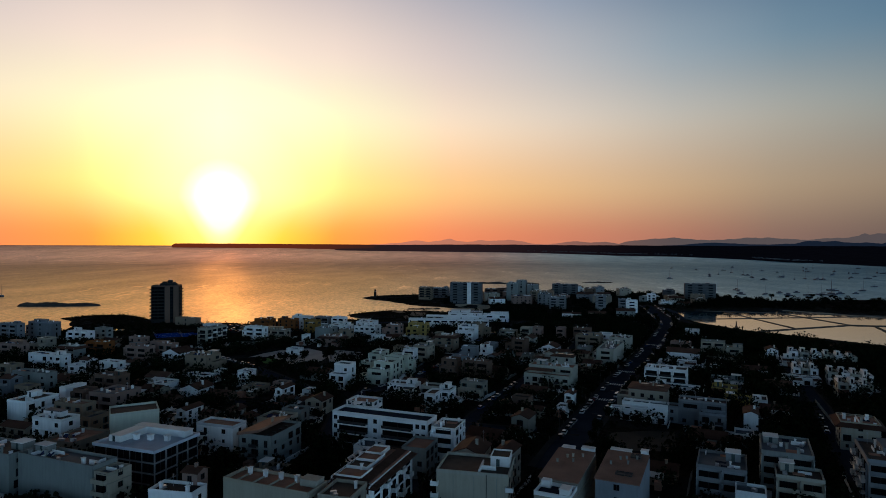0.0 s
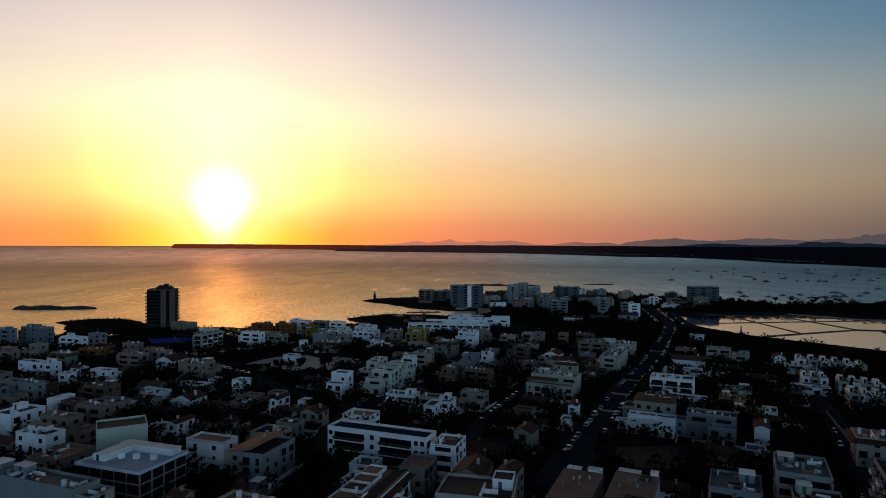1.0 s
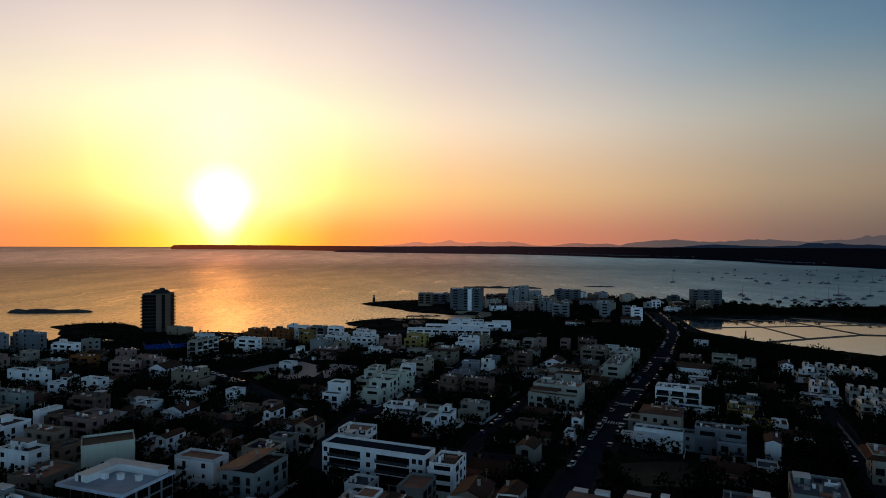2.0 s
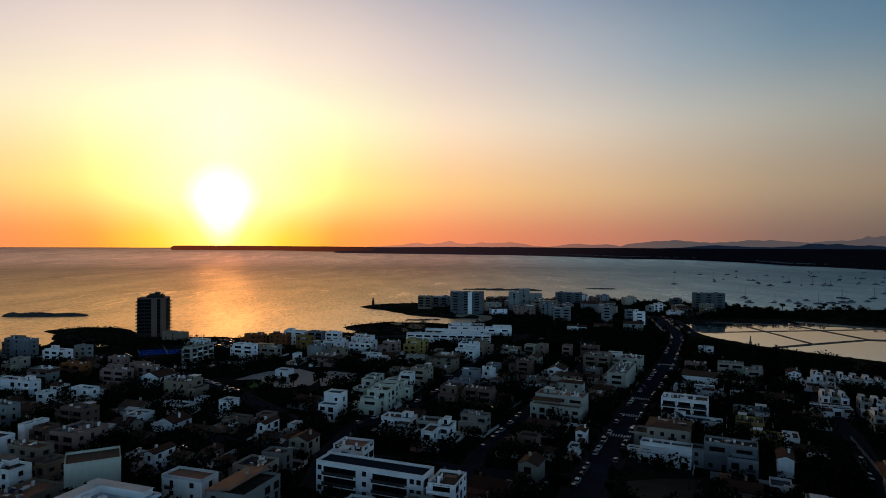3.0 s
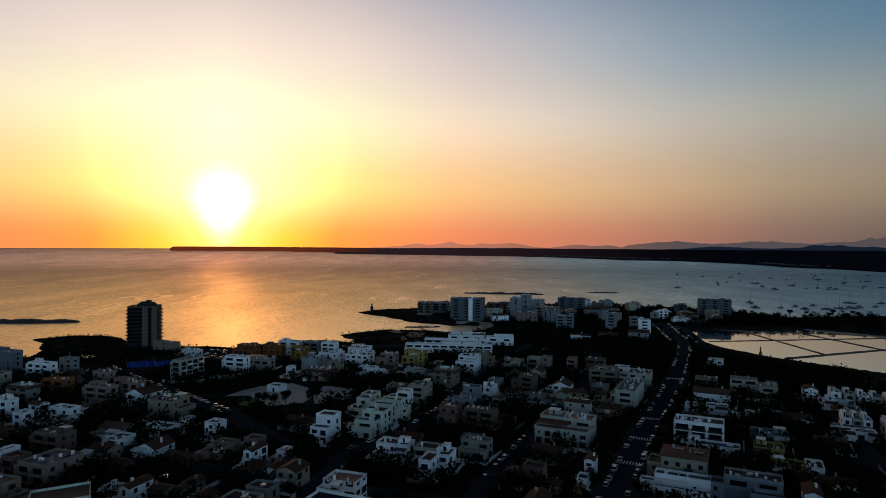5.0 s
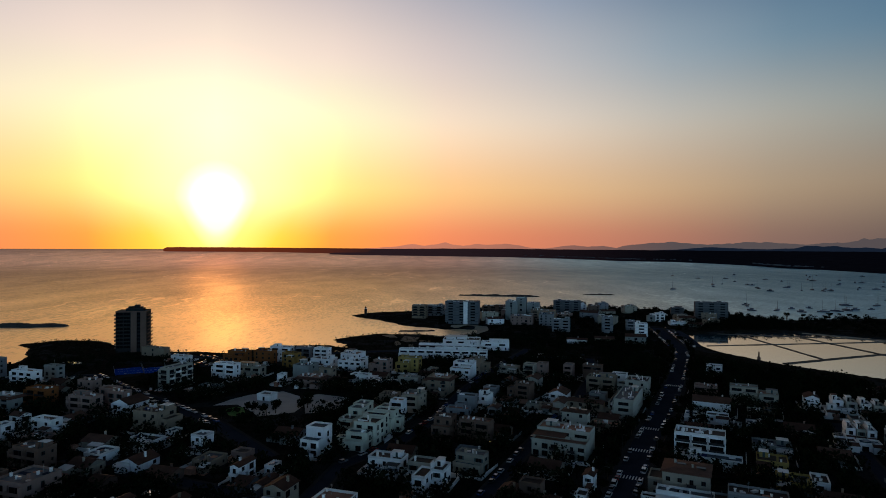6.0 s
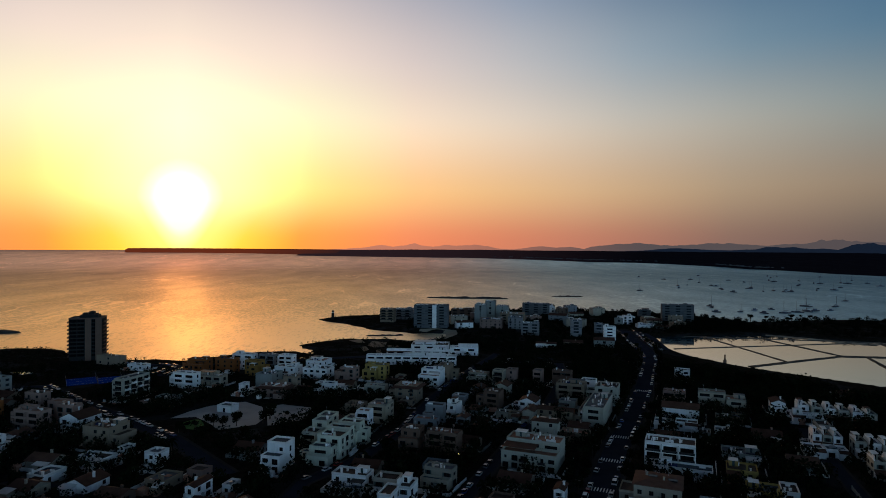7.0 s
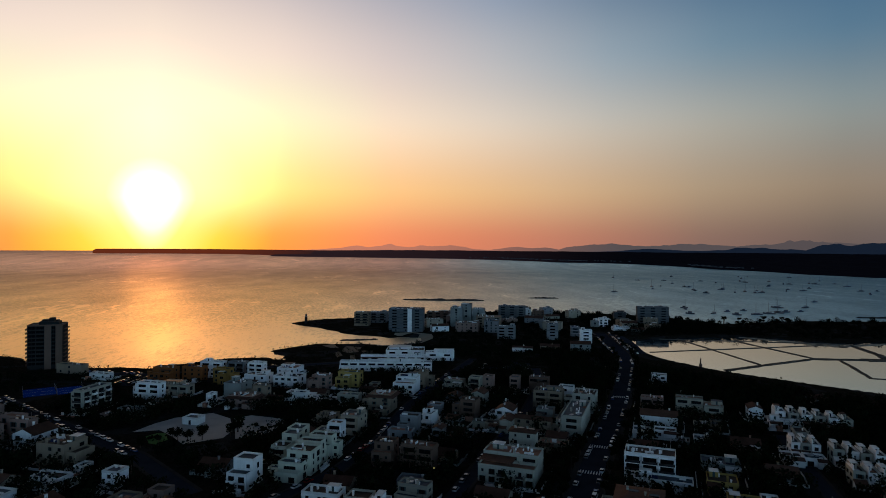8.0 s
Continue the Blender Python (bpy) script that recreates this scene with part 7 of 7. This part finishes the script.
# a balconied end to the long blank block, and a tiled roof pavilion beside it
# low houses among the hotels on the point
rng = random.Random(17)
fill = 0
for _ in range(600):
    x, y = rng.uniform(60, 340), rng.uniform(715, 900)
    if fill >= 20 or not free_spot(x, y, 8) or not on_land(x, y, 22):
        continue
    fill += 1
    block(round(x, 1), round(y, 1), round(rng.uniform(12, 22), 1), round(rng.uniform(9, 12), 1), rng.choice((-27, -8, 10)), rng.choice((1, 2, 3)), rng.choice(("sand", "cream", "grey", "pink", "white")), rng.choice(("gable", "terrace", "terrace")), "plain")
rng = random.Random(11)
fill = 0
for _ in range(900):
    x, y = rng.uniform(-260, 190), rng.uniform(140, 470)
    if abs(x) > y * 0.78 + 10 or not free_spot(x, y, 7.5) or inside(x, y, PARK) or inside(x, y, PLOT) or inside(x, y, PLAZA_CLEAR) or inside(x, y, COURTS) or not on_land(x, y, 20) or fill >= 38:
        continue
    if x > 120 and y > 380:
        continue
    fill += 1
    block(round(x, 1), round(y, 1), round(rng.uniform(8, 12), 1), round(rng.uniform(8, 11), 1), -27 if x > 15 else -17, 1, rng.choice(("sand", "cream", "brown", "sand", "grey", "pink")), rng.choice(("gable", "gable", "terrace", "brown")), "windows")

for x, y, kind, size in ((-88, 371, "broad", 0.9), (-84, 366, "broad", 1.0), (-79, 364, "broad", 1.1), (-73, 366, "broad", 1.2), (-59, 377, "broad", 1.5), (-61, 370, "broad", 1.1),
                         (-98, 370, "shrub", 1.0), (-66, 352, "broad", 0.8), (-52, 386, "shrub", 1.1), (-47, 380, "shrub", 1.0), (-82, 352, "broad", 0.8), (-90, 358, "pine", 0.8)):
    tree(x, y, kind, size)
rng = random.Random(21)
count = 0
for _ in range(6000):
    x, y = rng.uniform(-330, 330), rng.uniform(120, 560)
    if count >= 150 or abs(x) > y * 0.8 + 10 or not free_spot(x, y, 1.6) or not on_land(x, y, 8) or (x > 150 and not on_land(x, y, 48)):
        continue
    if inside(x, y, PLAZA_CLEAR) or inside(x, y, COURTS) or inside(x, y, PLOT):
        continue
    if (x < 0 and y > 430) or y > 500:
        continue
    kind = rng.choices(("broad", "pine", "shrub", "palm", "cypress"), (6, 4, 3, 0.7, 0.6))[0]
    tree(x, y, kind, rng.uniform(0.7, 1.25))
    count += 1


COVE = [(8, 632), (56, 644), (74, 678), (75, 710), (52, 728), (24, 724), (20, 700), (50, 690), (40, 664), (10, 652)]


def scatter(n, x0, x1, y0, y1, size, seed, edge=4):
    r = random.Random(seed)
    out = []
    while len(out) < n:
        x, y = r.uniform(x0, x1), r.uniform(y0, y1)
        n -= 0.03
        if on_land(x, y, edge) and free_spot(x, y, 2.5) and not inside(x, y, COVE):
            out.append((x, y, r.uniform(0.7, 1.3) * size, GROUND if edge > 10 else 1.2))
    return out


woodland("dark pine woods among the hotels on the point", scatter(1500, 20, 420, 570, 930, 1.0, 1, 8), 1)
woodland("dark pine belt between the salt pans and the bay", scatter(1100, 300, 1000, 600, 820, 1.15, 2, 4), 2)
woodland("tall dark pines between the salt pans and the long hotel", scatter(150, 285, 405, 684, 745, 1.7, 8, 4), 8)
woodland("dark scrub and pines beside the salt pans", scatter(1500, 180, 430, 300, 560, 0.26, 3, 3), 3)
woodland("dark pines on the shore by the tower", scatter(520, -345, -190, 505, 625, 0.42, 4, 3), 4)
woodland("low scrub on the rocky spits", scatter(700, -90, 70, 570, 900, 0.42, 5, 2), 5)
woodland("dark scrub and pines at the edge of town", scatter(520, 140, 330, 380, 640, 0.75, 6, 46), 6)
for i in range(9):
    r = random.Random(i)
    x = 430 + i * 11 + r.uniform(-6, 6)
    tree(x, 765 + r.uniform(-14, 14), "palm" if i % 3 == 0 else "pine", r.uniform(1.1, 1.5), 1.8)

# gardens too dense to count: crowns in every gap between the houses
near_wall = np.zeros((520, 720), bool)
taken = np.zeros((520, 720), bool)      # rows from y = 100, columns from x = -360
cy, cx = np.mgrid[100:620, -360:360].astype(float)
for fx, fy, w, d, a in FOOTPRINTS:
    c, s = math.cos(radians(a)), math.sin(radians(a))
    u, v = (cx - fx) * c + (cy - fy) * s, -(cx - fx) * s + (cy - fy) * c
    taken |= (abs(u) < w / 2 + 1.7) & (abs(v) < d / 2 + 1.7)
    near_wall |= (abs(u) < w / 2 + 4.2) & (abs(v) < d / 2 + 4.2)
for pts, half in STREETS:
    for (ax, ay), (bx, by) in zip(pts, pts[1:]):
        ex, ey = bx - ax, by - ay
        t = np.clip(((cx - ax) * ex + (cy - ay) * ey) / (ex * ex + ey * ey), 0, 1)
        taken |= np.hypot(cx - ax - t * ex, cy - ay - t * ey) < half + 0.8
        near_wall |= np.hypot(cx - ax - t * ex, cy - ay - t * ey) < half + 4.0
taken |= signed_distance(cx, cy, PLOT) > -1
taken |= (signed_distance(cx, cy, PLAZA_CLEAR) > -2) | (signed_distance(cx, cy, COURTS) > -3)
taken |= (signed_distance(cx, cy, COAST) < 17) | (signed_distance(cx, cy, SALT) > -46)
taken |= abs(cx) > cy * 0.85 + 10
garden = []
rng = random.Random(33)
fy, fx = np.nonzero(~taken)
for k in rng.sample(range(len(fx)), min(len(fx), 9000)):
    x, y = fx[k] - 360 + rng.random(), fy[k] + 100 + rng.random()
    low = 0.3 if x < 0 and y > 520 else 0.5 if (x < 0 and y > 430) or y > 500 else 1.0
    if near_wall[fy[k], fx[k]]:
        low *= 0.55
    garden.append((x, y, low * rng.choice((0.6, 0.9, 1.1, 1.3, 1.6, 1.85)) * rng.uniform(0.85, 1.15), GROUND))
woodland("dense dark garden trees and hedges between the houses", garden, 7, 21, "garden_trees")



def boxes_object(name, boxes, mats, label, category):
    """Many small upright boxes, each (x, y, z0, z1, half length, half width, angle, material), in one mesh."""
    verts, faces, which = [], [], []
    for x, y, z0, z1, a, b, ang, mat in boxes:
        c, s, i = math.cos(radians(ang)), math.sin(radians(ang)), len(verts)
        for z in (z0, z1):
            verts.extend((x + u * a * c - v * b * s, y + u * a * s + v * b * c, z) for u, v in ((-1, -1), (1, -1), (1, 1), (-1, 1)))
        faces.extend(tuple(i + q for q in f) for f in ((4, 5, 6, 7), (0, 1, 5, 4), (1, 2, 6, 5), (2, 3, 7, 6), (3, 0, 4, 7)))
        which.extend([mat] * 5)
    me = bpy.data.meshes.new(name)
    me.from_pydata(verts, [], faces)
    for mat in mats:
        me.materials.append(mat)
    me.polygons.foreach_set("material_index", which)
    tagged(new(name, me), label, category, kind="stuff")


# what stands about on the flat roofs: low walls, vents, tanks, crates
rng = random.Random(71)
bits = []
for x, y, ang, w, d, z in ROOFS:
    c, s = math.cos(radians(ang)), math.sin(radians(ang))
    for k in range(min(16, int(w * d / 16))):
        u, v = rng.uniform(-0.44, 0.44) * w, rng.uniform(-0.44, 0.44) * d
        kind = rng.random()
        if kind < 0.3:
            a, b, h, turn, mat = rng.uniform(0.8, 2.4), 0.1, rng.uniform(0.7, 1.15), rng.choice((0, 90)), 0
        elif kind < 0.6:
            a, b, h, turn, mat = rng.uniform(0.2, 0.45), rng.uniform(0.2, 0.45), rng.uniform(0.7, 1.7), 0, 0
        elif kind < 0.8:
            a, b, h, turn, mat = rng.uniform(0.4, 1.1), rng.uniform(0.3, 0.7), rng.uniform(0.3, 0.9), rng.uniform(0, 90), 1
        else:
            a, b, h, turn, mat = rng.uniform(0.8, 1.8), rng.uniform(0.6, 1.3), rng.uniform(0.12, 0.3), 0, rng.choice((2, 3))
        if abs(u) + a > w / 2 - 0.4 or abs(v) + a > d / 2 - 0.4:
            continue
        px, py = x + u * c - v * s, y + u * s + v * c
        bits.append((px, py, z + 0.05, z + 0.06 + h, a, b, ang + turn, mat))
        if kind < 0.6 and kind > 0.3:
            bits.append((px, py, z + 0.06 + h, z + 0.16 + h, a + 0.1, b + 0.1, ang + turn, 0))
boxes_object("roof_clutter", bits, (M_TRIM, M_METAL, M_TERRACE, M_ASPHALT), "low white walls, vents, tanks and mats on the flat roofs", "roof clutter")

# garden walls, terraces, sheds and paved yards between the houses
bits = []
for x, y, w, d, ang in FOOTPRINTS:
    if y > 520 or rng.random() < 0.25:
        continue
    c, s = math.cos(radians(ang)), math.sin(radians(ang))
    front, side = d / 2 + rng.uniform(2.2, 5.0), w / 2 + rng.uniform(1.8, 3.6)
    mat = rng.choice((0, 0, 1))
    runs = [(0, -front, side, 0), (side, 0, front, 90), (-side, 0, front, 90)]
    for u, v, half, turn in runs:
        if rng.random() < 0.3:
            continue
        step = half / 2
        for q in (-1.5, -0.5, 0.5, 1.5):
            uu, vv = (u + q * step, v) if turn == 0 else (u, v + q * step)
            px, py = x + uu * c - vv * s, y + uu * s + vv * c
            if free_spot(px, py, 0.6) and on_land(px, py, 10):
                bits.append((px, py, GROUND - 0.3, GROUND + rng.choice((1.0, 1.2, 1.5)), step / 2 - 0.02, 0.11, ang + turn, mat))
    for k in range(3):
        u, v = rng.uniform(-1, 1) * side * 0.8, -rng.uniform(d / 2 + 1, front + 1.5)
        px, py = x + u * c - v * s, y + u * s + v * c
        a, b = rng.uniform(0.8, 2.2), rng.uniform(0.7, 1.5)
        if free_spot(px, py, max(a, b)) and on_land(px, py, 10):
            if rng.random() < 0.5:
                bits.append((px, py, GROUND - 0.2, GROUND + rng.uniform(2.0, 2.5), a, b, ang, rng.choice((0, 1, 2))))
            else:
                bits.append((px, py, GROUND - 0.2, GROUND + 0.12, a * 1.4, b * 1.4, ang, rng.choice((2, 3))))
boxes_object("garden_walls", bits, (M_TRIM, WALLS["stucco"], M_TERRACE, M_PLAZA), "low white garden walls, sheds and paved yards between the houses", "garden walls")

# street trees along the avenue
for (ax, ay), (bx, by) in zip(AVENUE[1:8], AVENUE[2:9]):
    L = math.hypot(bx - ax, by - ay)
    ux, uy = (bx - ax) / L, (by - ay) / L
    for i in range(int(L / 11)):
        for side in (-1, 1):
            if rng.random() < 0.75:
                q = (i + rng.uniform(0.3, 0.7)) * 11
                tree(ax + ux * q - uy * 7.2 * side, ay + uy * q + ux * 7.2 * side, "broad", rng.uniform(0.75, 1.1), GROUND + 0.1)

park_cars()

temps = [boat_template(True), boat_template(False)]
first = [True, True]
rng = random.Random(8)
BOATS = [(686, 1494), (736, 1390), (861, 1346), (1020, 1533), (916, 1324), (974, 1348), (492, 972), (500, 905), (534, 927), (567, 938), (579, 895), (601, 906), (697, 975), (463, 904), (522, 884), (553, 885), (-576, 848), (723, 1522), (775, 1483), (1215, 1976), (526, 1335), (860, 1782), (1193, 1591), (1095, 1584), (1165, 1879), (820, 1326), (807, 1397), (1250, 1980), (993, 1498), (999, 2008), (1114, 1587), (857, 1321), (840, 1298), (723, 1360), (708, 1288), (1376, 1947), (786, 1796), (1195, 1618), (1063, 1728), (944, 1650), (771, 1495), (784, 1306), (822, 1294), (499, 989), (652, 1418), (811, 1634), (832, 1430), (651, 980), (618, 913), (647, 920), (788, 1073), (1048, 1681), (1139, 1707), (964, 1386), (1045, 1422), (1253, 1596), (1193, 1480), (1097, 1326), (1035, 1230), (1135, 1324), (1316, 1733), (951, 1741), (770, 1938)]
for i, (x, y) in enumerate(BOATS):
    k = 0 if i % 5 < 3 else 1
    m = pose(x, y, 0, 0, 0, rng.uniform(0, 360))
    temps[k].scale = (rng.uniform(1.1, 1.8),) * 3
    if first[k] and i > 8:
        temps[k].matrix_basis, first[k] = m @ Matrix.Scale(1.3, 4), False
    else:
        copy_thing(temps[k], m)

lamp0 = lamp_template()
done = False
for (ax, ay), (bx, by) in zip(AVENUE[1:8], AVENUE[2:9]):
    L = math.hypot(bx - ax, by - ay)
    for i in range(max(1, int(L / 28))):
        for side in (-1, 1):
            t = (i + 0.5) / max(1, int(L / 28))
            ux, uy = (bx - ax) / L, (by - ay) / L
            m = pose(ax + ux * L * t - uy * 7.0 * side, ay + uy * L * t + ux * 7.0 * side, GROUND + 0.14, 0, 0, math.degrees(math.atan2(uy, ux)) - 90 * side)
            if done:
                copy_thing(lamp0, m)
            else:
                lamp0.matrix_basis, done = m, True


# the town on the far shore: pale walls too far off to count
def far_town():
    r = random.Random(4)
    verts, faces = [], []
    for _ in range(170):
        k = r.choice((r.gauss(0.3, 0.07), r.gauss(0.27, 0.04), r.gauss(0.58, 0.03)))
        d = np.interp(k, [row[0] for row in FAR_SHORE], [row[1] for row in FAR_SHORE]) * r.uniform(1.003, 1.035)
        w, h = r.uniform(5, 15), r.uniform(2.5, 5)
        z = 4 + (d - 1000) * 0.002
        i = len(verts)
        for dx, dy, dz in ((0, 0, 0), (w, 0, 0), (w, 14, 0), (0, 14, 0), (0, 0, h), (w, 0, h), (w, 14, h), (0, 14, h)):
            verts.append(tuple(far(k * d + dx, 30 + d + dy, z + dz)))
        faces.extend(tuple(i + q for q in f) for f in ((4, 5, 6, 7), (0, 1, 5, 4), (1, 2, 6, 5), (2, 3, 7, 6), (3, 0, 4, 7)))
    me = bpy.data.meshes.new("far_town")
    me.from_pydata(verts, [], faces)
    me.materials.append(WALLS["slate"])
    tagged(new("far_town", me), "pale houses of a town on the far shore", "town", kind="stuff")


far_town()


def pool(x, y, w, d, ang):
    root = thing("swimming_pool", pose(x, y, GROUND, 0, 0, ang), "still pool mirroring the evening sky", "pool")
    bm = bmesh.new()
    ring(bm, w + 1.2, d + 1.2, -0.3, 0.12, 0.6)
    part("rim", bm, M_PLAZA, root)
    bm = bmesh.new()
    box(bm, -w / 2, -d / 2, -0.3, w / 2, d / 2, 0.07)
    part("water", bm, M_POND, root)


pool(-38.7, 333, 6, 4, -20)
pool(-91.3, 264.5, 5, 3, -20)


# two blue courts with their fences, inside the bend of the shore road
def sports_court(x, y, w, d, ang):
    root = thing("sports_court", pose(x, y, GROUND, 0, 0, ang), "flat bright blue painted sports court with a net", "court", "blue courts")
    bm = bmesh.new()
    box(bm, -w / 2, -d / 2, -0.3, w / 2, d / 2, 0.09)
    part("surface", bm, M_BLUE, root)
    for lx in (-w * 0.36, 0, w * 0.36):
        bm = bmesh.new()
        box(bm, lx - 0.06, -d * 0.42, 0.09, lx + 0.06, d * 0.42, 0.096)
        part("line", bm, M_PAINT, root)
    bm = bmesh.new()
    tube(bm, 0, 0, -0.2, 2.6, 0.05, 0.05, 6)
    post = mesh_from("post", bm, M_METAL)
    for px in (-w / 2, -w / 6, w / 6, w / 2):
        for py in (-d / 2, d / 2):
            part("post", post, None, root, m=pose(px, py, 0))


sports_court(-198, 474, 23, 17, -62)
sports_court(-182, 478, 20, 14, -62)


def roadside_wall(ax, ay, bx, by):
    L = math.hypot(bx - ax, by - ay)
    ob = thing("roadside_wall", pose(ax, ay, GROUND, 0, 0, math.degrees(math.atan2(by - ay, bx - ax))), "low pale rendered wall along a street", "wall", "", "structure")
    for i in range(int(L / 8)):
        bm = bmesh.new()
        box(bm, i * 8 + 0.05, -0.12, -0.3, i * 8 + 7.95, 0.12, 1.3)
        box(bm, i * 8 - 0.1, -0.2, -0.3, i * 8 + 0.05, 0.2, 1.55)
        part("wall_panel", bm, WALLS["stucco"], ob)


roadside_wall(172, 270, 150, 218)


# a few lamps that are already lit
def lit_lamp(x, y, h):
    root = thing("lit_lamp", pose(x, y, GROUND), "small lit yellow garden lamp on a post", "lamp", "lit lamps")
    bm = bmesh.new()
    tube(bm, 0, 0, -0.2, h, 0.06, 0.04, 6)
    part("post", bm, M_FRAME, root)
    bm = bmesh.new()
    bmesh.ops.create_icosphere(bm, subdivisions=2, radius=0.2)
    bmesh.ops.translate(bm, verts=bm.verts, vec=(0, 0, h + 0.22))
    part("globe", bm, M_LAMP, root)


for x, y, h in ((30.6, 307.8, 3.4), (-33, 251, 2.6), (-30, 246, 2.4), (-28, 224, 2.2)):
    lit_lamp(x, y, h)

# bright sea inlet near the tower, put in as one more still pool
pool(-252, 504, 13, 6, -30)
